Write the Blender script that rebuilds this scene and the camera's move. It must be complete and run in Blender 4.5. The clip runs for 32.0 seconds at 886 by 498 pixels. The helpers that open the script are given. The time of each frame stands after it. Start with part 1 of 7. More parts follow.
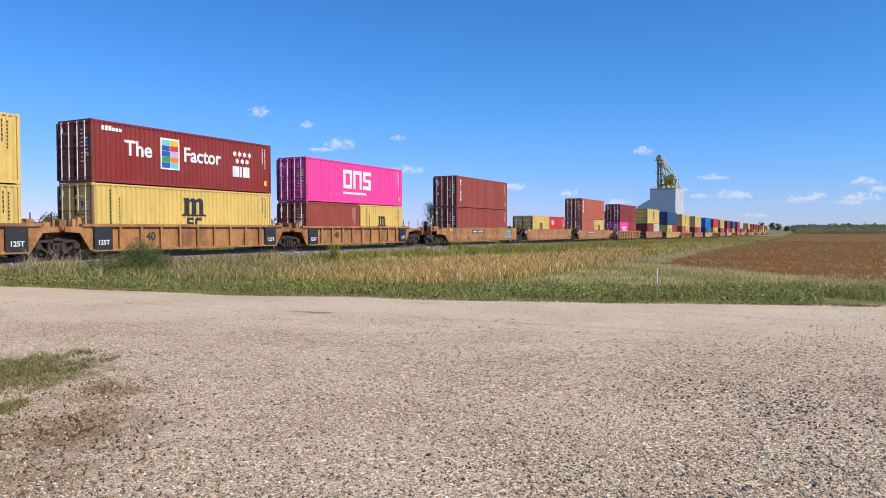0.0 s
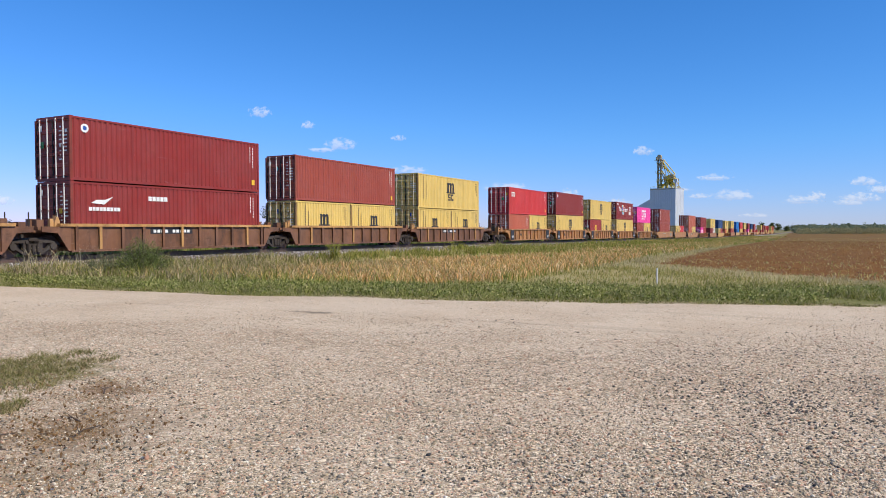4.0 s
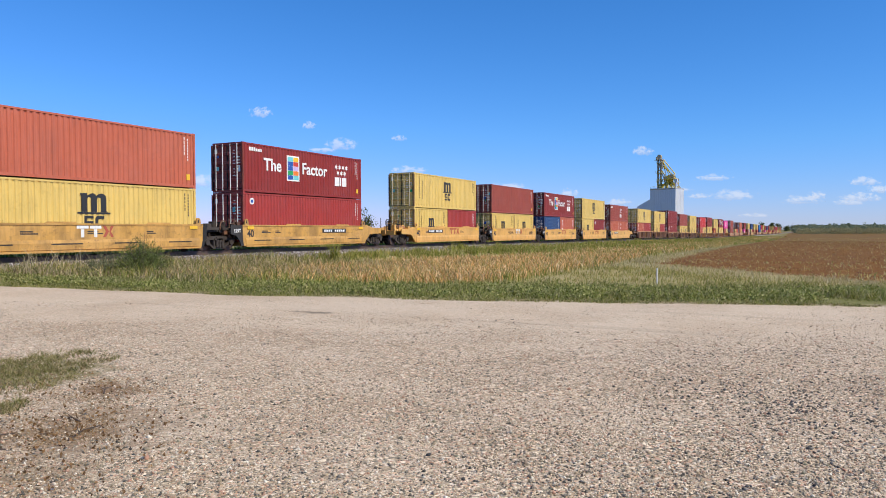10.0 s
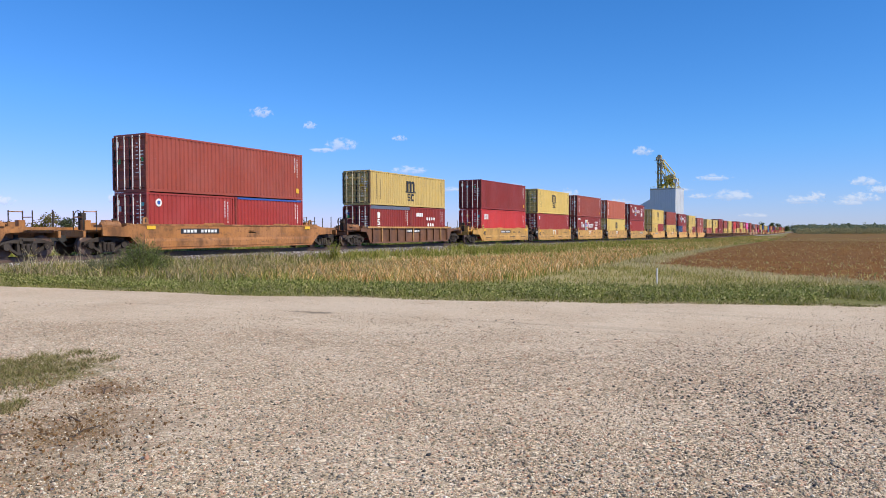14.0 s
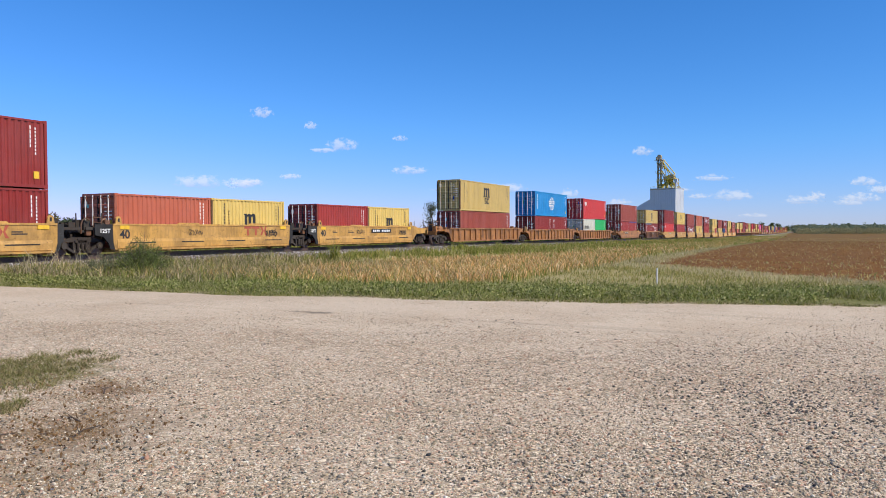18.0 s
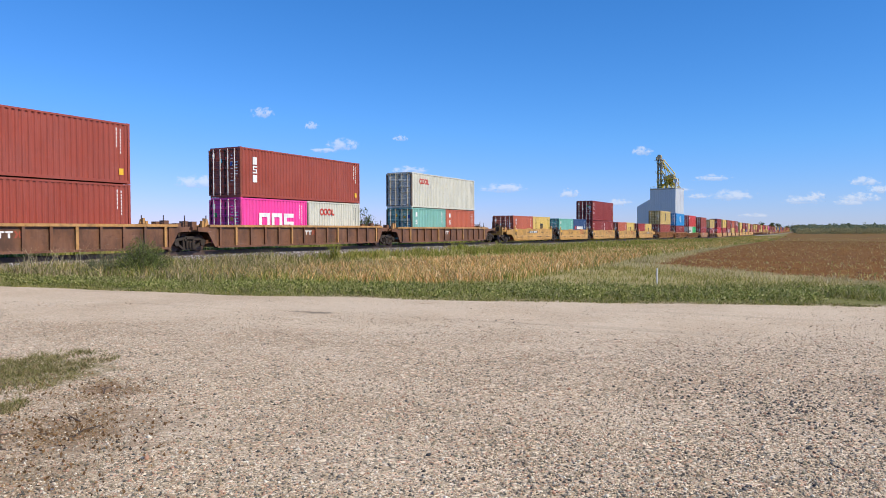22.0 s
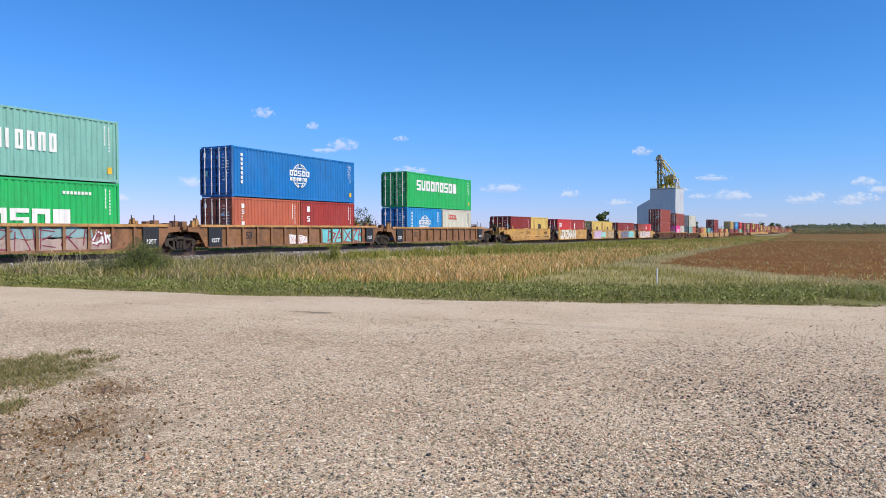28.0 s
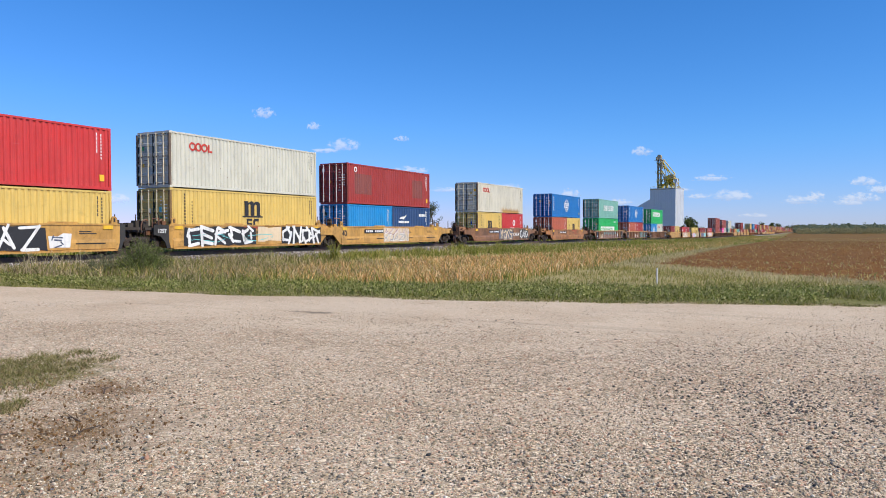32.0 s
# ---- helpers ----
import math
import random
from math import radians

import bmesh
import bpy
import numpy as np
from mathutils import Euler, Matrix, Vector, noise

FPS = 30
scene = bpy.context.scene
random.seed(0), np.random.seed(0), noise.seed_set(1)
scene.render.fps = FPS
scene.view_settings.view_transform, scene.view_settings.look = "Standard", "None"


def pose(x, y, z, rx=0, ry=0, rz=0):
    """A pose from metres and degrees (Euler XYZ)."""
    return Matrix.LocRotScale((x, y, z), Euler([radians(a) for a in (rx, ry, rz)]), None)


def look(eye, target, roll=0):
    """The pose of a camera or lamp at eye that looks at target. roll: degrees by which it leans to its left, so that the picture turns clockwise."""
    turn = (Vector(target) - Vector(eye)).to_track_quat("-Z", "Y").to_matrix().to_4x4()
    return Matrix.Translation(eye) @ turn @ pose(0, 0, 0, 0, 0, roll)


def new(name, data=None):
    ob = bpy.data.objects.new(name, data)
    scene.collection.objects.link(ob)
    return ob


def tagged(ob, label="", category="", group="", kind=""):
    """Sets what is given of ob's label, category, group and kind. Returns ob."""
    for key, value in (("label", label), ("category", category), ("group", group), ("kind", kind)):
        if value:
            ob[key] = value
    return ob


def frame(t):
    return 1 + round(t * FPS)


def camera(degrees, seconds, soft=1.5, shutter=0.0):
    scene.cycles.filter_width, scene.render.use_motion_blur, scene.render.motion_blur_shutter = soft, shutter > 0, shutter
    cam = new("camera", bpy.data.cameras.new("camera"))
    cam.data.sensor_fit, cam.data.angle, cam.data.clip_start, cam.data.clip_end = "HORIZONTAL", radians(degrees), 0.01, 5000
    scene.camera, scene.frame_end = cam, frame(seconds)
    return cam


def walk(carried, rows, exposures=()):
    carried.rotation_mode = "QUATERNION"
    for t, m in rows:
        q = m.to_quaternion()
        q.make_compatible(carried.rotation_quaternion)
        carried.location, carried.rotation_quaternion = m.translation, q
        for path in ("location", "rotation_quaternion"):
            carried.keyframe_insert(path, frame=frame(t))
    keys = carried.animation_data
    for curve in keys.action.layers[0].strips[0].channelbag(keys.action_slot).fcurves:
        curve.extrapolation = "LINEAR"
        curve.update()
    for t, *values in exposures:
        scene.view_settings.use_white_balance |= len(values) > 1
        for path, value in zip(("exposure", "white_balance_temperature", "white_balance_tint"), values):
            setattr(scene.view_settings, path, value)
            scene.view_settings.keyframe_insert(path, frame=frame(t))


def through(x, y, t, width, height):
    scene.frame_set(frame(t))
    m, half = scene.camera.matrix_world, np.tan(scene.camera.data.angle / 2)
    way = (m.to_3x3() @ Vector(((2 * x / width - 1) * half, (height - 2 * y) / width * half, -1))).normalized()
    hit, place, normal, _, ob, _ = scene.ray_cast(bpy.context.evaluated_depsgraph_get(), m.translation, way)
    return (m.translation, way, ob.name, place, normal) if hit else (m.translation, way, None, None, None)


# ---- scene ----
# The train runs along +x on a straight track at y = TRACK_Y; the eye stands on a gravel pull-off at the origin.
EYE = (0.0, 0.0, 1.6)
YAW, PITCH, ROLL = radians(62.82), radians(1.4927), -0.205
cam = camera(63.16, 32.0, soft=0.95)
AIM = (math.sin(YAW) * math.cos(PITCH), math.cos(YAW) * math.cos(PITCH), EYE[2] - math.sin(PITCH))
walk(cam, [(0.0, look(EYE, AIM, ROLL)), (32.0, look(EYE, AIM, ROLL))], exposures=[(0.0, 0.0), (32.0, 0.0)])

TRACK_Y = 30.42
RAIL_Z = 0.50
SPEED = 24.0786
# the land falls gently away down the line, and the line bends a little towards the road
KNOTS = (30.0, 60.0, 80.0, 150.0, 205.0, 400.0, 600.0, 1000.0, 1400.0)


def fall(d):
    return np.interp(d, KNOTS, (0.0, 0.10, 0.25, 0.75, 1.25, 2.0, 2.7, 3.2, 3.6))


def bend(x):
    return np.interp(x, KNOTS, (0.0, 0.13, 0.32, 0.50, 0.55, 0.58, 0.6, 0.6, 0.6))


# ---- light ----
SUN_TO = Vector((-0.06, -0.72, 0.69)).normalized()
world = bpy.data.worlds.new("world")
scene.world = world
world.use_nodes = True
wn = world.node_tree
sky = wn.nodes.new("ShaderNodeTexSky")
sky.sky_type = "NISHITA"
sky.sun_disc = False
sky.sun_elevation = math.asin(SUN_TO.z)
sky.sun_rotation = math.atan2(SUN_TO.x, SUN_TO.y)
sky.altitude, sky.air_density, sky.dust_density, sky.ozone_density = 250.0, 1.0, 0.1, 5.0
tone = wn.nodes.new("ShaderNodeMix")
tone.data_type, tone.blend_type = "RGBA", "MULTIPLY"
tone.inputs[0].default_value = 1.0
tone.inputs[7].default_value = (0.54, 0.875, 1.37, 1.0)
wn.links.new(sky.outputs[0], tone.inputs[6])
# deeper blue overhead, paler towards the horizon
split = wn.nodes.new("ShaderNodeSeparateColor")
deep = wn.nodes.new("ShaderNodeMath")
deep.operation, deep.inputs[1].default_value = "POWER", 1.4
level = wn.nodes.new("ShaderNodeMath")
level.operation, level.inputs[1].default_value = "MULTIPLY", 0.79
join = wn.nodes.new("ShaderNodeCombineColor")
wn.links.new(tone.outputs[2], split.inputs[0])
wn.links.new(split.outputs[0], deep.inputs[0])
wn.links.new(deep.outputs[0], level.inputs[0])
wn.links.new(level.outputs[0], join.inputs[0])
soft_knee = wn.nodes.new("ShaderNodeMath")
soft_knee.operation, soft_knee.inputs[1].default_value, soft_knee.inputs[2].default_value = "MULTIPLY_ADD", 0.72, 1.07
least = wn.nodes.new("ShaderNodeMath")
least.operation = "MINIMUM"
wn.links.new(split.outputs[1], soft_knee.inputs[0])
wn.links.new(split.outputs[1], least.inputs[0])
wn.links.new(soft_knee.outputs[0], least.inputs[1])
wn.links.new(least.outputs[0], join.inputs[1])
wn.links.new(split.outputs[2], join.inputs[2])
wn.links.new(join.outputs[0], wn.nodes["Background"].inputs[0])
wn.nodes["Background"].inputs[1].default_value = 0.116
sun = new("sun", bpy.data.lights.new("sun", "SUN"))
sun.data.energy, sun.data.angle, sun.data.color = 5.0, radians(0.53), (1.0, 0.92, 0.76)
sun.matrix_world = look(SUN_TO * 50, (0, 0, 0))


# ---- materials ----
def node(nt, kind, inputs=(), **attrs):
    n = nt.nodes.new(kind)
    for k, v in attrs.items():
        setattr(n, k, v)
    for k, v in inputs:
        if hasattr(v, "is_output"):
            nt.links.new(v, n.inputs[k])
        else:
            n.inputs[k].default_value = v
    return n


def rgb(c):
    return (*c, 1.0)


def blank(name):
    m = bpy.data.materials.new(name)
    m.use_nodes = True
    nt = m.node_tree
    return m, nt, nt.nodes["Principled BSDF"]


def mix(nt, fac, a, b, blend="MIX"):
    n = nt.nodes.new("ShaderNodeMix")
    n.data_type, n.blend_type = "RGBA", blend
    for i, v in ((0, fac), (6, a), (7, b)):
        if hasattr(v, "is_output"):
            nt.links.new(v, n.inputs[i])
        else:
            n.inputs[i].default_value = v if i == 0 else rgb(v)
    return n.outputs[2]


def ramp(nt, fac, lo, hi):
    n = node(nt, "ShaderNodeMapRange", [(0, fac), (1, lo), (2, hi)])
    n.clamp = True
    return n.outputs[0]


def spot(nt, vec, scale, detail=3.0, rough=0.6):
    return node(nt, "ShaderNodeTexNoise", [("Vector", vec), ("Scale", scale), ("Detail", detail), ("Roughness", rough)]).outputs[0]


def local(nt, stretch=(1, 1, 1)):
    """Object space, shifted for each object, stretched."""
    tc = nt.nodes.new("ShaderNodeTexCoord").outputs["Object"]
    r = nt.nodes.new("ShaderNodeObjectInfo").outputs["Random"]
    big = node(nt, "ShaderNodeMath", [(0, r), (1, 57.0)], operation="MULTIPLY").outputs[0]
    moved = node(nt, "ShaderNodeVectorMath", [(0, tc), (1, big)], operation="ADD").outputs[0]
    return node(nt, "ShaderNodeVectorMath", [(0, moved), (1, stretch)], operation="MULTIPLY").outputs[0]


def bump(nt, bsdf, height, strength, dist):
    b = node(nt, "ShaderNodeBump", [("Height", height), ("Strength", strength), ("Distance", dist)])
    nt.links.new(b.outputs[0], bsdf.inputs["Normal"])


MATS = {}


def paint(name, c, rust=0.25, rough=0.45, fade=0.25, metal=0.0, grime=0.15):
    """Weathered paint on steel: faded patches, streaks of grime, specks of rust."""
    if name in MATS:
        return MATS[name]
    m, nt, b = blank(name)
    v = local(nt)
    patch = spot(nt, v, 0.5, 4.0)
    light = [min(1.0, x * 0.75 + 0.12) for x in c]
    col = mix(nt, ramp(nt, patch, 0.40, 0.68), c, [x * (1 - fade) + y * fade for x, y in zip(c, light)])
    streak = spot(nt, local(nt, (5.0, 5.0, 0.35)), 1.6, 4.0)
    col = mix(nt, node(nt, "ShaderNodeMath", [(0, ramp(nt, streak, 0.50, 0.66)), (1, 0.35)], operation="MULTIPLY").outputs[0],
              col, [x * 0.55 + 0.012 for x in c])
    smear = spot(nt, local(nt, (1.0, 1.0, 0.45)), 1.1, 7.0, 0.68)
    col = mix(nt, node(nt, "ShaderNodeMath", [(0, ramp(nt, smear, 0.44, 0.64)), (1, grime)], operation="MULTIPLY").outputs[0], col, [x * 0.22 + y for x, y in zip(c, (0.022, 0.015, 0.010))])
    blot = spot(nt, local(nt, (0.8, 0.8, 1.3)), 2.6, 6.0, 0.7)
    col = mix(nt, node(nt, "ShaderNodeMath", [(0, ramp(nt, blot, 0.55, 0.66)), (1, min(0.85, 1.1 * grime))], operation="MULTIPLY").outputs[0], col, [x * 0.34 + y for x, y in zip(c, (0.030, 0.018, 0.010))])
    scuff = spot(nt, local(nt, (0.5, 0.5, 5.0)), 2.2, 6.0, 0.72)
    col = mix(nt, node(nt, "ShaderNodeMath", [(0, ramp(nt, scuff, 0.63, 0.70)), (1, 0.18 + 0.4 * grime)], operation="MULTIPLY").outputs[0], col, [min(0.8, x * 0.7 + 0.20) for x in c])
    speck = spot(nt, v, 5.5, 6.0, 0.72)
    col = mix(nt, ramp(nt, speck, 0.685 - 0.10 * rust, 0.74 - 0.08 * rust), col, (0.16, 0.062, 0.028))
    nt.links.new(col, b.inputs["Base Color"])
    nt.links.new(node(nt, "ShaderNodeMapRange", [(0, speck), (3, rough - 0.08), (4, rough + 0.22)]).outputs[0], b.inputs["Roughness"])
    b.inputs["Metallic"].default_value = metal
    bump(nt, b, spot(nt, v, 26.0, 3.0), 0.12, 0.004)
    MATS[name] = m
    return m


PAINTS = {
    "maroon": (0.250, 0.021, 0.014), "brown": (0.315, 0.058, 0.033), "orange": (0.470, 0.115, 0.058), "red": (0.560, 0.036, 0.034),
    "rust_red": (0.345, 0.034, 0.026), "yellow": (0.680, 0.480, 0.130), "sand": (0.560, 0.400, 0.130), "pink": (0.850, 0.055, 0.330), "white": (0.590, 0.580, 0.490),
    "blue": (0.003, 0.165, 0.480), "sky_blue": (0.008, 0.250, 0.580), "navy": (0.018, 0.062, 0.175), "green": (0.014, 0.425, 0.105),
    "teal": (0.200, 0.440, 0.375), "jade": (0.165, 0.460, 0.370), "stained": (0.620, 0.590, 0.480),
}
COLOUR_WORD = {"maroon": "dark maroon", "brown": "brown", "orange": "orange-brown", "red": "bright red", "rust_red": "dull red", "yellow": "pale yellow",
               "sand": "sandy yellow", "pink": "magenta pink", "white": "off-white", "blue": "deep blue", "sky_blue": "light blue", "navy": "navy blue", "green": "green",
               "teal": "pale sea-green", "jade": "jade green", "stained": "rust-stained off-white"}
for key, c in PAINTS.items():
    paint("container_" + key, c, 0.35 if key in ("white", "teal", "sand") else 0.15, fade=0.15)
    # the corner posts by the doors, rubbed and rusted
    worn = 0.82 if key in ("yellow", "sand", "white", "stained", "teal") else 0.25
    paint("post_" + key, [x * (1 - worn) + y * worn for x, y in zip(c, (0.115, 0.050, 0.026))], 0.9, 0.7, grime=0.6)


def rust_run(m):
    """A brown run of rust along the foot of one side."""
    nt = m.node_tree
    b = nt.nodes["Principled BSDF"]
    was = b.inputs["Base Color"].links[0].from_socket
    tc = nt.nodes.new("ShaderNodeTexCoord").outputs["Object"]
    xyz = node(nt, "ShaderNodeSeparateXYZ", [(0, tc)]).outputs
    runs = spot(nt, node(nt, "ShaderNodeVectorMath", [(0, tc), (1, (4.5, 1.0, 0.5))], operation="MULTIPLY").outputs[0], 1.6, 5.0, 0.65)
    reach = node(nt, "ShaderNodeMapRange", [(0, runs), (1, 0.3), (2, 0.7), (3, 0.12), (4, 0.85)]).outputs[0]
    low = node(nt, "ShaderNodeMath", [(0, node(nt, "ShaderNodeMath", [(0, xyz[2]), (1, 0.17)], operation="SUBTRACT").outputs[0]), (1, reach)], operation="DIVIDE").outputs[0]
    low = node(nt, "ShaderNodeMapRange", [(0, low), (1, 0.0), (2, 1.0), (3, 1.0), (4, 0.0)], interpolation_type="SMOOTHSTEP").outputs[0]
    along = node(nt, "ShaderNodeMath", [(0, ramp(nt, xyz[0], 5.6, 6.6)), (1, node(nt, "ShaderNodeMapRange", [(0, xyz[0]), (1, 10.6), (2, 11.6), (3, 1.0), (4, 0.0)]).outputs[0])], operation="MULTIPLY").outputs[0]
    fac = node(nt, "ShaderNodeMath", [(0, low), (1, along)], operation="MULTIPLY").outputs[0]
    nt.links.new(mix(nt, fac, was, (0.42, 0.235, 0.065)), b.inputs["Base Color"])


rust_run(MATS["container_stained"])
CAR_PAINT = {
    "yellow": paint("car_yellow", (0.570, 0.310, 0.070), 0.65, grime=0.55),
    "bright": paint("car_bright_yellow", (0.690, 0.375, 0.088), 0.35, grime=0.28),
    "tan": paint("car_tan", (0.440, 0.200, 0.060), 0.8, grime=0.75),
    "rusty": paint("car_rusty", (0.410, 0.170, 0.045), 0.9, grime=0.85),
    "brown": paint("car_brown", (0.190, 0.080, 0.034), 0.95, grime=0.8),
    "umber": paint("car_umber", (0.270, 0.125, 0.050), 0.95, grime=0.75),
}
worn_rail = paint("worn_rail", (0.520, 0.270, 0.085), 0.8, grime=0.5)
steel = paint("dark_steel", (0.012, 0.011, 0.011), 0.2, 0.75)
truck_paint = paint("truck_grime", (0.036, 0.025, 0.018), 0.55, 0.85)
cream_bar = paint("cream_bar", (0.66, 0.58, 0.40), 0.5, 0.5)
rubber = paint("door_rubber", (0.012, 0.012, 0.012), 0.0, 0.85)
galvanised = paint("galvanised_bar", (0.80, 0.78, 0.74), 0.0, 0.4)
rail_steel = paint("rail_steel", (0.16, 0.10, 0.075), 0.6, 0.45, metal=0.5)
mark_white = paint("mark_white", (0.78, 0.78, 0.76), 0.05, 0.5, 0.05)
mark_black = paint("mark_black", (0.020, 0.021, 0.024), 0.05, 0.5, 0.05)
mark_red = paint("mark_red", (0.52, 0.045, 0.030), 0.1, 0.5, 0.05)
mark_yellow = paint("mark_yellow", (0.80, 0.48, 0.03), 0.05, 0.5, 0.05)
mark_blue = paint("mark_blue", (0.02, 0.09, 0.36), 0.05, 0.5, 0.05)
mark_teal = paint("mark_teal", (0.16, 0.56, 0.58), 0.05, 0.5, 0.1)
mark_lilac = paint("mark_lilac", (0.52, 0.40, 0.66), 0.05, 0.5, 0.1)
mark_grey = paint("mark_grey", (0.11, 0.13, 0.19), 0.05, 0.5, 0.1)
mark_maroon = paint("mark_maroon", (0.22, 0.03, 0.06), 0.05, 0.5, 0.1)
mark_green = paint("mark_green", (0.02, 0.33, 0.10), 0.05, 0.5, 0.1)
mark_dull = paint("mark_dull", (0.235, 0.062, 0.052), 0.3, 0.6, 0.1)
mark_chalk = paint("mark_chalk", (0.76, 0.70, 0.60), 0.15, 0.55, 0.1, grime=0.25)
mark_oxide = paint("mark_oxide", (0.40, 0.080, 0.040), 0.2, 0.6, 0.1)
mark_cream = paint("mark_cream", (0.70, 0.56, 0.38), 0.2, 0.6, 0.1)
mark_pink = paint("mark_pink", (0.66, 0.46, 0.55), 0.1, 0.5, 0.1)
mark_slate = paint("mark_slate", (0.085, 0.105, 0.16), 0.1, 0.5, 0.1)
mark_faded_teal = paint("mark_faded_teal", (0.24, 0.40, 0.42), 0.3, 0.6, 0.2, grime=0.35)
mark_dusty = paint("mark_dusty", (0.44, 0.33, 0.29), 0.3, 0.6, 0.2, grime=0.35)
mark_orange = paint("mark_orange", (0.75, 0.20, 0.03), 0.05, 0.5, 0.1)


# ---- mesh tools ----
class Shape:
    """Collects corners and faces of one mesh."""

    def __init__(self):
        self.v, self.f, self.pieces = [], [], []

    def box(self, x0, y0, z0, x1, y1, z1):
        n = len(self.v)
        self.v += [(x, y, z) for z in (z0, z1) for x, y in ((x0, y0), (x1, y0), (x1, y1), (x0, y1))]
        self.f += [tuple(n + i for i in q) for q in ((3, 2, 1, 0), (4, 5, 6, 7), (0, 1, 5, 4), (1, 2, 6, 5), (2, 3, 7, 6), (3, 0, 4, 7))]
        return self

    def slab(self, outline, y0, y1):
        """An outline in x and z, counter-clockwise seen from -y, from y0 back to y1."""
        n, k = len(self.v), len(outline)
        self.v += [(x, y0, z) for x, z in outline] + [(x, y1, z) for x, z in outline]
        self.f.append(tuple(n + i for i in range(k)))
        self.f.append(tuple(n + k + i for i in reversed(range(k))))
        self.f += [(n + i, n + k + i, n + k + (i + 1) % k, n + (i + 1) % k) for i in range(k)]
        return self

    def rod(self, a, b, r, sides=8, r2=None):
        a, b = Vector(a), Vector(b)
        q = (b - a).to_track_quat("Z", "Y")
        n = len(self.v)
        for p, rad in ((a, r), (b, r if r2 is None else r2)):
            for i in range(sides):
                t = math.tau * i / sides
                self.v.append(tuple(p + q @ Vector((rad * math.cos(t), rad * math.sin(t), 0))))
        self.f += [(n + i, n + (i + 1) % sides, n + sides + (i + 1) % sides, n + sides + i) for i in range(sides)]
        self.f.append(tuple(n + i for i in reversed(range(sides))))
        self.f.append(tuple(n + sides + i for i in range(sides)))
        return self

    def ring(self, cx, cz, y0, y1, outer, inner, sides=20, squash=1.0):
        """A flat ring in the x-z plane."""
        n = len(self.v)
        for y in (y0, y1):
            for rad in (outer, inner):
                self.v += [(cx + rad * math.cos(math.tau * i / sides), y, cz + squash * rad * math.sin(math.tau * i / sides)) for i in range(sides)]
        for i in range(sides):
            j = (i + 1) % sides
            self.f += [(n + i, n + j, n + sides + j, n + sides + i), (n + 2 * sides + j, n + 2 * sides + i, n + 3 * sides + i, n + 3 * sides + j),
                       (n + j, n + i, n + 2 * sides + i, n + 2 * sides + j), (n + sides + i, n + sides + j, n + 3 * sides + j, n + 3 * sides + i)]
        return self

    def mesh(self, name, *mats):
        me = bpy.data.meshes.new(name)
        me.from_pydata(self.v, [], self.f)
        for m in mats:
            me.materials.append(m)
        return me


def part(name, data, parent, label="", m=None):
    ob = new(name, data)
    ob.parent = parent
    if m is not None:
        ob.matrix_basis = m
    if label:
        ob["label"] = label
    return ob


CACHE = {}


def cached(key, make):
    if key not in CACHE:
        CACHE[key] = make()
    return CACHE[key]


def many(name, verts, faces, mat, smooth=False):
    """A mesh from arrays of corners and triangles or quads."""
    me = bpy.data.meshes.new(name)
    verts, faces = np.asarray(verts, np.float32), np.asarray(faces, np.int32)
    k = faces.shape[1]
    me.vertices.add(len(verts))
    me.vertices.foreach_set("co", verts.ravel())
    me.loops.add(faces.size)
    me.loops.foreach_set("vertex_index", faces.ravel())
    me.polygons.add(len(faces))
    me.polygons.foreach_set("loop_start", np.arange(len(faces), dtype=np.int32) * k)
    me.polygons.foreach_set("loop_total", np.full(len(faces), k, np.int32))
    if smooth:
        me.polygons.foreach_set("use_smooth", np.ones(len(faces), bool))
    me.materials.append(mat)
    me.update(calc_edges=True)
    return me


# ---- containers ----
CW = 2.438
L40, L20 = 12.192, 6.058
TALL, LOW = 2.896, 2.591


def corrugated(x0, x1, z0, z1, y, deep=0.046, back=0.05):
    """A sheet folded into upright trapezoid ribs, with its outer faces at y, facing -y, backed by a flat plate."""
    sh = Shape()
    count = max(2, round((x1 - x0) / 0.278))
    p = (x1 - x0) / count
    xs = []
    for i in range(count):
        a = x0 + i * p
        xs += [(a, y + deep), (a + 0.30 * p, y + deep), (a + 0.445 * p, y), (a + 0.855 * p, y)]
    xs.append((x1, y + deep))
    for x, yy in xs:
        sh.v += [(x, yy, z0), (x, yy, z1)]
    sh.f += [(2 * i, 2 * i + 2, 2 * i + 3, 2 * i + 1) for i in range(len(xs) - 1)]
    if back > 0:
        sh.box(x0, y + deep + 0.004, z0, x1, y + deep + back, z1)
    return sh


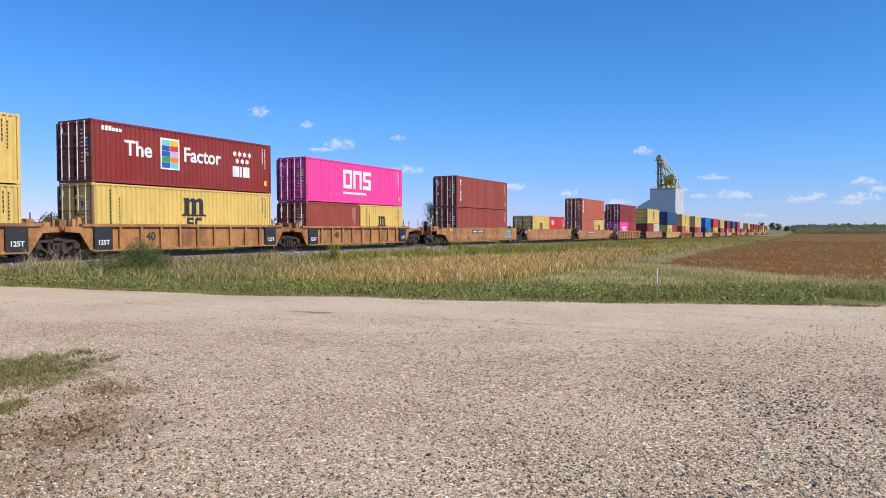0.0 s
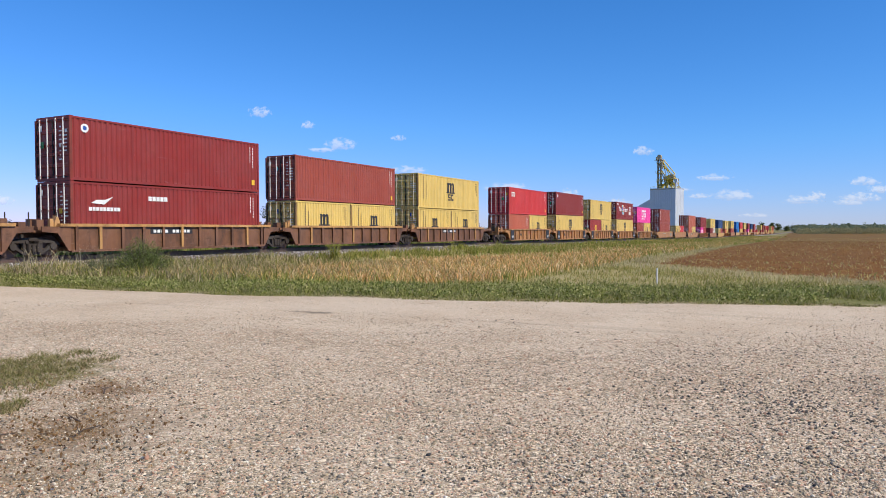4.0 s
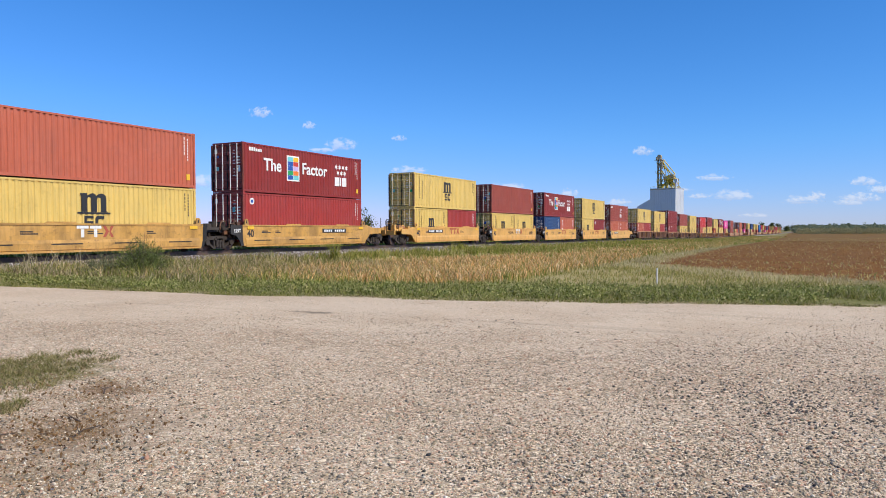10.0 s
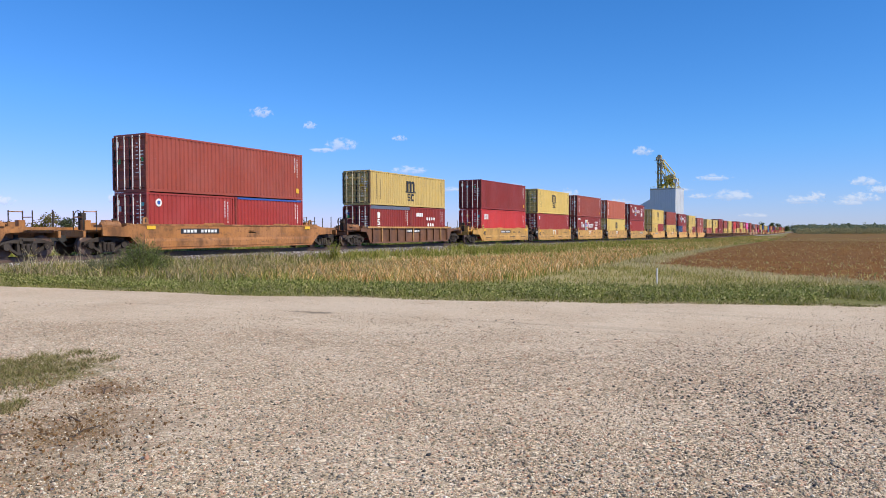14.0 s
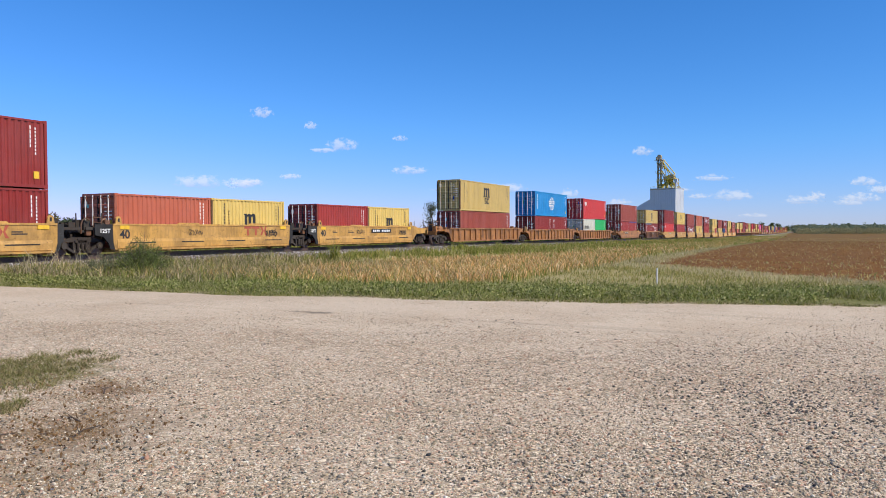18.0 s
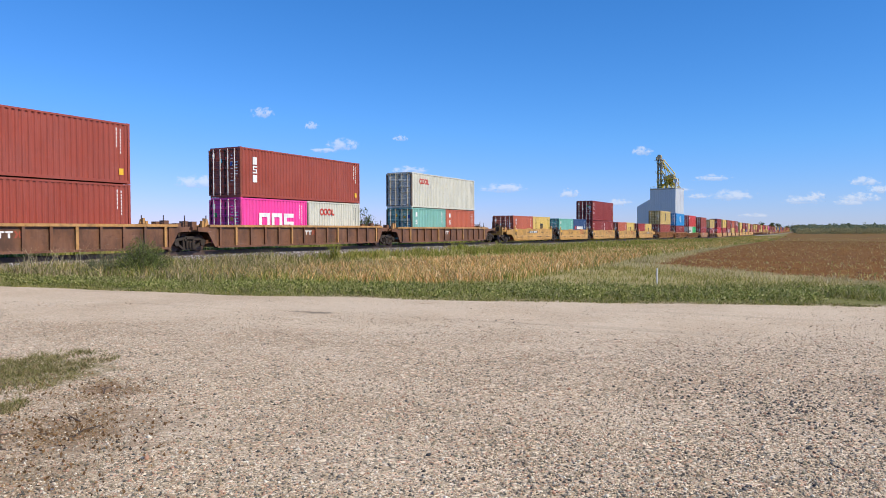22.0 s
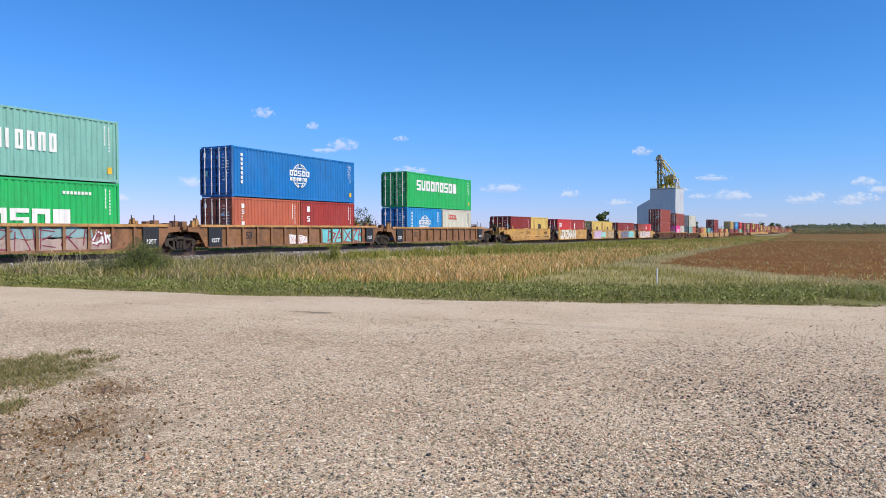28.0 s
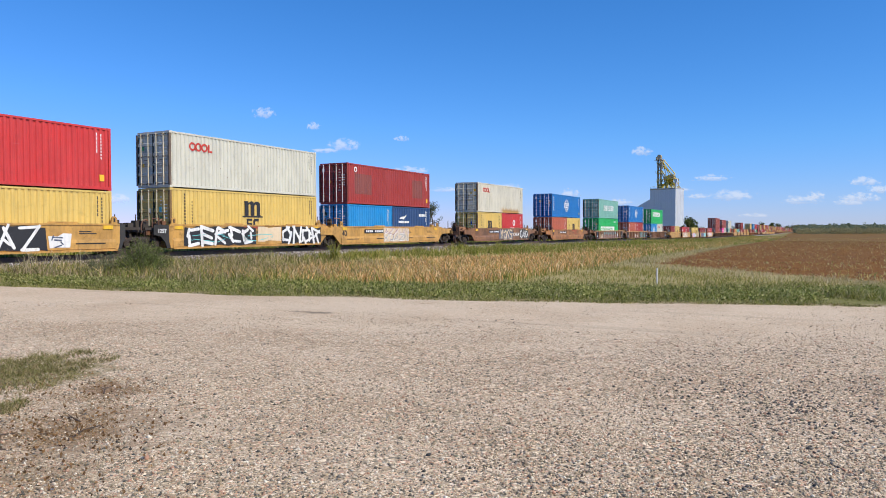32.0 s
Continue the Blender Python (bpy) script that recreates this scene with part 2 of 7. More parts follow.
def container_meshes(length, h, key):
    mat = MATS["container_" + key]
    half = CW / 2
    pale = key in ("yellow", "sand", "white", "stained", "teal")

    def frame_mesh(feet=False):
        sh = Shape()
        for sy in (-1, 1):
            y0, y1 = sorted((sy * half, sy * (half - 0.10)))
            sh.box(length - 0.12, y0, 0.12, length, y1, h - 0.12)
            sh.box(0.12, y0, 0.038, length - 0.12, y1, 0.17)
            sh.box(0.12, y0, h - 0.10, length - 0.12, y1, h - 0.018)
            if feet:
                for x in (0.0, length - 0.178):
                    sh.box(x, y0, 0.0, x + 0.178, y1, 0.12).box(x, y0, h - 0.12, x + 0.178, y1, h)
        for x in (0.02, length - 0.10):
            sh.box(x, -half + 0.1, 0.008, x + 0.08, half - 0.1, 0.17)
            sh.box(x, -half + 0.1, h - 0.13, x + 0.08, half - 0.1, h - 0.002)
        sh.box(0.1, -half + 0.1, 0.10, length - 0.1, half - 0.1, 0.16)
        return sh.mesh("container_frame", mat)

    def post_mesh():
        return Shape().box(0.0, -0.05, 0.12, 0.12, 0.05, h - 0.12).box(-0.012, -0.03, 0.3, 0.0, 0.05, h - 0.3).mesh("corner_post", MATS["post_" + key])

    def gasket_mesh():
        w, hh = half - 0.13, h - 0.34
        sh = Shape().box(-0.026, -0.012, -0.012, 0.02, 0.018, hh + 0.012).box(-0.026, w - 0.018, -0.012, 0.02, w + 0.012, hh + 0.012)
        sh.box(-0.026, 0.018, -0.012, 0.02, w - 0.018, 0.012).box(-0.026, 0.018, hh - 0.012, 0.02, w - 0.018, hh + 0.012)
        return sh.mesh("gasket", rubber)

    def door_mesh():
        w, hh = half - 0.13, h - 0.34
        line = [(0.035, 0.0), (-0.022, 0.0)]
        for k in range(6):
            z = hh * k / 5.0
            if k:
                line += [(0.024, z - 0.10), (-0.022, z - 0.06)]
            if k < 5:
                line += [(-0.022, z + 0.06), (0.024, z + 0.10)]
        line += [(-0.022, hh), (0.035, hh)]
        sh = Shape()
        n = len(line)
        sh.v = [(x, y, z) for y in (0.0, w) for x, z in line]
        sh.f = [tuple(range(n)), tuple(reversed(range(n, 2 * n)))] + [(i, n + i, n + (i + 1) % n, (i + 1) % n) for i in range(n)]
        return sh.mesh("door", mat)

    def bar_mesh():
        sh = Shape().rod((0, 0, -0.06), (0, 0, h - 0.28), 0.026, 8)
        n = len(sh.f)
        for z in (0.0, h * 0.47, h - 0.42):
            sh.box(-0.012, -0.075, z, 0.02, 0.075, z + 0.075)
        for z in (0.36, 0.42):
            sh.box(-0.022, 0.03, h * z, -0.004, 0.27, h * z + 0.03)
        me = sh.mesh("locking_bar", cream_bar if pale else galvanised, MATS["post_" + key])
        me.polygons.foreach_set("material_index", [0 if i < n else 1 for i in range(len(me.polygons))])
        return me

    def roof_mesh():
        sh = Shape()
        sh.box(0.1, -half + 0.1, h - 0.05, length - 0.1, half - 0.1, h - 0.025)
        n = int((length - 0.5) / 0.42)
        for i in range(n):
            x = 0.3 + i * 0.42
            sh.box(x, -half + 0.16, h - 0.025, x + 0.2, half - 0.16, h - 0.008)
        return sh.mesh("roof", mat)

    def casting_mesh():
        sh = Shape().box(-0.089, -0.081, -0.059, 0.089, 0.081, 0.059)
        sh.box(-0.05, -0.084, -0.03, 0.05, -0.081, 0.03)
        return sh.mesh("corner_casting", mat)

    t = (length, h, key)
    return {
        "side_wall": cached(("side", *t), lambda: corrugated(0.12, length - 0.12, 0.17, h - 0.10, -half + 0.012).mesh("side_wall", mat)),
        "end_wall": cached(("end", *t), lambda: corrugated(-half + 0.1, half - 0.1, 0.17, h - 0.13, -0.03).mesh("end_wall", mat)),
        "frame": cached(("frame", *t), frame_mesh), "far_frame": cached(("far_frame", *t), lambda: frame_mesh(True)), "door": cached(("door", *t), door_mesh), "locking_bar": cached(("bar", h, key), bar_mesh),
        "corner_post": cached(("post", h, key), post_mesh), "gasket": cached(("gasket", h), gasket_mesh),
        "roof": cached(("roof", *t), roof_mesh), "corner_casting": cached(("casting", key), casting_mesh),
    }


# Painted marks stand a few millimetres proud of the ribs; brand marks are plain blocks in their colours.
FACE = -CW / 2 + 0.009
SKIN = 0.006


class Mark(Shape):
    """Blocks of paint; every closed block is a piece of its own."""

    def cut(self):
        if self.v:
            one = Shape()
            one.v, one.f = self.v, self.f
            self.pieces.append(one)
            self.v, self.f = [], []
        return self

    def bar(self, x, z, w, h):
        self.box(x, FACE - SKIN, z, x + w, FACE + 0.002, z + h)
        return self.cut()

    def outline(self, pts):
        self.slab(pts, FACE - SKIN, FACE + 0.002)
        return self.cut()

    def disc(self, cx, cz, outer, inner, sides=16, squash=1.0):
        self.ring(cx, cz, FACE - SKIN, FACE + 0.002, outer, inner, sides, squash)
        return self.cut()

    def star(self, cx, cz, r):
        return self.outline([(cx + r * (1.0 if i % 2 == 0 else 0.55) * math.sin(math.tau * i / 12), cz + r * (1.0 if i % 2 == 0 else 0.55) * -math.cos(math.tau * i / 12)) for i in range(12)])

    def arc(self, cx, cz, rx, rz, t, a0, a1, n=12):
        """A curved band between two angles in degrees."""
        turns = [radians(a0 + (a1 - a0) * i / n) for i in range(n + 1)]
        return self.outline([(cx + (rx - t) * math.cos(a), cz + (rz - t) * math.sin(a)) for a in reversed(turns)] + [(cx + rx * math.cos(a), cz + rz * math.sin(a)) for a in turns])

    def globe(self, cx, cz, r, k):
        """Upper and lower halves of a ringed globe, with a band of blocks between them."""
        for a0, a1 in ((24, 156), (204, 336)):
            self.arc(cx, cz, r, r, 0.07, a0, a1)
        for a0, a1 in ((28, 152), (208, 332)):
            self.arc(cx, cz, 0.52 * r, 0.99 * r, 0.06, a0, a1)
        for dz in (-0.66, 0.60):
            w = math.sqrt(1 - dz * dz) * r - 0.08
            self.bar(cx - w, cz + dz * r, 2 * w, 0.055)
        self.word(cx - 1.02 * k, cz - 0.02, 0.36 * k, "oosoo", 0.92, 0.22, 0.27)
        return self.word(cx - 0.98 * k, cz - 0.33, 0.22 * k, "bnibbino", 0.92, 0.22, 0.3)

    def loop(self, x, z, w, h, t):
        n = len(self.v)
        for y in (FACE - SKIN, FACE + 0.002):
            for e in (0, t):
                self.v += [(x + e, y, z + e), (x + w - e, y, z + e), (x + w - e, y, z + h - e), (x + e, y, z + h - e)]
        for i in range(4):
            j = (i + 1) % 4
            self.f += [(n + i, n + j, n + 4 + j, n + 4 + i), (n + 8 + j, n + 8 + i, n + 12 + i, n + 12 + j), (n + j, n + i, n + 8 + i, n + 8 + j), (n + 4 + i, n + 4 + j, n + 12 + j, n + 12 + i)]
        return self.cut()

    def arch(self, x, z, w, h, t, legs=2):
        """Upright legs under one crossbar."""
        step = (w - t) / (legs - 1)
        pts = []
        for i in range(legs):
            pts += [(x + i * step, z + (h - t if i else 0)), (x + i * step, z), (x + i * step + t, z), (x + i * step + t, z + h - t)] if i else [(x, z), (x + t, z), (x + t, z + h - t)]
        pts = pts[:-1] + [(x + w, z + h), (x, z + h)]
        return self.outline(pts)

    def humps(self, x, z, w, h, t):
        """Three legs under two rounded humps."""
        gap = (w - 3 * t) / 2
        pts = [(x, z), (x + t, z), (x + t, z + 0.68 * h), (x + t + 0.3 * gap, z + 0.79 * h), (x + t + gap, z + 0.74 * h), (x + t + gap, z), (x + 2 * t + gap, z),
               (x + 2 * t + gap, z + 0.68 * h), (x + 2 * t + 1.3 * gap, z + 0.79 * h), (x + 2 * t + 2 * gap, z + 0.74 * h), (x + 2 * t + 2 * gap, z), (x + w + 0.05 * w, z), (x + w, z + 0.08 * h)]
        top = ((1.0, 0.74), (0.975, 0.88), (0.90, 0.97), (0.80, 1.0), (0.68, 0.96), (0.585, 0.86), (0.55, 0.95), (0.45, 1.0), (0.34, 0.96), (0.24, 0.86), (0.22, 1.0), (-0.05, 0.97), (-0.05, 0.90), (0.0, 0.87))
        return self.outline(pts + [(x + a * w, z + b * h) for a, b in top])

    def word(self, x, z, h, kinds, w=0.62, gap=0.16, t=0.22):
        """A row of plain blocks: o loop, n arch, u upturned arch, i bar, b block, s notched block."""
        for k in kinds:
            ww = (0.3 if k == "i" else w) * h
            tt = t * h
            if k == "o":
                self.loop(x, z, ww, h, tt)
            elif k == "n":
                self.arch(x, z, ww, h, tt)
            elif k == "u":
                self.outline([(x, z), (x + ww, z), (x + ww, z + h), (x + ww - tt, z + h), (x + ww - tt, z + tt), (x + tt, z + tt), (x + tt, z + h), (x, z + h)])
            elif k == "s":
                self.outline([(x + a * ww, z + b * h) for a, b in ((0, 0), (1, 0), (1, 0.58), (0.3, 0.58), (0.3, 0.79), (1, 0.79), (1, 1), (0, 1), (0, 0.42), (0.7, 0.42), (0.7, 0.21), (0, 0.21))])
            elif k == "c":
                self.outline([(x + 0.2 * ww, z), (x + ww, z), (x + ww, z + tt), (x + 0.42 * ww, z + tt), (x + tt, z + 0.35 * h), (x + tt, z + 0.65 * h), (x + 0.42 * ww, z + h - tt), (x + ww, z + h - tt), (x + ww, z + h), (x + 0.2 * ww, z + h), (x, z + 0.8 * h), (x, z + 0.2 * h)])
            elif k == "i":
                self.bar(x, z, tt, h)
            elif k == "x":
                self.bar(x, z, ww, h * 0.72)
            elif k == "b":
                self.bar(x, z, ww, h)
            x += ww + gap * h
        return x


def fused(mark):
    one = Shape()
    for p in mark.cut().pieces:
        n = len(one.v)
        one.v += p.v
        one.f += [tuple(n + i for i in q) for q in p.f]
    return one


def mark_meshes(style, length, h):
    """Name, material and mesh of every painted mark of a container's near side."""
    out = []

    def add(name, mat, sh, joined=False):
        for piece in ([sh] if not isinstance(sh, Mark) else sh.cut().pieces if not joined else [fused(sh)]):
            out.append((name, piece.mesh(name, mat), joined))

    num = Mark()
    xr = length - 0.55
    for k in range(8):
        num.bar(xr, h - 0.42 - 0.15 * k, 0.055, 0.10)
    for k in range(5):
        num.bar(xr - 0.22, h - 0.42 - 0.19 * k, 0.05, 0.15)
    dark = style.startswith("msc") or style.startswith("oocl")
    add("identification_column", mark_black if dark else mark_white, num, True)
    if style.startswith("msc"):
        sh, side = Mark(), Mark()
        for k in range(11):
            side.bar(0.95, h - 0.38 - 0.17 * k, 0.07, 0.11)
            if k > 1:
                side.bar(1.45 if length > 8 else 1.3, h - 0.42 - 0.17 * k, 0.05, 0.11)
        cx = length * 0.5
        big = length > 8
        top, mh, mw, rr = (h - 0.50, 0.86, 1.28, 0.29) if big else (h - 0.80, 0.70, 0.90, 0.21)
        sh.humps(cx - 0.5 * mw, top - mh, mw, mh, 0.23 * mw)
        sh.bar(cx - 0.66 * mw, top - mh - 0.09, 1.32 * mw, 0.085)
        sh.word(cx - 1.75 * rr, top - mh - 0.17 - 2 * rr, 2 * rr, "sc", 0.80, 0.16, 0.25)
        add("brand_mark", mark_yellow if style == "msc_gold" else mark_black, sh)
        add("mark_column", mark_black, side, True)
    elif style == "factor":
        sh = Mark()
        sh.word(0.55, h - 0.46, 0.22, "bbbxxx", 0.7)
        for r, n in ((0, 4), (1, 3)):
            for i in range(n):
                sh.star(9.15 + 0.40 * i + 0.20 * r, h - 0.78 - 0.40 * r, 0.18)
        sh.word(8.98, h - 2.08, 0.60, "bib", 0.88, 0.10)
        sh.bar(3.92, h - 2.02, 1.22, 1.58)
        add("brand_mark", mark_white, sh)
        for words, x in (("The", 1.80), ("Factor", 5.40)):
            me = text_mesh(words, 1.02, mark_white)
            me.transform(pose(x, FACE - 0.004, h - 1.50, 90, 0, 0))
            out.append(("slogan_lettering", me, False))
        tiles = (("mark_teal", mark_teal), ("mark_yellow", mark_yellow), ("mark_blue", mark_blue), ("mark_red", mark_red), ("mark_blue", mark_blue), ("mark_lilac", mark_lilac),
                 ("mark_green", mark_green), ("mark_orange", mark_orange), ("mark_blue", mark_blue), ("mark_teal", mark_teal))
        for i, (n, m) in enumerate(tiles):
            t = Shape()
            x, z = 4.00 + 0.54 * (i % 2), h - 0.80 - 0.285 * (i // 2)
            t.box(x, FACE - 2 * SKIN, z, x + 0.51, FACE - SKIN, z + 0.27)
            add("coloured_tile", m, t)
    elif style == "zim":
        sh = Mark()
        sh.word(0.5, h - 0.5, 0.2, "bbbbb", 0.8)
        for r, n in ((0, 4), (1, 3)):
            for i in range(n):
                sh.star(6.35 + 0.36 * i + 0.18 * r, h - 0.70 - 0.38 * r, 0.17)
        sh.word(6.2, h - 1.98, 0.56, "bib", 0.8, 0.10)
        add("brand_mark", mark_white, sh)
    elif style == "zim_small":
        sh = Mark()
        sh.word(0.9, h - 0.75, 0.3, "bbbb", 0.8)
        for r, n in ((0, 4), (1, 3)):
            for i in range(n):
                sh.star(2.75 + 0.42 * i + 0.21 * r, h - 0.92 - 0.5 * r, 0.19)
        sh.bar(2.5, h - 2.05, 1.9, 0.16)
        add("brand_mark", mark_white, sh)
    elif style == "one":
        sh = Mark()
        k = 1.05 if length > 8 else 0.95
        x0 = 4.15 if length > 8 else 1.55
        z0 = h - 1.95 if length > 8 else h - 2.05
        if length > 8:
            x = sh.word(x0, z0 + 0.1, 1.25 * k, "ons", 0.80, 0.14, 0.2)
            sh.word(x0, z0 - 0.30, 0.16, "bbbbbbbbbbbbb", 1.2, 0.2)
        else:
            sh.word(x0, z0, 1.25 * k, "ons", 0.80, 0.14, 0.2)
        add("brand_mark", mark_white, sh)
    elif style == "cai":
        sh = Mark()
        sh.word(0.75, h - 1.0, 0.5, "oni", 0.75, 0.12)
        add("brand_mark", mark_white, sh)
    elif style in ("triton", "tex", "stack", "tex_tarp"):
        sh = Mark()
        if style == "triton":
            for k in range(6):
                sh.word(0.75, h - 0.62 - 0.34 * k, 0.26, "bsibob"[k], 0.9)
        elif style.startswith("tex"):
            for k in range(3):
                sh.word(1.05, h - 0.95 - 0.52 * k, 0.44, "bsb"[k], 0.8)
        else:
            for k in range(3):
                sh.word(0.65, h - 0.72 - 0.62 * k, 0.36, "bsb"[k], 0.8)
        add("brand_mark", mark_white, sh)
    elif style == "badge":
        sh = Mark()
        sh.disc(0.75, h - 0.5, 0.2, 0.1, 14)
        add("brand_mark", mark_white, sh)
        sh = Mark()
        sh.bar(0.66, h - 0.59, 0.18, 0.18)
        add("brand_badge", mark_blue, sh)
    elif style == "patched":
        sh = Mark()
        sh.disc(1.05, h - 0.42, 0.2, 0.1, 14)
        add("brand_mark", mark_white, sh)
        p = (length - 0.24) / round((length - 0.24) / 0.278)
        for i, k in ((3, 8), (33, 6)):
            add("repainted_patch", mark_dull, corrugated(0.12 + i * p, 0.12 + (i + k) * p, h - 2.15, h - 0.70, -CW / 2 + 0.006, back=0.0))
    elif style == "globe":
        sh = Mark()
        cx, cz, r = 0.5 * length, h - 1.35, 0.76
        sh.globe(cx, cz, r, 1.00)
        add("brand_mark", mark_white, sh)
        col = Mark()
        for k in range(7):
            col.bar(0.72, h - 0.55 - 0.26 * k, 0.17, 0.18)
        add("mark_column", mark_white, col, True)
    elif style == "globe_wide":
        sh = Mark()
        cx, cz, r = 0.5 * length, h - 1.35, 0.80
        sh.globe(cx, cz, r, 1.06)
        add("brand_mark", mark_white, sh)
        col = Mark()
        for k in range(7):
            col.bar(0.72, h - 0.55 - 0.26 * k, 0.17, 0.18)
        add("mark_column", mark_white, col, True)
    elif style == "evergreen":
        sh = Mark()
        z0 = h - 1.45 if length > 8 else h - 1.4
        sh.word(1.6, z0, 0.86, "suoonosob", 0.80, 0.17, 0.26)
        add("brand_mark", mark_white, sh)
    elif style == "evergreen_low":
        sh = Mark()
        sh.word(1.3, h - 2.15, 0.88, "suoonosob", 0.92, 0.15, 0.26)
        sh.word(9.3, h - 0.6, 0.14, "bbbbbbbb", 0.9, 0.4)
        add("brand_mark", mark_white, sh)
    elif style == "shipping":
        sh = Mark()
        x = sh.word(3.0, h - 1.72, 0.80, "onino", 0.42, 0.20, 0.17)
        sh.word(x + 0.45, h - 1.72, 0.80, "snioono", 0.42, 0.20, 0.17)
        add("brand_mark", mark_white, sh)
    elif style.startswith("oocl"):
        sh = Mark()
        for k in range(3):
            sh.disc(1.55 + 0.42 * k, h - 0.68, 0.23, 0.13, 16)
        sh.bar(2.66, h - 0.90, 0.10, 0.42).bar(2.76, h - 0.90, 0.2, 0.10)
        add("brand_mark", mark_red, sh)
    elif style == "seaco":
        sh = Mark()
        sh.word(1.75, h - 1.35, 0.50, "xxxxx", 0.95, 0.16)
        add("brand_mark", mark_white, sh)
        sh = Mark()
        sh.word(0.75, h - 1.35, 0.50, "xi", 1.0, 0.12)
        add("brand_badge", mark_red, sh)
    elif style == "shield":
        sh = Mark()
        cx = length * 0.56
        sh.disc(cx, h - 1.0, 0.36, 0.17, 6)
        sh.word(cx - 1.05, h - 1.85, 0.34, "obobosss", 0.66, 0.14)
        add("brand_mark", mark_white, sh)
    elif style == "swan":
        sh = Mark()
        sh.outline([(1.0, h - 0.95), (1.7, h - 1.0), (2.2, h - 0.62), (1.75, h - 0.78), (1.3, h - 0.80)])
        sh.word(0.9, h - 1.3, 0.17, "bbbbbbbbb", 0.9, 0.2)
        sh.word(4.2, h - 0.75, 0.22, "bbbbb", 0.9, 0.2)
        add("brand_mark", mark_white, sh)
    elif style == "letters":
        sh = Mark()
        sh.word(0.7, h - 1.35, 0.42, "oonbsn", 0.7, 0.25)
        add("brand_mark", mark_black, sh)
    if style.endswith("tarp"):
        add("tarpaulin_edge", mark_blue if style == "plain_tarp" else mark_grey, Shape().box(0.08, FACE - 0.012, h - 0.26 if style == "tex_tarp" else h - 0.12, length - 0.08, FACE - 0.002, h - 0.02))
    if not style.startswith("msc") and style not in ("none", "letters") and not style.startswith("oocl"):
        t = Mark().bar(length - 0.62, 0.42, 0.24, 0.30)
        add("warning_sticker", mark_yellow, t)
    return out


def door_marks_mesh(h):
    """Small stencilled lines on the right-hand door."""
    sh = Shape()
    r = random.Random(3)
    for k in range(8):
        z = h - 0.5 - 0.19 * k - (0.12 if k > 4 else 0)
        w = r.uniform(0.08, 0.24)
        sh.box(0.016, -0.55 - w / 2, z, 0.021, -0.55 + w / 2, z + 0.05)
    sh.box(0.016, 0.75, h - 0.62, 0.021, 0.95, h - 0.36)
    for k in range(5):
        sh.box(0.016, -1.0, h - 0.9 - 0.17 * k, 0.021, -0.72, h - 0.84 - 0.17 * k)
    return sh.mesh("door_stencil", mark_white)


def placard(thing, x, h, seed):
    """Stickers on the doors: a few sizes and colours."""
    r = random.Random(seed)
    for i in range(r.randint(1, 3)):
        y, z, w, t = r.choice((-1.02, -0.60, 0.18, 0.62)), r.uniform(0.35, 0.75) * h, r.uniform(0.12, 0.24), r.uniform(0.14, 0.30)
        mat = r.choice((mark_yellow, mark_white, mark_green, mark_teal, mark_blue))
        part("placard", Shape().box(0.012, y, z, 0.018, y + w, z + t).mesh("placard", mat), thing, "sticker on the door")


MOVERS = []          # things of the train, their place at 0 s and their car's


def container(x, z, length, h, key, style, on="a well car"):
    feet = 40 if length > 8 else 20
    thing = new("shipping_container")
    words = "closed %s corrugated steel %d-foot shipping container %s" % (COLOUR_WORD[key], feet, on)
    tagged(thing, words, "shipping container", "containers on the train")
    half = CW / 2
    near = x > -790 and x < 130
    ms = container_meshes(length, h, key)
    part("side_wall", ms["side_wall"], thing)
    part("side_wall", ms["side_wall"], thing, "", pose(length, 0, 0, 0, 0, 180))
    part("end_wall", ms["end_wall"], thing, "", pose(length - 0.04, 0, 0, 0, 0, 90))
    part("roof", ms["roof"], thing)
    part("frame", ms["frame" if near else "far_frame"], thing)
    for yy, turn in ((-half + 0.05, 0), (half - 0.05, 180)):
        part("corner_post", ms["corner_post"], thing, "rubbed and rusting corner post", pose(0.0 if turn == 0 else 0.12, yy, 0, 0, 0, turn))
    for sy in (-1, 1):
        y0 = -half + 0.12 if sy < 0 else 0.01
        d = part("door", ms["door"], thing, "", pose(0.045, y0, 0.19))
        if near:
            part("gasket", ms["gasket"], d, "black rubber door seal")
            for yy in (0.28, 0.80):
                part("locking_bar", ms["locking_bar"], d, "galvanised locking bar", pose(-0.078, yy, 0.0))
    if near:
        for xx in (0.089, length - 0.089):
            for zz in (0.059, h - 0.059):
                part("corner_casting", ms["corner_casting"], thing, "", pose(xx, -half + 0.078, zz))
    if near:
        placard(thing, x, h, round(7 * x + 13 * z))
        part("door_stencil", cached(("door_stencil", h), lambda: door_marks_mesh(h)), thing, "", pose(0, 0, 0))["kind"] = "stuff"
    for name, me, joined in cached(("marks", style, length, h), lambda: mark_meshes(style, length, h)):
        if near or name == "brand_mark":
            mk = part(name, me, thing)
            if joined:
                mk["kind"] = "stuff"
    MOVERS.append((thing, x, z, x))
    return thing


# ---- well cars ----
def text_mesh(words, size, mat):
    cu = bpy.data.curves.new("lettering", "FONT")
    cu.body, cu.size, cu.extrude, cu.offset = words, size, 0.003, 0.022 * size
    ob = bpy.data.objects.new("lettering", cu)
    me = bpy.data.meshes.new_from_object(ob)
    bpy.data.objects.remove(ob)
    me.materials.append(mat)
    return me


def lettering(words, size, mat):
    return cached(("text", words, size, mat.name), lambda: text_mesh(words, size, mat))


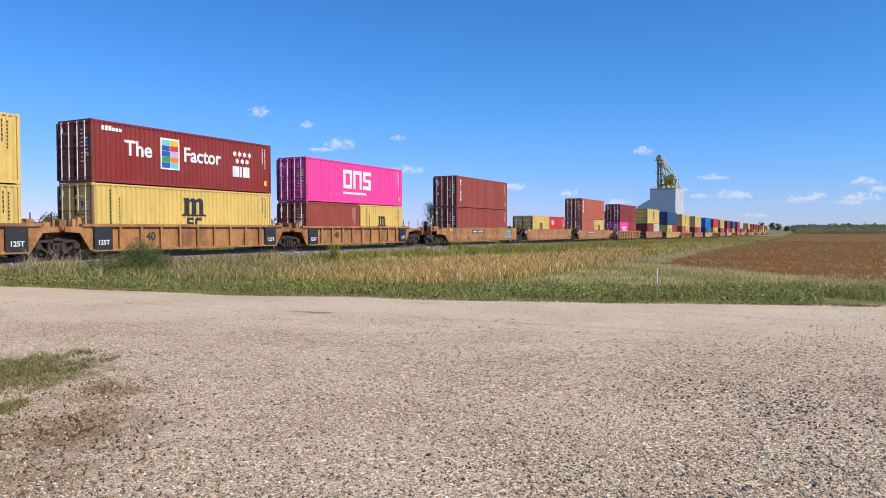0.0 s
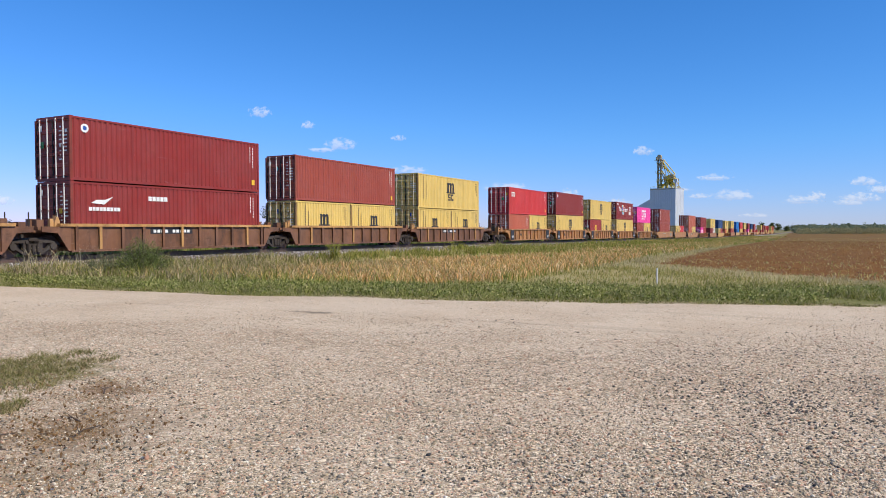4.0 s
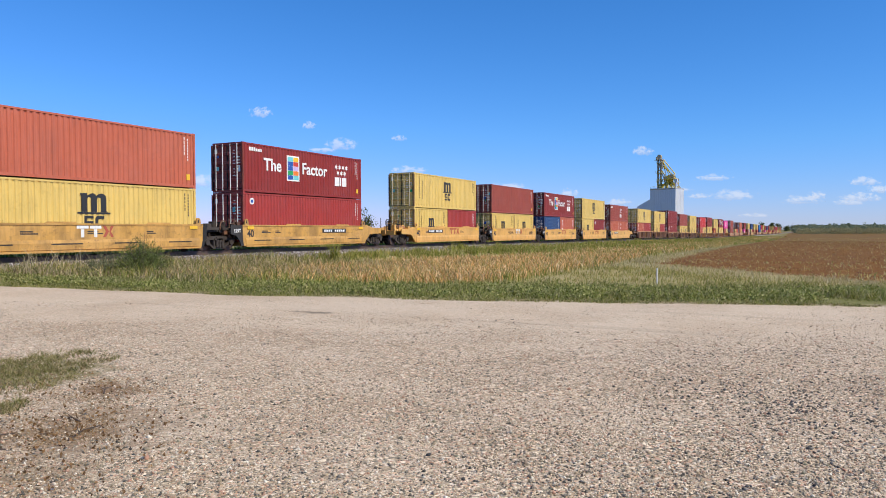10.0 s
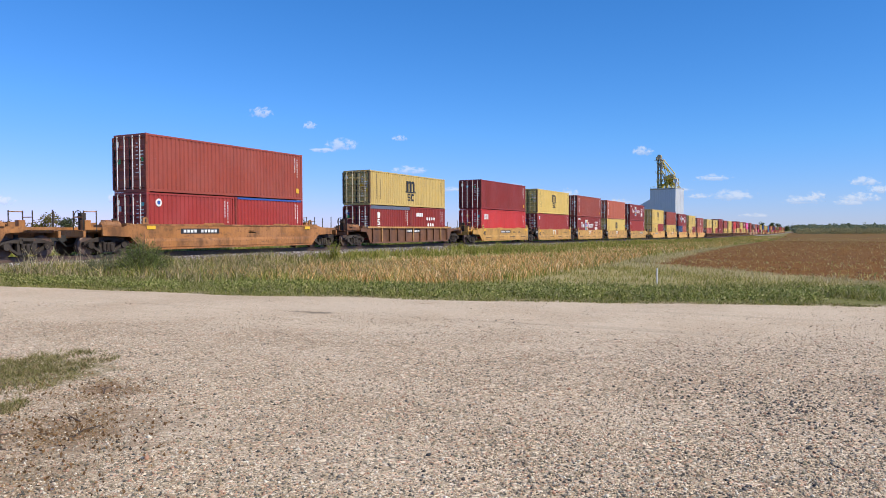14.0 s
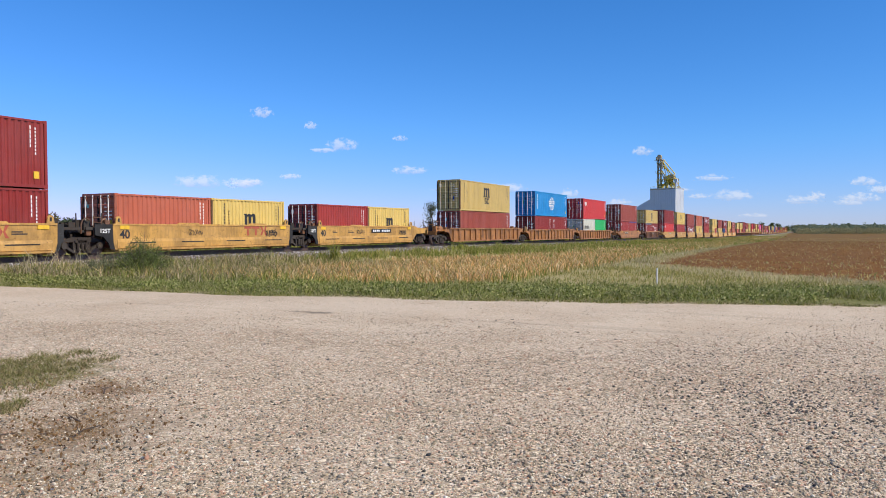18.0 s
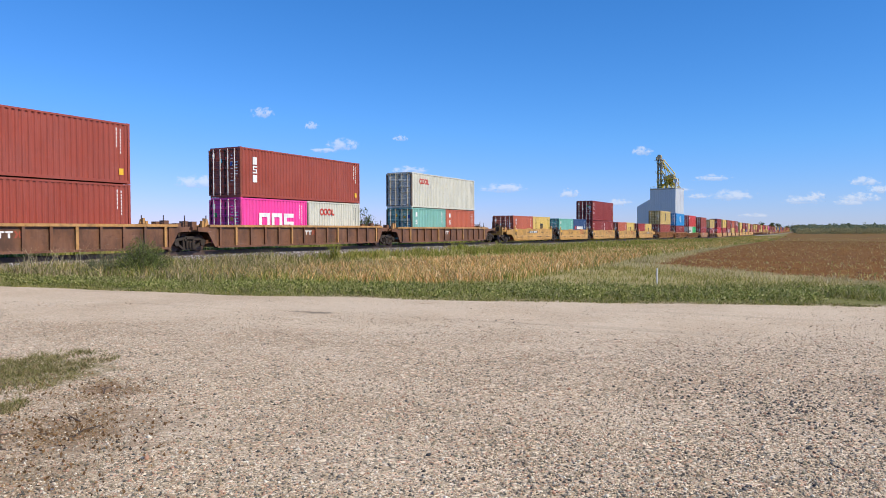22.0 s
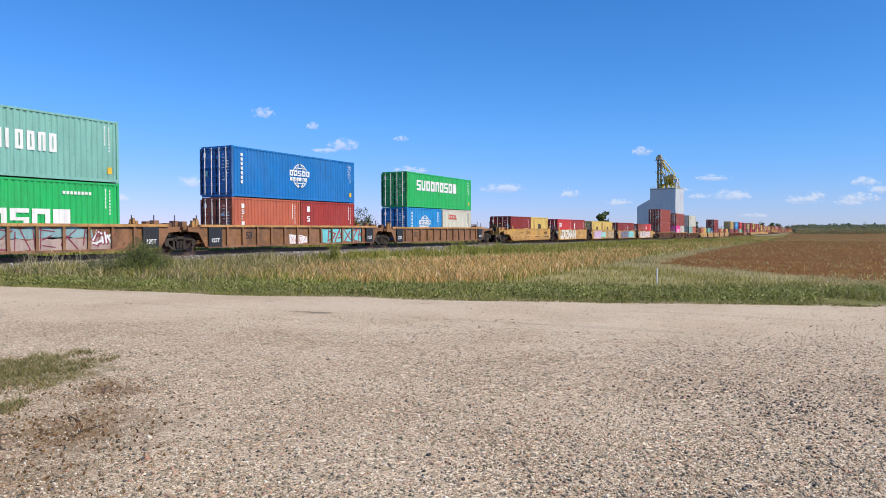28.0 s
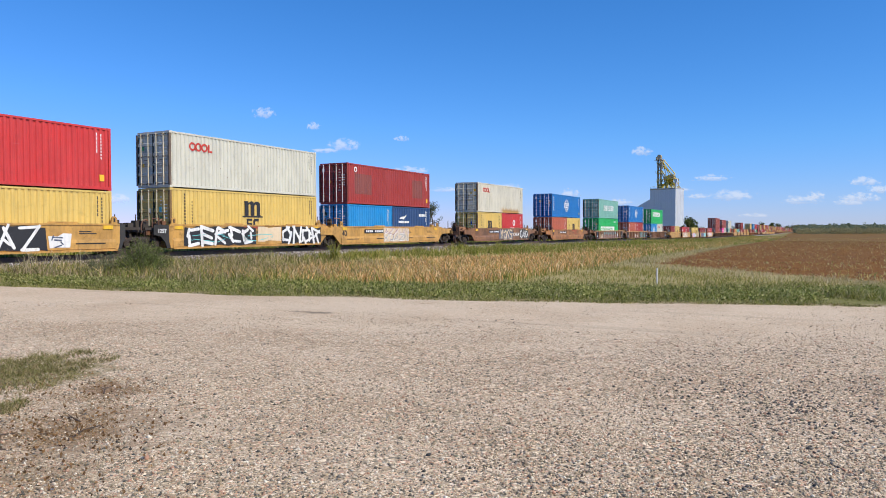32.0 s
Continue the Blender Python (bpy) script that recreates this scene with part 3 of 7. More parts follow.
TOP, BOTTOM = 1.45, 0.24
SIDE_Y = 1.42


def wheel_mesh():
    sh = Shape()
    sh.rod((0, -0.065, 0), (0, 0.065, 0), 0.46, 24)
    sh.rod((0, -0.09, 0), (0, -0.065, 0), 0.40, 24, 0.44)
    sh.rod((0, 0.065, 0), (0, 0.095, 0), 0.49, 24)
    sh.rod((0, -0.16, 0), (0, -0.05, 0), 0.13, 12)
    return sh.mesh("wheel", rail_steel)


def side_frame_mesh():
    sh = Shape()
    sh.slab([(-1.20, 0.48), (-0.95, 0.62), (0.95, 0.62), (1.20, 0.48), (1.20, 0.62), (0.72, 0.75), (0.42, 0.84), (-0.42, 0.84), (-0.72, 0.75), (-1.20, 0.62)], -0.09, 0.09)
    sh.slab([(-0.42, 0.13), (0.42, 0.13), (0.88, 0.44), (0.88, 0.57), (0.42, 0.25), (-0.42, 0.25), (-0.88, 0.57), (-0.88, 0.44)], -0.088, 0.088)
    for x in (-0.42, 0.30):
        sh.box(x, -0.085, 0.2, x + 0.12, 0.085, 0.8)
    for x in (-0.89, 0.89):
        sh.rod((x, -0.17, 0.47), (x, 0.0, 0.47), 0.15, 12)
    for k in range(3):
        sh.rod((-0.2 + 0.2 * k, -0.13, 0.24), (-0.2 + 0.2 * k, -0.13, 0.60), 0.075, 8)
    sh.box(-0.36, -0.15, 0.60, 0.36, 0.05, 0.70)
    return sh.mesh("side_frame", truck_paint)


def bolster_mesh():
    sh = Shape().box(-0.22, -1.15, 0.52, 0.22, 1.15, 0.78)
    sh.rod((0, 0, 0.78), (0, 0, 0.98), 0.34, 14)
    for x in (-0.89, 0.89):
        sh.rod((x, -0.9, 0.47), (x, 0.9, 0.47), 0.085, 10)
        sh.box(x - 0.5 if x > 0 else x + 0.42, -0.8, 0.30, x - 0.42 if x > 0 else x + 0.5, 0.8, 0.42)
    return sh.mesh("truck", truck_paint)


def truck(car, x):
    t = part("truck", cached("bolster", bolster_mesh), car, "grimy steel wheel truck", pose(x, 0, 0))
    for dx in (-0.89, 0.89):
        part("wheel", cached("wheel", wheel_mesh), t, "", pose(dx, -0.76, 0.47))
        part("wheel", cached("wheel", wheel_mesh), t, "", pose(dx, 0.76, 0.47, 0, 0, 180))
    part("side_frame", cached("side_frame", side_frame_mesh), t, "", pose(0, -1.0, 0))
    part("side_frame", cached("side_frame", side_frame_mesh), t, "", pose(0, 1.0, 0, 0, 0, 180))


def side_mesh(style, x0, x1, rear, front, mat):
    """The near side of a well, seen from -y; the far one is its mirror."""
    sh = Shape()
    y = -SIDE_Y
    if style == "smooth":
        lower = [(x0, BOTTOM), (x1, BOTTOM)]
        if front == "free":
            lower += [(x1 + 0.05, BOTTOM + 0.05), (x1 + 0.70, 0.84), (x1 + 2.2, 0.90), (x1 + 2.2, 1.28), (x1 + 1.0, 1.33), (x1 + 0.55, TOP)]
        else:
            lower += [(x1 + 0.10, BOTTOM + 0.35), (x1 + 0.12, TOP)]
        if rear == "free":
            lower += [(x0 - 0.55, TOP), (x0 - 1.0, 1.33), (x0 - 2.2, 1.28), (x0 - 2.2, 0.90), (x0 - 0.70, 0.84), (x0 - 0.05, BOTTOM + 0.05)]
        else:
            lower += [(x0 - 0.12, TOP), (x0 - 0.10, BOTTOM + 0.35)]
        sh.slab(lower, y, y + 0.08)
    else:
        sh.box(x0 + 0.02, y + 0.05, BOTTOM, x1 - 0.02, y + 0.09, TOP - 0.06)
    return sh.mesh("side_wall", mat)


def side_pieces(style, x0, x1, mat):
    """Sills, folds and gussets of the near side: name and mesh of each."""
    y = -SIDE_Y
    out = []
    if style == "smooth":
        fold = Shape()
        a, b = x0 + 0.12, x1 - 0.12
        line = [(y, BOTTOM + 0.05), (y - 0.035, BOTTOM + 0.07), (y - 0.035, BOTTOM + 0.36), (y, BOTTOM + 0.50)]
        fold.v = [(x, yy, z) for x in (a, b) for yy, z in line]
        fold.f = [(3, 2, 1, 0), (4, 5, 6, 7)] + [(i, (i + 1) % 4, 4 + (i + 1) % 4, 4 + i) for i in range(4)]
        out.append(("side_fold", fold.mesh("side_fold", mat)))
        out.append(("side_sill", Shape().box(x0 + 0.1, y - 0.09, BOTTOM - 0.05, x1 - 0.1, y + 0.25, BOTTOM + 0.03).mesh("side_sill", mat)))
        out.append(("top_rail", Shape().box(x0 - 0.1, y - 0.03, TOP - 0.07, x1 + 0.1, y + 0.14, TOP + 0.012).mesh("top_rail", mat)))
    else:
        out.append(("side_sill", Shape().box(x0, y - 0.06, BOTTOM - 0.05, x1, y + 0.20, BOTTOM + 0.06).mesh("side_sill", mat)))
        for a, sgn in ((x0, -1), (x1, 1)):
            pts = [(a, BOTTOM), (a + sgn * 0.12, BOTTOM + 0.02), (a + sgn * 0.62, TOP - 0.42), (a + sgn * 1.35, TOP - 0.36), (a + sgn * 1.35, TOP - 0.132), (a, TOP - 0.132)]
            out.append(("gusset", Shape().slab(pts if sgn > 0 else list(reversed(pts)), y, y + 0.06).mesh("gusset", mat)))
    return out


def rib_mesh(mat):
    sh = Shape().box(-0.035, -SIDE_Y - 0.05, BOTTOM + 0.06, 0.035, -SIDE_Y + 0.05, TOP - 0.13)
    sh.box(-0.07, -SIDE_Y - 0.062, BOTTOM + 0.06, 0.07, -SIDE_Y - 0.05, TOP - 0.13)
    return sh.mesh("rib", mat)


def floor_mesh(x0, x1, mat):
    sh = Shape()
    n = 9
    for i in range(n):
        x = x0 + 0.2 + (x1 - x0 - 0.4) * i / (n - 1)
        sh.box(x - 0.12, -SIDE_Y + 0.09, 0.24, x + 0.12, SIDE_Y - 0.09, 0.42)
    for y in (-1.05, 1.05):
        sh.box(x0 + 0.1, y - 0.14, 0.424, x1 - 0.1, y + 0.14, 0.446)
    return sh.mesh("well_floor", mat)


def platform_mesh(reach, free, mat):
    """The deck over a truck, from the well's end (x = 0) outwards to -reach."""
    sh = Shape()
    sh.box(-reach, -1.05, 1.06, 0.0, 1.05, 1.16)
    sh.box(-reach, -0.32, 0.80, 0.1, 0.32, 1.06)
    sh.box(-0.16, -1.36, 0.62, 0.0, 1.36, 1.38)
    for y in (-1.22, 1.14):
        sh.box(-reach * 0.95, y, 1.17, -0.16, y + 0.09, 1.30)
    for x, y, h in ((-0.5, -0.95, 0.34), (-1.05, -0.7, 0.46), (-0.62, 0.4, 0.5), (-1.3, 0.55, 0.36)):
        sh.box(x - 0.16, y - 0.16, 1.16, x + 0.16, y + 0.16, 1.16 + h)
        sh.rod((x - 0.3, y, 1.25), (x + 0.3, y + 0.12, 1.25 + 0.6 * h), 0.035, 6)
    if free:
        sh.box(-reach, -1.3, 0.84, -reach + 0.12, 1.3, 1.14)
        sh.box(-1.9, -1.0, 1.16, -1.35, -0.4, 1.42)
        sh.box(-reach + 0.2, -1.15, 1.16, -reach + 0.5, -0.85, 1.62)
        sh.rod((-reach + 0.1, -1.2, 1.75), (-reach + 0.1, -0.5, 1.75), 0.025, 6)
        sh.rod((-reach + 0.1, -1.2, 2.0), (-reach + 0.75, -1.2, 2.0), 0.025, 6)
        sh.rod((-1.5, -0.6, 1.36), (-0.4, 0.2, 1.62), 0.05, 6)
    return sh.mesh("end_platform", mat)


def reservoir_mesh():
    """A strapped air tank with domed ends, lying along the deck."""
    sh = Shape().rod((-0.9, 0, 1.38), (-1.8, 0, 1.38), 0.21, 14)
    sh.rod((-0.9, 0, 1.38), (-0.80, 0, 1.38), 0.21, 14, 0.11).rod((-1.8, 0, 1.38), (-1.9, 0, 1.38), 0.21, 14, 0.11)
    for x in (-1.05, -1.65):
        sh.rod((x - 0.03, 0, 1.38), (x + 0.03, 0, 1.38), 0.225, 14).box(x - 0.05, -0.2, 1.16, x + 0.05, 0.2, 1.24)
    return sh.mesh("air_reservoir", paint("tank_rust", (0.34, 0.150, 0.055), 0.8, 0.6, grime=0.5))


def valve_mesh():
    """Brake valve block with pipes running down."""
    sh = Shape().box(-0.2, -0.16, 1.16, 0.14, 0.16, 1.42).rod((-0.06, 0, 1.42), (-0.06, 0, 1.66), 0.10, 10).rod((-0.06, 0, 1.66), (-0.06, 0, 1.72), 0.13, 10)
    sh.rod((-0.2, 0.05, 1.30), (-0.5, 0.05, 1.30), 0.03, 6).rod((-0.5, 0.05, 1.30), (-0.5, 0.05, 0.9), 0.03, 6).rod((0.14, -0.05, 1.25), (0.40, -0.05, 1.20), 0.03, 6)
    return sh.mesh("brake_valve", truck_paint)


def brake_wheel_mesh():
    sh = Shape()
    n = 16
    for i in range(n):
        a, b = math.tau * i / n, math.tau * (i + 1) / n
        sh.rod((0, 0.28 * math.cos(a), 0.28 * math.sin(a)), (0, 0.28 * math.cos(b), 0.28 * math.sin(b)), 0.02, 6)
    for i in range(4):
        a = math.tau * i / 4
        sh.rod((0, 0, 0), (0, 0.28 * math.cos(a), 0.28 * math.sin(a)), 0.014, 6)
    sh.rod((0, 0, 0), (0.25, 0, 0), 0.03, 8)
    sh.box(0.1, -0.14, -0.6, 0.3, 0.14, 0.18)
    return sh.mesh("brake_wheel", truck_paint)


def rail_post_mesh(h):
    return Shape().rod((0, 0, 0), (0, 0, h), 0.028, 8).mesh("grab_post", truck_paint)


def end_gear_mesh():
    """Pipes, rungs and brackets above the truck."""
    sh = Shape()
    for i in range(3):
        z = 1.30 + 0.22 * i
        sh.rod((-0.55, -1.18, z), (-0.95, -1.18, z), 0.018, 6)
    for x in (-0.55, -0.95):
        sh.rod((x, -1.18, 0.75), (x, -1.18, 1.80), 0.022, 6)
    bend = [(-1.05, -1.0, 1.62), (-1.2, -1.0, 1.70), (-1.38, -1.0, 1.62), (-1.46, -1.0, 1.40), (-1.46, -1.0, 1.0)]
    for a, b in zip(bend, bend[1:]):
        sh.rod(a, b, 0.035, 7)
    sh.box(-0.36, -1.22, 1.16, -0.14, -0.9, 1.62)
    sh.box(-1.30, -1.15, 0.92, -1.06, -0.95, 1.20)
    sh.rod((-0.2, -1.0, 1.7), (-0.5, -1.0, 1.55), 0.06, 8)
    return sh.mesh("end_gear", CAR_PAINT["brown"])


def coupler_mesh():
    sh = Shape().box(-0.75, -0.12, 0.68, 0.0, 0.12, 0.90)
    sh.box(-1.02, -0.2, 0.64, -0.75, 0.2, 0.94)
    sh.rod((-0.4, 0.45, 0.85), (-1.0, 0.35, 0.42), 0.035, 6)
    return sh.mesh("coupler", steel)


def panel_mesh(mat, w=0.95):
    return Shape().box(0, -SIDE_Y - 0.068, BOTTOM + 0.02, w, -SIDE_Y - 0.05, TOP - 0.14).mesh("dark_panel", mat)


def skirt_mesh(mat):
    """The dark end plate beside a shared truck."""
    sh = Shape().slab([(0, BOTTOM + 0.02), (0.0, TOP - 0.02), (-1.05, TOP - 0.02), (-1.05, TOP - 0.52), (-0.62, TOP - 0.60), (-0.34, BOTTOM + 0.30), (-0.25, BOTTOM + 0.02)], -SIDE_Y + 0.012, -SIDE_Y + 0.06)
    return sh.mesh("end_plate", mat)


# Sprayed tags: fills (material, x, z, width, height) and rows of bent strokes (material, shade, x, z, pitch, height, weight, shapes).
GRAFFITI = {
    "white_wide": ((("mark_blue", 0.3, 0.34, 0.8, 0.8), ("mark_pink", 0.8, 0.32, 9.2, 1.0), ("mark_slate", 2.2, 0.45, 0.8, 0.7), ("mark_lilac", 3.4, 0.4, 0.5, 0.5), ("mark_orange", 5.6, 0.7, 0.35, 0.4), ("mark_slate", 7.6, 0.5, 0.5, 0.5)), (("mark_chalk", "mark_slate", 0.9, 0.36, 2.15, 1.0, 0.42, "KEVU"), ("mark_orange", "", 0.4, 0.45, 0.5, 0.5, 0.2, "S"))),
    "white_tall": ((), (("mark_chalk", "mark_black", 0.65, 0.36, 1.06, 1.00, 0.40, "JVZMVN"),)),
    "slate_teal": ((("mark_slate", 1.3, 0.30, 5.6, 1.1), ("mark_teal", 6.9, 0.32, 4.1, 1.05)), (("mark_grey", "mark_pink", 1.6, 0.40, 0.86, 0.85, 0.20, "SOXVSO"), ("mark_teal", "mark_white", 7.0, 0.42, 0.98, 0.82, 0.30, "RONS"))),
    "three_tags": ((("mark_lilac", 0.6, 0.30, 3.9, 1.05), ("mark_teal", 4.4, 0.42, 3.0, 0.8)), (("mark_pink", "mark_lilac", 0.75, 0.34, 0.76, 0.95, 0.28, "KVXUK"), ("mark_white", "mark_green", 4.6, 0.45, 0.7, 0.75, 0.14, "XOVZ"), ("mark_cream", "mark_slate", 8.5, 0.40, 0.72, 0.85, 0.16, "DVXZN"))),
    "teal_panel": ((("mark_teal", 8.2, 0.34, 4.7, 0.93), ("mark_white", 4.8, 0.30, 1.7, 0.55)), (("mark_slate", "mark_red", 8.8, 0.44, 0.9, 0.72, 0.07, "DVXZK"), ("mark_red", "", 4.9, 0.36, 0.4, 0.42, 0.09, "XVOZ"))),
    "long_mural": ((("mark_faded_teal", 2.6, 0.80, 8.0, 0.5), ("mark_dusty", 2.4, 0.30, 9.4, 0.52), ("mark_cream", 0.4, 0.32, 1.9, 0.62)), (("mark_maroon", "", 2.8, 0.40, 1.05, 0.80, 0.08, "VKSZNEKM"), ("mark_white", "mark_maroon", 10.6, 0.5, 0.6, 0.6, 0.2, "OK"), ("mark_white", "", 0.5, 0.4, 0.6, 0.5, 0.12, "VXZ"))),
    "black_white": ((("mark_black", 10.6, 0.32, 2.7, 1.0), ("mark_grey", 4.9, 0.34, 3.7, 1.0)), (("mark_cream", "mark_black", 5.2, 0.38, 0.82, 0.86, 0.20, "MOKS"), ("mark_white", "", 8.6, 0.62, 0.5, 0.36, 0.26, "XXVX"), ("mark_white", "", 10.75, 0.40, 0.82, 0.82, 0.15, "OVO"))),
    "pale_maze": ((("mark_cream", 4.4, 0.32, 3.8, 1.08),), (("mark_slate", "mark_white", 4.5, 0.38, 0.74, 0.45, 0.13, "XUVZN"), ("mark_maroon", "mark_white", 4.5, 0.88, 0.74, 0.45, 0.13, "VZXUN"))),
    "full_side": ((("mark_black", 0.7, 0.32, 5.4, 1.05), ("mark_black", 8.4, 0.32, 4.0, 1.05), ("mark_cream", 6.2, 0.50, 2.1, 0.88)), (("mark_white", "", 0.85, 0.40, 1.02, 0.86, 0.24, "CERCO"), ("mark_white", "", 8.5, 0.40, 0.95, 0.86, 0.24, "ONOR"), ("mark_teal", "", 1.1, 0.55, 3.6, 0.4, 0.12, "OO"))),
    "rear_side": ((("mark_black", 4.4, 0.32, 4.4, 1.05), ("mark_white", 8.9, 0.40, 1.0, 0.6)), (("mark_white", "", 4.6, 0.38, 1.02, 0.92, 0.18, "XOVZ"), ("mark_slate", "", 9.0, 0.46, 0.7, 0.48, 0.16, "S"))),
    "scrawl": ((), (("mark_black", "", 4.3, 0.92, 0.24, 0.26, 0.13, "ZXVN"), ("mark_black", "", 10.2, 0.80, 0.26, 0.36, 0.16, "XKVO"))),
    "teal_tag": ((), (("mark_teal", "mark_slate", 11.0, 0.5, 0.6, 0.6, 0.2, "OSE"),)),
}
STROKES = {
    "J": ((0.5, 1, 1.0, 1), (0.72, 1, 0.72, 0.12), (0.72, 0.1, 0.1, 0.1), (0.1, 0.1, 0.02, 0.36)), "V": ((0.02, 0, 0.5, 1), (0.5, 1, 0.98, 0), (0.32, 0.3, 0.68, 0.3)), "Z": ((0.05, 1, 0.95, 1), (0.95, 1, 0.05, 0), (0.05, 0, 0.95, 0)),
    "M": ((0.05, 0, 0.1, 1), (0.1, 1, 0.5, 0.35), (0.5, 0.35, 0.9, 1), (0.9, 1, 0.95, 0)), "N": ((0.08, 0, 0.08, 1), (0.08, 1, 0.92, 0), (0.92, 0, 0.92, 1)),
    "K": ((0.1, 0, 0.1, 1), (0.1, 0.45, 0.9, 1), (0.4, 0.6, 0.95, 0)), "E": ((0.1, 0, 0.1, 1), (0.1, 1, 0.85, 1), (0.1, 0.52, 0.7, 0.52), (0.1, 0, 0.85, 0)),
    "O": ((0.1, 0.25, 0.1, 0.75), (0.1, 0.75, 0.5, 1), (0.5, 1, 0.9, 0.75), (0.9, 0.75, 0.9, 0.25), (0.9, 0.25, 0.5, 0), (0.5, 0, 0.1, 0.25)), "S": ((0.9, 0.95, 0.2, 0.95), (0.2, 0.95, 0.15, 0.58), (0.15, 0.55, 0.85, 0.45), (0.85, 0.45, 0.85, 0.05), (0.85, 0.02, 0.1, 0.02)),
    "U": ((0.1, 1, 0.1, 0.15), (0.1, 0.1, 0.9, 0.1), (0.9, 0.15, 0.9, 1)), "C": ((0.9, 0.95, 0.3, 0.95), (0.3, 0.95, 0.1, 0.5), (0.1, 0.5, 0.3, 0.05), (0.3, 0.05, 0.9, 0.05)),
    "R": ((0.1, 0, 0.1, 1), (0.1, 1, 0.85, 0.8), (0.85, 0.8, 0.15, 0.5), (0.35, 0.5, 0.9, 0)), "P": ((0.1, 0, 0.1, 1), (0.1, 1, 0.9, 0.8), (0.9, 0.8, 0.15, 0.5)), "D": ((0.1, 0, 0.1, 1), (0.1, 1, 0.9, 0.65), (0.9, 0.65, 0.85, 0.25), (0.85, 0.25, 0.1, 0)),
    "X": ((0.05, 0, 0.95, 1), (0.05, 1, 0.95, 0)),
}


def sprayed_row(x, z, pitch, h, weight, shapes, y, seed, dx=0.0, dz=0.0, grow=0.0):
    """A row of fat bent strokes, a few millimetres proud."""
    rng = random.Random(seed)
    sh = Shape()
    k = 0
    for i, c in enumerate(shapes):
        w, lean, up = pitch * rng.uniform(0.80, 0.92), rng.uniform(-0.08, 0.08) * h, rng.uniform(0, 0.05) * h
        for a, b, c2, d in STROKES[c]:
            if weight < 0.38:
                a, b, c2, d = (v + rng.uniform(-0.15, 0.15) for v in (a, b, c2, d))
            p = Vector((x + i * pitch + a * w + lean * b + dx, z + up + b * h * 0.94 + dz))
            q = Vector((x + i * pitch + c2 * w + lean * d + dx, z + up + d * h * 0.94 + dz))
            t = (q - p).normalized()
            half = 0.5 * weight * h * rng.uniform(0.85, 1.15) * 0.8 + grow
            nrm = Vector((-t.y, t.x)) * half
            p, q = p - t * half * 0.7, q + t * half * 0.7
            pts = [p - nrm, q - nrm, q + nrm, p + nrm]
            lift = 0.0006 * (k % 5)
            if h > 0.6:
                for e in (p, q):
                    sh.slab([(e.x + half * math.cos(math.tau * j / 8), min(max(e.y + half * math.sin(math.tau * j / 8), BOTTOM + 0.01), TOP - 0.02)) for j in range(8)], y - 0.0028 - lift, y)
            sh.slab([(v.x, min(max(v.y, BOTTOM + 0.01), TOP - 0.02)) for v in pts], y - 0.003 - lift, y)
            k += 1
    return sh


def graffiti(car, style, seed, y):
    fills, rows = GRAFFITI[style]
    rng = random.Random(seed)
    for mat, x, z, w, h in fills:
        n = max(3, int(w / 0.45))
        lower = [(x + w * i / n + rng.uniform(-0.06, 0.06), max(BOTTOM + 0.02, z + rng.uniform(-0.05, 0.05))) for i in range(n + 1)]
        upper = [(x + w * i / n + rng.uniform(-0.08, 0.08), min(TOP - 0.09, z + h + rng.uniform(-0.12, 0.06))) for i in range(n, -1, -1)]
        part("graffiti", Shape().slab(lower + upper, y - 0.004, y).mesh("graffiti", MATS[mat]), car, "sprayed patch of paint")
    for i, (mat, shade, x, z, pitch, h, weight, shapes) in enumerate(rows):
        if shade:
            part("graffiti", sprayed_row(x, z, pitch, h, weight, shapes, y - 0.005, seed + i, 0.05, -0.03, 0.03).mesh("graffiti", MATS[shade]), car, "sprayed outline")["kind"] = "stuff"
        part("graffiti", sprayed_row(x, z, pitch, h, weight, shapes, y - 0.011, seed + i).mesh("graffiti", MATS[mat]), car, "sprayed block shapes")["kind"] = "stuff"


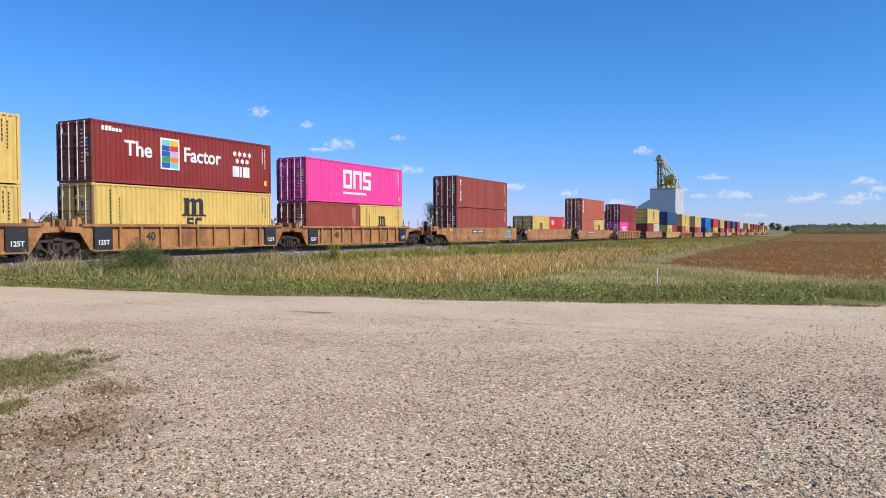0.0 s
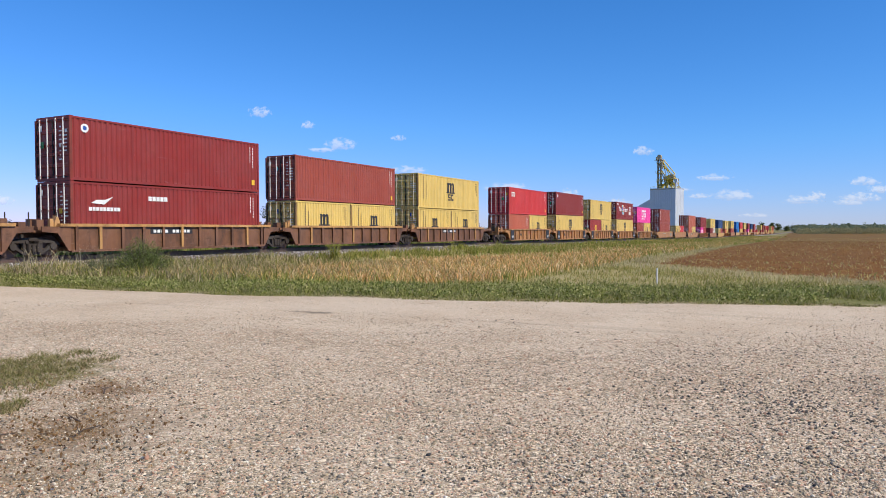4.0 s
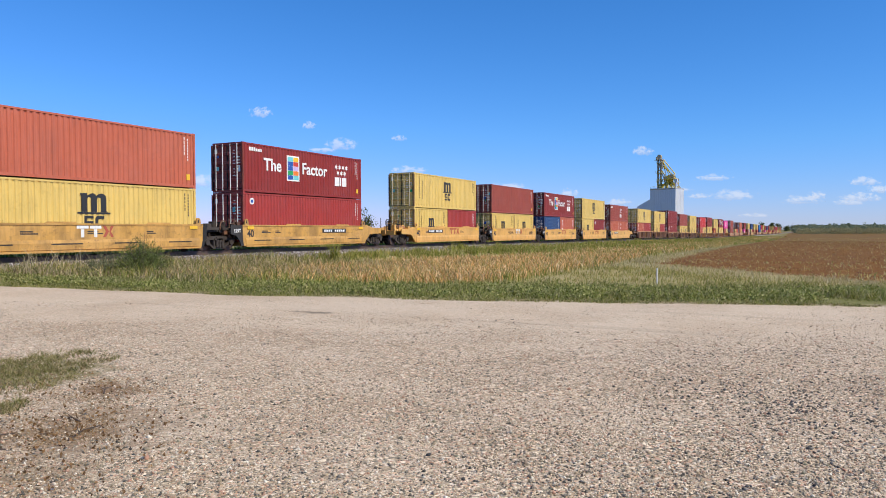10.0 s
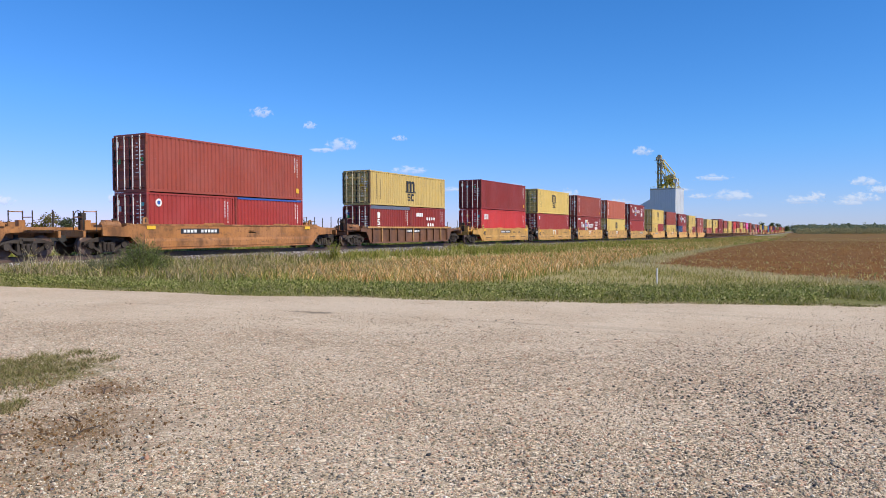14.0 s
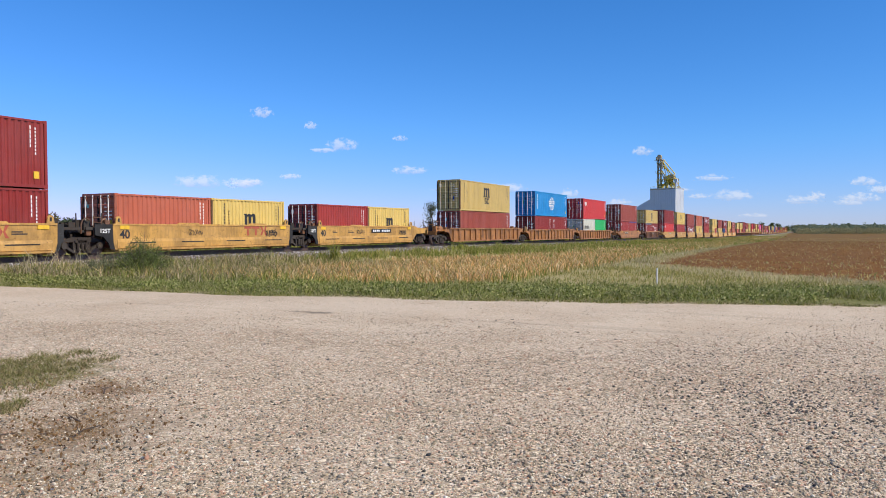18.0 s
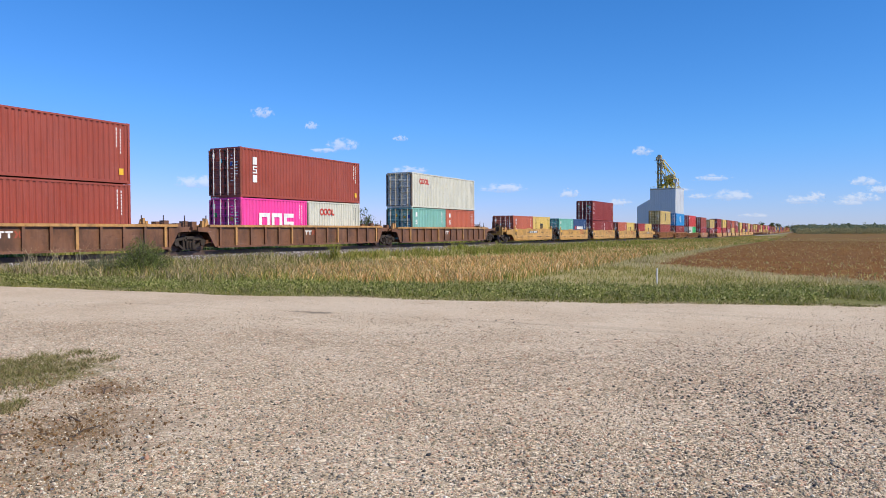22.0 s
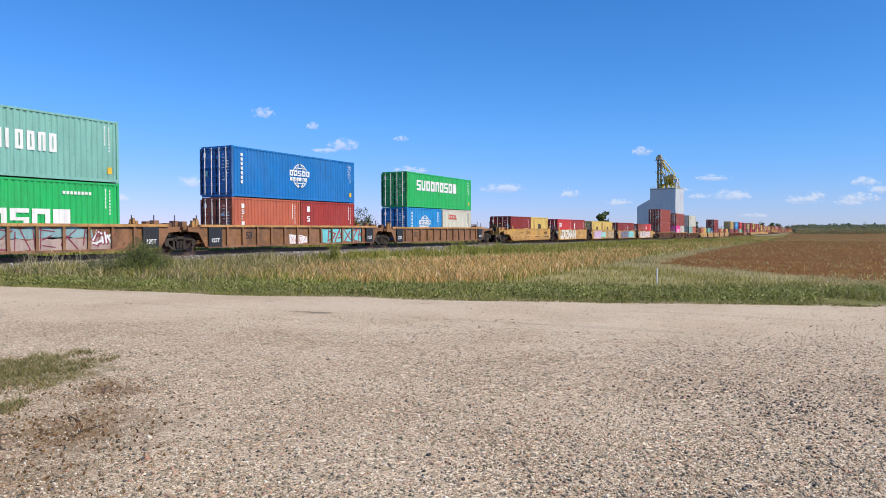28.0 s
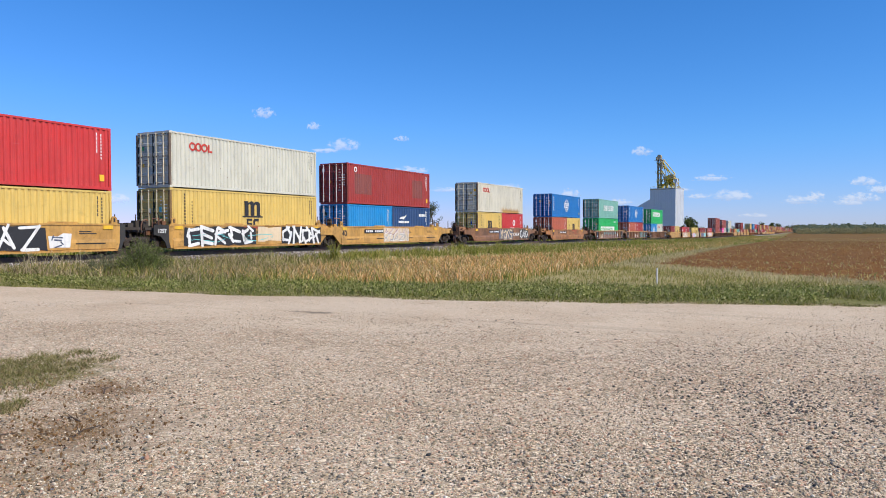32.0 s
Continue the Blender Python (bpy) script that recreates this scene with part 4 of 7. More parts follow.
def well_car(s, x0, x1, style, tone, rear, front, u, marks, room, tag=None):
    mat = CAR_PAINT[tone]
    thing = new("well_car")
    look_word = {"yellow": "yellow", "bright": "clean yellow", "tan": "rust-stained tan", "rusty": "rusty yellow-brown", "brown": "rusty dark brown", "umber": "rusty brown"}[tone]
    side_word = "ribbed" if style == "ribbed" else "smooth"
    tagged(thing, "%s %s-sided steel railway well car on the rails" % (look_word, side_word), "railway car", "well cars of the train")
    k = (style, x0, x1, rear, front, tone)
    near = -800 < s < 130
    side = cached(("car_side", *k), lambda: side_mesh(style, x0, x1, rear, front, mat))
    part("side_wall", side, thing)
    flipped = cached(("car_side_far", style, x0, x1, front, rear, tone), lambda: side_mesh(style, -x1, -x0, front, rear, mat))
    part("side_wall", flipped, thing, "", pose(0, 0, 0, 0, 0, 180))
    for name, me in cached(("pieces", style, x0, x1, tone), lambda: side_pieces(style, x0, x1, mat)):
        part(name, me, thing)
        part(name, me, thing, "", pose(x0 + x1, 0, 0, 0, 0, 180))
    part("well_floor", cached(("floor", x0, x1, tone), lambda: floor_mesh(x0, x1, mat)), thing, "", pose(0, 0, -sunk_by(u)))
    if style == "ribbed":
        rail_mat = worn_rail if tone in ("brown", "umber") else CAR_PAINT[tone]
        me = cached(("top_rail", x0, x1, tone), lambda: Shape().box(x0 - 0.55, -SIDE_Y - 0.075, TOP - 0.13, x1 + 0.55, -SIDE_Y + 0.14, TOP).mesh("top_rail", rail_mat))
        part("top_rail", me, thing, "worn yellowish top rail")
        part("top_rail", me, thing, "worn yellowish top rail", pose(x0 + x1, 0, 0, 0, 0, 180))
        n = 11 if x1 - x0 < 14 else 14
        for i in range(n):
            x = x0 + 0.25 + (x1 - x0 - 0.5) * i / (n - 1)
            main = tone == "brown" and i % 4 == 1
            part("rib", cached(("rib", tone, main), lambda: rib_mesh(worn_rail if main else mat)), thing, "worn yellowish rib" if main else "", pose(x, 0, 0))
    out_mat = mat if style == "ribbed" else steel
    for end, a, turn, space in ((rear, x0, 0, room[0]), (front, x1, 180, room[1])):
        free = end == "free"
        sgn = -1 if turn == 0 else 1
        reach = round(space - 0.55, 1) if free else round(space - 0.06, 2)
        bogie = a + sgn * (round(0.47 * space, 2) if free else space)
        me = cached(("platform", free, reach, tone if free or style == "ribbed" else "dark"), lambda: platform_mesh(reach, free, mat if free or style == "ribbed" else truck_paint))
        p = part("end_platform", me, thing, "cluttered steel deck over the truck", pose(a, 0, 0, 0, 0, turn))
        if free or turn == 0:
            truck(thing, bogie)
        if not near:
            continue
        if free:
            part("coupler", cached("coupler", coupler_mesh), thing, "dark knuckle coupler", pose(a + sgn * (space - 0.62), 0, 0, 0, 0, turn))
            part("air_reservoir", cached("reservoir", reservoir_mesh), p, "rust-brown air tank", pose(0.1, -0.72, 0))
            part("brake_valve", cached("valve", valve_mesh), p, "grimy brake valve", pose(-0.55, -0.2, 0))
            if turn == 0:
                part("brake_wheel", cached("brake_wheel", brake_wheel_mesh), p, "round hand-brake wheel", pose(-reach + 0.3, -0.55, 1.78))
            for px, py in ((-reach + 0.1, -1.2), (-reach + 0.1, -0.5), (-reach + 0.75, -1.2), (-reach + 0.1, 0.9)):
                part("grab_post", cached("post_tall", lambda: rail_post_mesh(0.95)), p, "", pose(px, py, 1.1))
        else:
            for px, py in ((-0.5, -1.15), (-1.2, -0.3)):
                part("grab_post", cached("post_short", lambda: rail_post_mesh(0.85)), p, "", pose(px, py, 1.1))
            if style == "ribbed":
                stand = cached(("stand", tone), lambda: Shape().slab([(-0.62, 1.1), (-0.36, 1.1), (-0.36, 1.52), (-0.44, 1.75), (-0.54, 1.75), (-0.62, 1.4)], -1.2, -1.06).box(-0.52, -1.0, 1.1, -0.40, -0.9, 1.8).box(-0.80, -1.16, 1.16, -0.64, -1.0, 1.66).mesh("end_bracket", worn_rail))
                part("end_bracket", stand, p, "worn yellow upright bracket")
            if style == "smooth":
                part("end_plate", cached("skirt", lambda: skirt_mesh(steel)) if turn == 0 else cached("skirt_front", lambda: mirrored_skirt()), thing, "black end plate", pose(a, 0, 0))
                if turn == 0:
                    part("stencil", lettering("125T", 0.27, mark_white), thing, "white lettering", pose(a - 0.82, -SIDE_Y + 0.008, TOP - 0.42, 90, 0, 0))
                gear = cached("end_gear", end_gear_mesh)
                part("end_gear", gear, p, "rusty pipes and rungs")
    yf = -SIDE_Y - 0.068
    if style == "ribbed" and near:
        for a in (x0 + 0.05, x1 - 1.0):
            if "panel" in marks:
                pn = part("dark_panel", cached("panel", lambda: panel_mesh(mark_black)), thing, "black stencil panel", pose(a, 0, 0))
                part("stencil", lettering("125T", 0.30, mark_white), pn, "white lettering", pose(0.16, yf - 0.003, 0.50, 90, 0, 0))
    if near and "size" in marks:
        size = "53" if x1 - x0 > 16 else "40"
        yy = -SIDE_Y - 0.003 if style == "smooth" else -SIDE_Y + 0.047
        part("stencil", lettering(size, 0.56, mark_black), thing, "black lettering", pose(x0 + (0.25 if style == "smooth" else 3.0), yy, 0.77 if style == "smooth" else 0.66, 90, 0, 0))
    if near and u in marks.get("number", {}):
        yy = -SIDE_Y - (0.03 if tag and style == "smooth" else 0) if style == "smooth" else -SIDE_Y + 0.05
        b = Shape().box(0, yy - 0.008, 0.97, 2.7, yy - 0.002, 1.24)
        pn = part("number_board", b.mesh("number_board", mark_black), thing, "dark board with unreadable marks", pose(x0 + marks["number"][u], 0, 0))
        w = Shape()
        for i in range(10):
            if i != 4:
                w.box(0.18 + 0.24 * i, yy - 0.014, 1.03, 0.35 + 0.24 * i, yy - 0.008, 1.18)
        part("number_stencil", w.mesh("number_stencil", mark_white), pn)["kind"] = "stuff"
    if near and "brand" in marks and u not in (9, 14, 18, 24, 28):
        yy = -SIDE_Y if style == "smooth" else -SIDE_Y + 0.05
        xx, colour = marks["brand"]
        colour = "white" if u == 12 else colour
        k = 1.0 if style == "smooth" else 0.55
        w = Shape()
        for i in range(3):
            if i == 2 and colour == "white":
                part("brand_mark", w.mesh("brand_mark", mark_white), thing, "", pose(x0 + xx, 0, 0))
                w = Shape()
            m = 0.66 * i
            for shape in ((((0.20, 0.0), (0.36, 0.0), (0.36, 0.36), (0.20, 0.36)), ((0.0, 0.39), (0.58, 0.39), (0.58, 0.52), (0.0, 0.52))) if i < 2 else (((0.0, 0.0), (0.16, 0.0), (0.32, 0.26), (0.16, 0.52), (0.0, 0.52), (0.16, 0.26)), ((0.42, 0.0), (0.58, 0.0), (0.42, 0.26), (0.58, 0.52), (0.42, 0.52), (0.34, 0.26)))):
                w.slab([(k * (m + a), 0.84 + k * c) for a, c in shape], yy - 0.008, yy - 0.002)
        part("brand_mark", w.mesh("brand_mark", mark_oxide), thing, "", pose(x0 + xx, 0, 0))
    if near and style == "smooth" and tone == "yellow":
        # thin dark bars drawn for ledges that stand out from the side
        slot = cached("slot", lambda: Shape().box(0, -SIDE_Y - 0.039, 0.53, 1.5, -SIDE_Y - 0.034, 0.585).mesh("slot", steel))
        for i in range(4):
            part("slot", slot, thing, "dark raised strip on the side", pose(x0 + 0.8 + (x1 - x0 - 3.0) * i / 3, 0, 0))
    if near and style == "smooth":
        tab = cached("yellow_tab", lambda: Shape().box(0, -SIDE_Y - 0.038, 1.20, 0.52, -SIDE_Y - 0.031, 1.375).mesh("reflective_patch", mark_yellow))
        for xx in (x0 + 0.25, x1 - 0.8):
            part("reflective_patch", tab, thing, "bright yellow patch", pose(xx, 0, 0))
        guide = cached(("guide", tone), lambda: Shape().slab([(0, 0), (1.5, 0), (1.4, 0.075), (0.1, 0.075)], -SIDE_Y + 0.0, -SIDE_Y + 0.07).mesh("container_guide", mat))
        for f in (0.30, 0.72):
            part("container_guide", guide, thing, "", pose(x0 + f * (x1 - x0), 0, TOP + 0.010))
        ear = cached(("ear", tone), lambda: Shape().slab([(0, 0), (0.34, 0), (0.30, 0.26), (0.22, 0.34), (0.10, 0.34), (0.03, 0.26)], -SIDE_Y - 0.02, -SIDE_Y + 0.05).mesh("corner_ear", mat))
        for xx in (x0 + 0.02, x1 - 0.36):
            e = part("corner_ear", ear, thing, "upright corner guide", pose(xx, 0, TOP + 0.010))
            part("ear_hole", cached("ear_hole", lambda: Shape().box(0.12, -SIDE_Y - 0.025, 0.08, 0.21, -SIDE_Y - 0.02, 0.25).mesh("ear_hole", steel)), e, "dark slot")
        grease = random.Random(900 + u)
        for i in range(3):
            w = Shape()
            xx = x0 + grease.uniform(0.9, x1 - x0 - 1.6)
            wide = grease.uniform(0.3, 0.9)
            for j in range(2):
                w.box(0, -SIDE_Y - 0.006, 0.98 + 0.09 * j, wide * (1 - 0.3 * j), -SIDE_Y - 0.001, 1.03 + 0.09 * j)
            part("data_stencil", w.mesh("data_stencil", mark_black), thing, "", pose(xx, 0, 0))["kind"] = "stuff"
    if tag and near:
        graffiti(thing, tag, u, (-SIDE_Y - 0.036 if style == "smooth" else -SIDE_Y + 0.049))
    MOVERS.append((thing, s, 0.0, s))
    return thing


def mirrored_skirt():
    sh = Shape().slab([(x, z) for x, z in reversed([(0, BOTTOM + 0.02), (0.0, TOP - 0.02), (0.42, TOP - 0.02), (0.42, TOP - 0.75), (0.3, BOTTOM + 0.35), (0.2, BOTTOM + 0.02)])], -SIDE_Y + 0.012, -SIDE_Y + 0.06)
    return sh.mesh("end_plate", steel)


# ---- the train, car by car from its head: wells, tone, then the loads of each unit ----
# A load: (lower containers from rear to front, upper container or None); a lower one of one entry is 40 feet long.
Y, M = "yellow", "maroon"
CONSIST = [
    # first unit, well, style, tone, marks, tags, loads from front to rear
    (-4, 53, "smooth", "tan", {"number": {-4: 5.0, -2: 5.0}}, {-2: "teal_tag"},
     [([("orange", "plain"), (Y, "msc")], ("orange", "stack")), ([(Y, "msc"), ("red", "cai")], None), ([("brown", "plain")], ("brown", "triton"))]),
    (-1, 40, "ribbed", "tan", {"panel": 1, "size": 1, "brand": (5.2, "red")}, {},
     [([("brown", "plain"), (Y, "msc")], ("pink", "one")), ([(Y, "msc")], (M, "factor")), ([("rust_red", "msc_gold"), (Y, "msc")], (Y, "msc")),
      ([(Y, "msc")], (M, "badge")), ([("orange", "plain"), (Y, "msc")], ("red", "cai"))]),
    (4, 40, "ribbed", "brown", {"number": {4: 4.3, 6: 4.3}}, {},
     [([(Y, "msc"), (Y, "msc")], (Y, "msc")), ([(Y, "msc"), (Y, "msc")], ("brown", "plain")), ([(M, "swan")], (M, "badge")),
      ([(Y, "msc"), ("rust_red", "plain")], (Y, "msc")), ([("orange", "stack"), ("rust_red", "plain")], (Y, "msc"))]),
    (9, 40, "smooth", "bright", {"size": 1, "number": {9: 1.8, 13: 2.2}, "brand": (6.3, "red")}, {10: "scrawl", 11: "scrawl", 12: "scrawl"},
     [([("orange", "plain"), ("orange", "stack")], ("brown", "zim")), ([(Y, "msc"), (M, "badge")], (Y, "msc")),
      ([("navy", "plain"), ("orange", "triton")], (M, "factor")), ([(Y, "msc"), (Y, "msc")], ("brown", "plain")), ([(Y, "msc"), ("rust_red", "plain")], (Y, "msc"))]),
    (14, 40, "smooth", "yellow", {"size": 1, "number": {14: 7.4, 18: 4.6}, "brand": (5.2, "white")}, {},
     [([("rust_red", "badge")], (M, "factor")), ([(Y, "msc")], ("orange", "triton")), ([(M, "factor")], ("brown", "triton")),
      ([("rust_red", "badge")], (Y, "msc")), ([("red", "cai")], (M, "plain"))]),
    (19, 40, "ribbed", "brown", {"number": {19: 5.0}}, {}, [([(M, "tex_tarp"), (M, "zim_small")], ("sand", "msc"))]),
    (20, 42, "smooth", "rusty", {"number": {20: 2.4}}, {}, [([("rust_red", "badge"), ("rust_red", "plain_tarp")], ("brown", "plain"))]),
    (21, 53, "ribbed", "rusty", {}, {},
     [([("white", "letters"), ("green", "plain")], ("red", "cai")), ([(M, "plain"), (M, "stack")], ("sky_blue", "globe_wide")), ([("brown", "plain")], ("sand", "msc"))]),
    (24, 40, "smooth", "yellow", {"size": 1, "number": {24: 6.4, 28: 4.6}, "brand": (8.6, "red")}, {24: "scrawl", 25: "scrawl", 27: "scrawl"},
     [([("rust_red", "plain"), (Y, "msc")], None), ([("orange", "plain"), (Y, "msc")], None), ([(M, "stack"), (M, "stack")], (M, "stack")),
      ([("jade", "stack"), ("navy", "seaco")], None), ([("orange", "triton"), (Y, "msc")], None)]),
    (29, 53, "ribbed", "brown", {"brand": (7.75, "white")}, {},
     [([("teal", "stack"), ("orange", "stack")], ("white", "oocl")), ([("pink", "one"), ("white", "oocl")], ("brown", "tex")), ([("brown", "badge")], ("brown", "triton"))]),
    (32, 40, "smooth", "yellow", {"number": {32: 7.3}}, {32: "white_wide", 33: "slate_teal", 34: "three_tags", 35: "white_tall", 36: "scrawl"},
     [([("brown", "plain"), ("red", "cai")], None), ([(M, "plain"), (M, "tex")], None), ([(Y, "msc"), (Y, "msc")], None),
      ([("red", "cai"), ("rust_red", "tex")], None), ([(M, "plain"), (Y, "msc")], None)]),
    (37, 53, "ribbed", "umber", {"size": 1, "panel": 1}, {38: "teal_panel", 39: "long_mural"},
     [([("sky_blue", "globe"), ("white", "oocl")], ("green", "evergreen")), ([("orange", "triton"), ("rust_red", "stack")], ("blue", "globe")), ([("green", "evergreen_low")], ("teal", "shipping"))]),
    (40, 42, "smooth", "rusty", {"number": {40: 3.0}, "size": 1, "brand": (8.4, "red")}, {}, [([("orange", "plain"), (Y, "msc")], ("blue", "globe_wide"))]),
    (41, 48, "smooth", "umber", {"number": {41: 3.4}}, {41: "black_white"}, [([(Y, "msc"), ("red", "shield")], ("stained", "oocl"))]),
    (42, 48, "smooth", "yellow", {"number": {42: 3.0}, "size": 1}, {42: "pale_maze"}, [([("sky_blue", "plain"), ("navy", "swan")], ("rust_red", "patched"))]),
    (43, 40, "smooth", "yellow", {"brand": (5.2, "red")}, {43: "full_side", 44: "rear_side"},
     [([(Y, "msc")], ("white", "oocl")), ([(Y, "msc")], ("red", "badge"))]),
]
STARTS = {-4: 98.73, -3: 78.86, -2: 59.29, -1: 37.45, 0: 21.92, 1: 6.43, 2: -9.09, 3: -24.55, 4: -44.18, 5: -59.91, 6: -75.45, 7: -91.0, 8: -106.7, 9: -126.43, 10: -142.18, 11: -157.9,
          12: -173.6, 13: -189.3, 14: -209.1, 15: -224.85, 16: -240.75, 17: -256.6, 18: -272.45, 19: -292.16, 20: -312.16, 21: -334.18, 22: -353.75, 23: -373.4, 24: -394.8, 25: -410.3,
          26: -425.8, 27: -441.3, 28: -456.8, 29: -478.61, 30: -498.24, 31: -517.91, 32: -539.56, 33: -555.15, 34: -570.75, 35: -586.35, 36: -601.95, 37: -623.84, 38: -643.39,
          39: -663.01, 40: -684.76, 41: -706.7, 42: -728.47, 43: -744.13, 44: -759.75}


def load(s, lower, upper, tall_upper=True, sunk=0.0, tall_lower=True):
    z = 0.45 - sunk
    if len(lower) == 1:
        high = TALL if tall_lower else LOW
        container(s, z, L40, high, *lower[0], on="in a well car")
        top = z + high
    else:
        container(s, z, L20, LOW, *lower[0], on="in a well car")
        container(s + L40 - L20, z, L20, LOW, *lower[1], on="in a well car")
        MOVERS[-1] = MOVERS[-1][:3] + (s,)
        top = z + LOW
    if upper:
        container(s, top + 0.012, L40, TALL if tall_upper else LOW, *upper, on="stacked on another")


WELLS = {40: (-0.15, L40 + 0.15), 53: (-2.1, L40 + 2.1), 48: (-1.2, L40 + 1.2), 42: (-0.45, L40 + 0.7)}


def sunk_by(u):
    """How much lower the well's floor lies than usual."""
    return 0.21 if 32 <= u <= 36 else 0.13 if 24 <= u <= 28 else 0.06 if u == 44 else 0.0


def unit(u, s, well, style, tone, rear, front, marks, tag, lower, upper, room):
    x0, x1 = WELLS[well]
    well_car(s, x0, x1, style, tone, rear, front, u, marks, room, tag)
    load(s, lower, upper, u not in (7, 8, 9, 19), sunk_by(u), u not in (23, 44))


PLAN = []
for first, well, style, tone, marks, tags, loads in CONSIST:
    for i, (lower, upper) in enumerate(loads):
        u = first + i
        PLAN.append((u, STARTS[u], well, style, tone, "free" if i == len(loads) - 1 and u != 44 else "shared", "free" if i == 0 else "shared", marks, tags.get(u), lower, upper))
for i, row in enumerate(PLAN):
    u, s, well = row[:3]
    x0, x1 = WELLS[well]
    behind = s + x0 - PLAN[i + 1][1] - WELLS[PLAN[i + 1][2]][1] if i + 1 < len(PLAN) else 3.1
    before = PLAN[i - 1][1] + WELLS[PLAN[i - 1][2]][0] - s - x1 if i else 5.4
    unit(*row, (behind / 2, before / 2))

# The head of the train, far down the line.
AHEAD = [
    (120.81, [("pink", "one"), ("rust_red", "plain")], (M, "plain")), (143.0, [(M, "plain"), ("white", "oocl")], (Y, "msc")), (164.6, [(Y, "msc"), ("rust_red", "plain")], ("navy", "plain")),
    (184.2, [("orange", "plain"), (Y, "msc")], (Y, "msc")), (206.0, [("rust_red", "plain"), ("orange", "plain")], (Y, "msc")), (227.6, [("navy", "plain"), ("blue", "plain")], ("blue", "plain")),
    (247.0, [(Y, "msc"), (Y, "msc")], ("red", "plain")), (266.6, [(M, "plain"), ("orange", "plain")], (Y, "msc")), (288.2, [("pink", "one"), (M, "plain")], (M, "plain")),
    (307.8, [(Y, "msc"), ("orange", "plain")], ("navy", "plain")),
]
rng = random.Random(5)
pos = 329.0
while pos < 560:
    tint = rng.choice
    AHEAD.append((pos, [(tint((M, Y, "orange", "rust_red", "red")), "plain"), (tint((M, Y, "orange", "brown")), "plain")], (tint((M, Y, "orange", "brown", "red", "rust_red")), "plain") if rng.random() < 0.8 else None))
    pos += 19.6
for i, (s, lower, upper) in enumerate(AHEAD):
    unit(-100 - i, s, 53, "smooth" if i % 3 else "ribbed", ("tan", "rusty", "yellow")[i % 3], "free" if i % 3 == 0 else "shared", "free" if i % 3 == 2 else "shared", {}, None, lower, upper, (1.7, 1.7))


# ---- ground ----
def road_edge(y):
    """Where the gravel ends, along x."""
    return 13.2 + 0.0078 * (22.0 - np.minimum(y, 22.0)) ** 2 * np.where(y > -20, 1.0, 0.0) + np.where(y > -20, 0.0, 13.76 + 0.6 * (-20 - y))


def field_edge(y):
    return 24.4 + (y + 1.9) * 1.15


def smooth01(a, lo, hi):
    t = np.clip((a - lo) / (hi - lo), 0, 1)
    return t * t * (3 - 2 * t)


def ground_height(x, y):
    """Flat gravel, a shallow ditch beside the line, level land elsewhere."""
    x, y = np.asarray(x, float), np.asarray(y, float)
    off = x - road_edge(y)
    ditch = smooth01(off, 2.0, 9.0) * smooth01(y, 7.5, 13.0) * (1 - smooth01(y, 21.0, 25.5))
    h = -0.25 * ditch + 0.10 * smooth01(y, 21.0, 26.0) * (1 - smooth01(y, 36.0, 42.0))
    h = h + 0.05 * smooth01(off, -0.3, 1.2) * (1 - smooth01(off, 1.5, 4.0))
    h = h - fall(np.hypot(x, y)) - 0.2 * smooth01(np.hypot(x, y), 1500, 4000)
    h = h + 0.02 * np.sin(x * 0.9 + 0.4 * y) * np.sin(y * 1.1) * smooth01(off, -12.0, 2.0)
    return h


def m2(nt, op, a, b=0.0):
    return node(nt, "ShaderNodeMath", [(0, a), (1, b)], operation=op).outputs[0]


def mask(nt, v, lo, hi):
    n = node(nt, "ShaderNodeMapRange", [(0, v), (1, lo), (2, hi)], interpolation_type="SMOOTHSTEP")
    return n.outputs[0]


def stones_colour(nt, v, scale):
    """Mixed pale, pink, grey and dark stones."""
    vor = node(nt, "ShaderNodeTexVoronoi", [("Vector", v), ("Scale", scale), ("Randomness", 1.0)])
    r = node(nt, "ShaderNodeSeparateColor", [(0, vor.outputs["Color"])]).outputs
    cr = node(nt, "ShaderNodeValToRGB", [(0, r[0])])
    cr.color_ramp.interpolation = "CONSTANT"
    tints = ((0.0, (0.485, 0.365, 0.235)), (0.22, (0.61, 0.475, 0.32)), (0.38, (0.34, 0.255, 0.16)), (0.52, (0.86, 0.72, 0.54)), (0.66, (0.58, 0.34, 0.225)), (0.78, (0.235, 0.205, 0.150)), (0.93, (0.06, 0.058, 0.05)))
    els = cr.color_ramp.elements
    while len(els) < len(tints):
        els.new(0.5)
    for e, (p, c) in zip(els, tints):
        e.position, e.color = p, rgb(c)
    return cr.outputs[0], vor.outputs["Distance"]


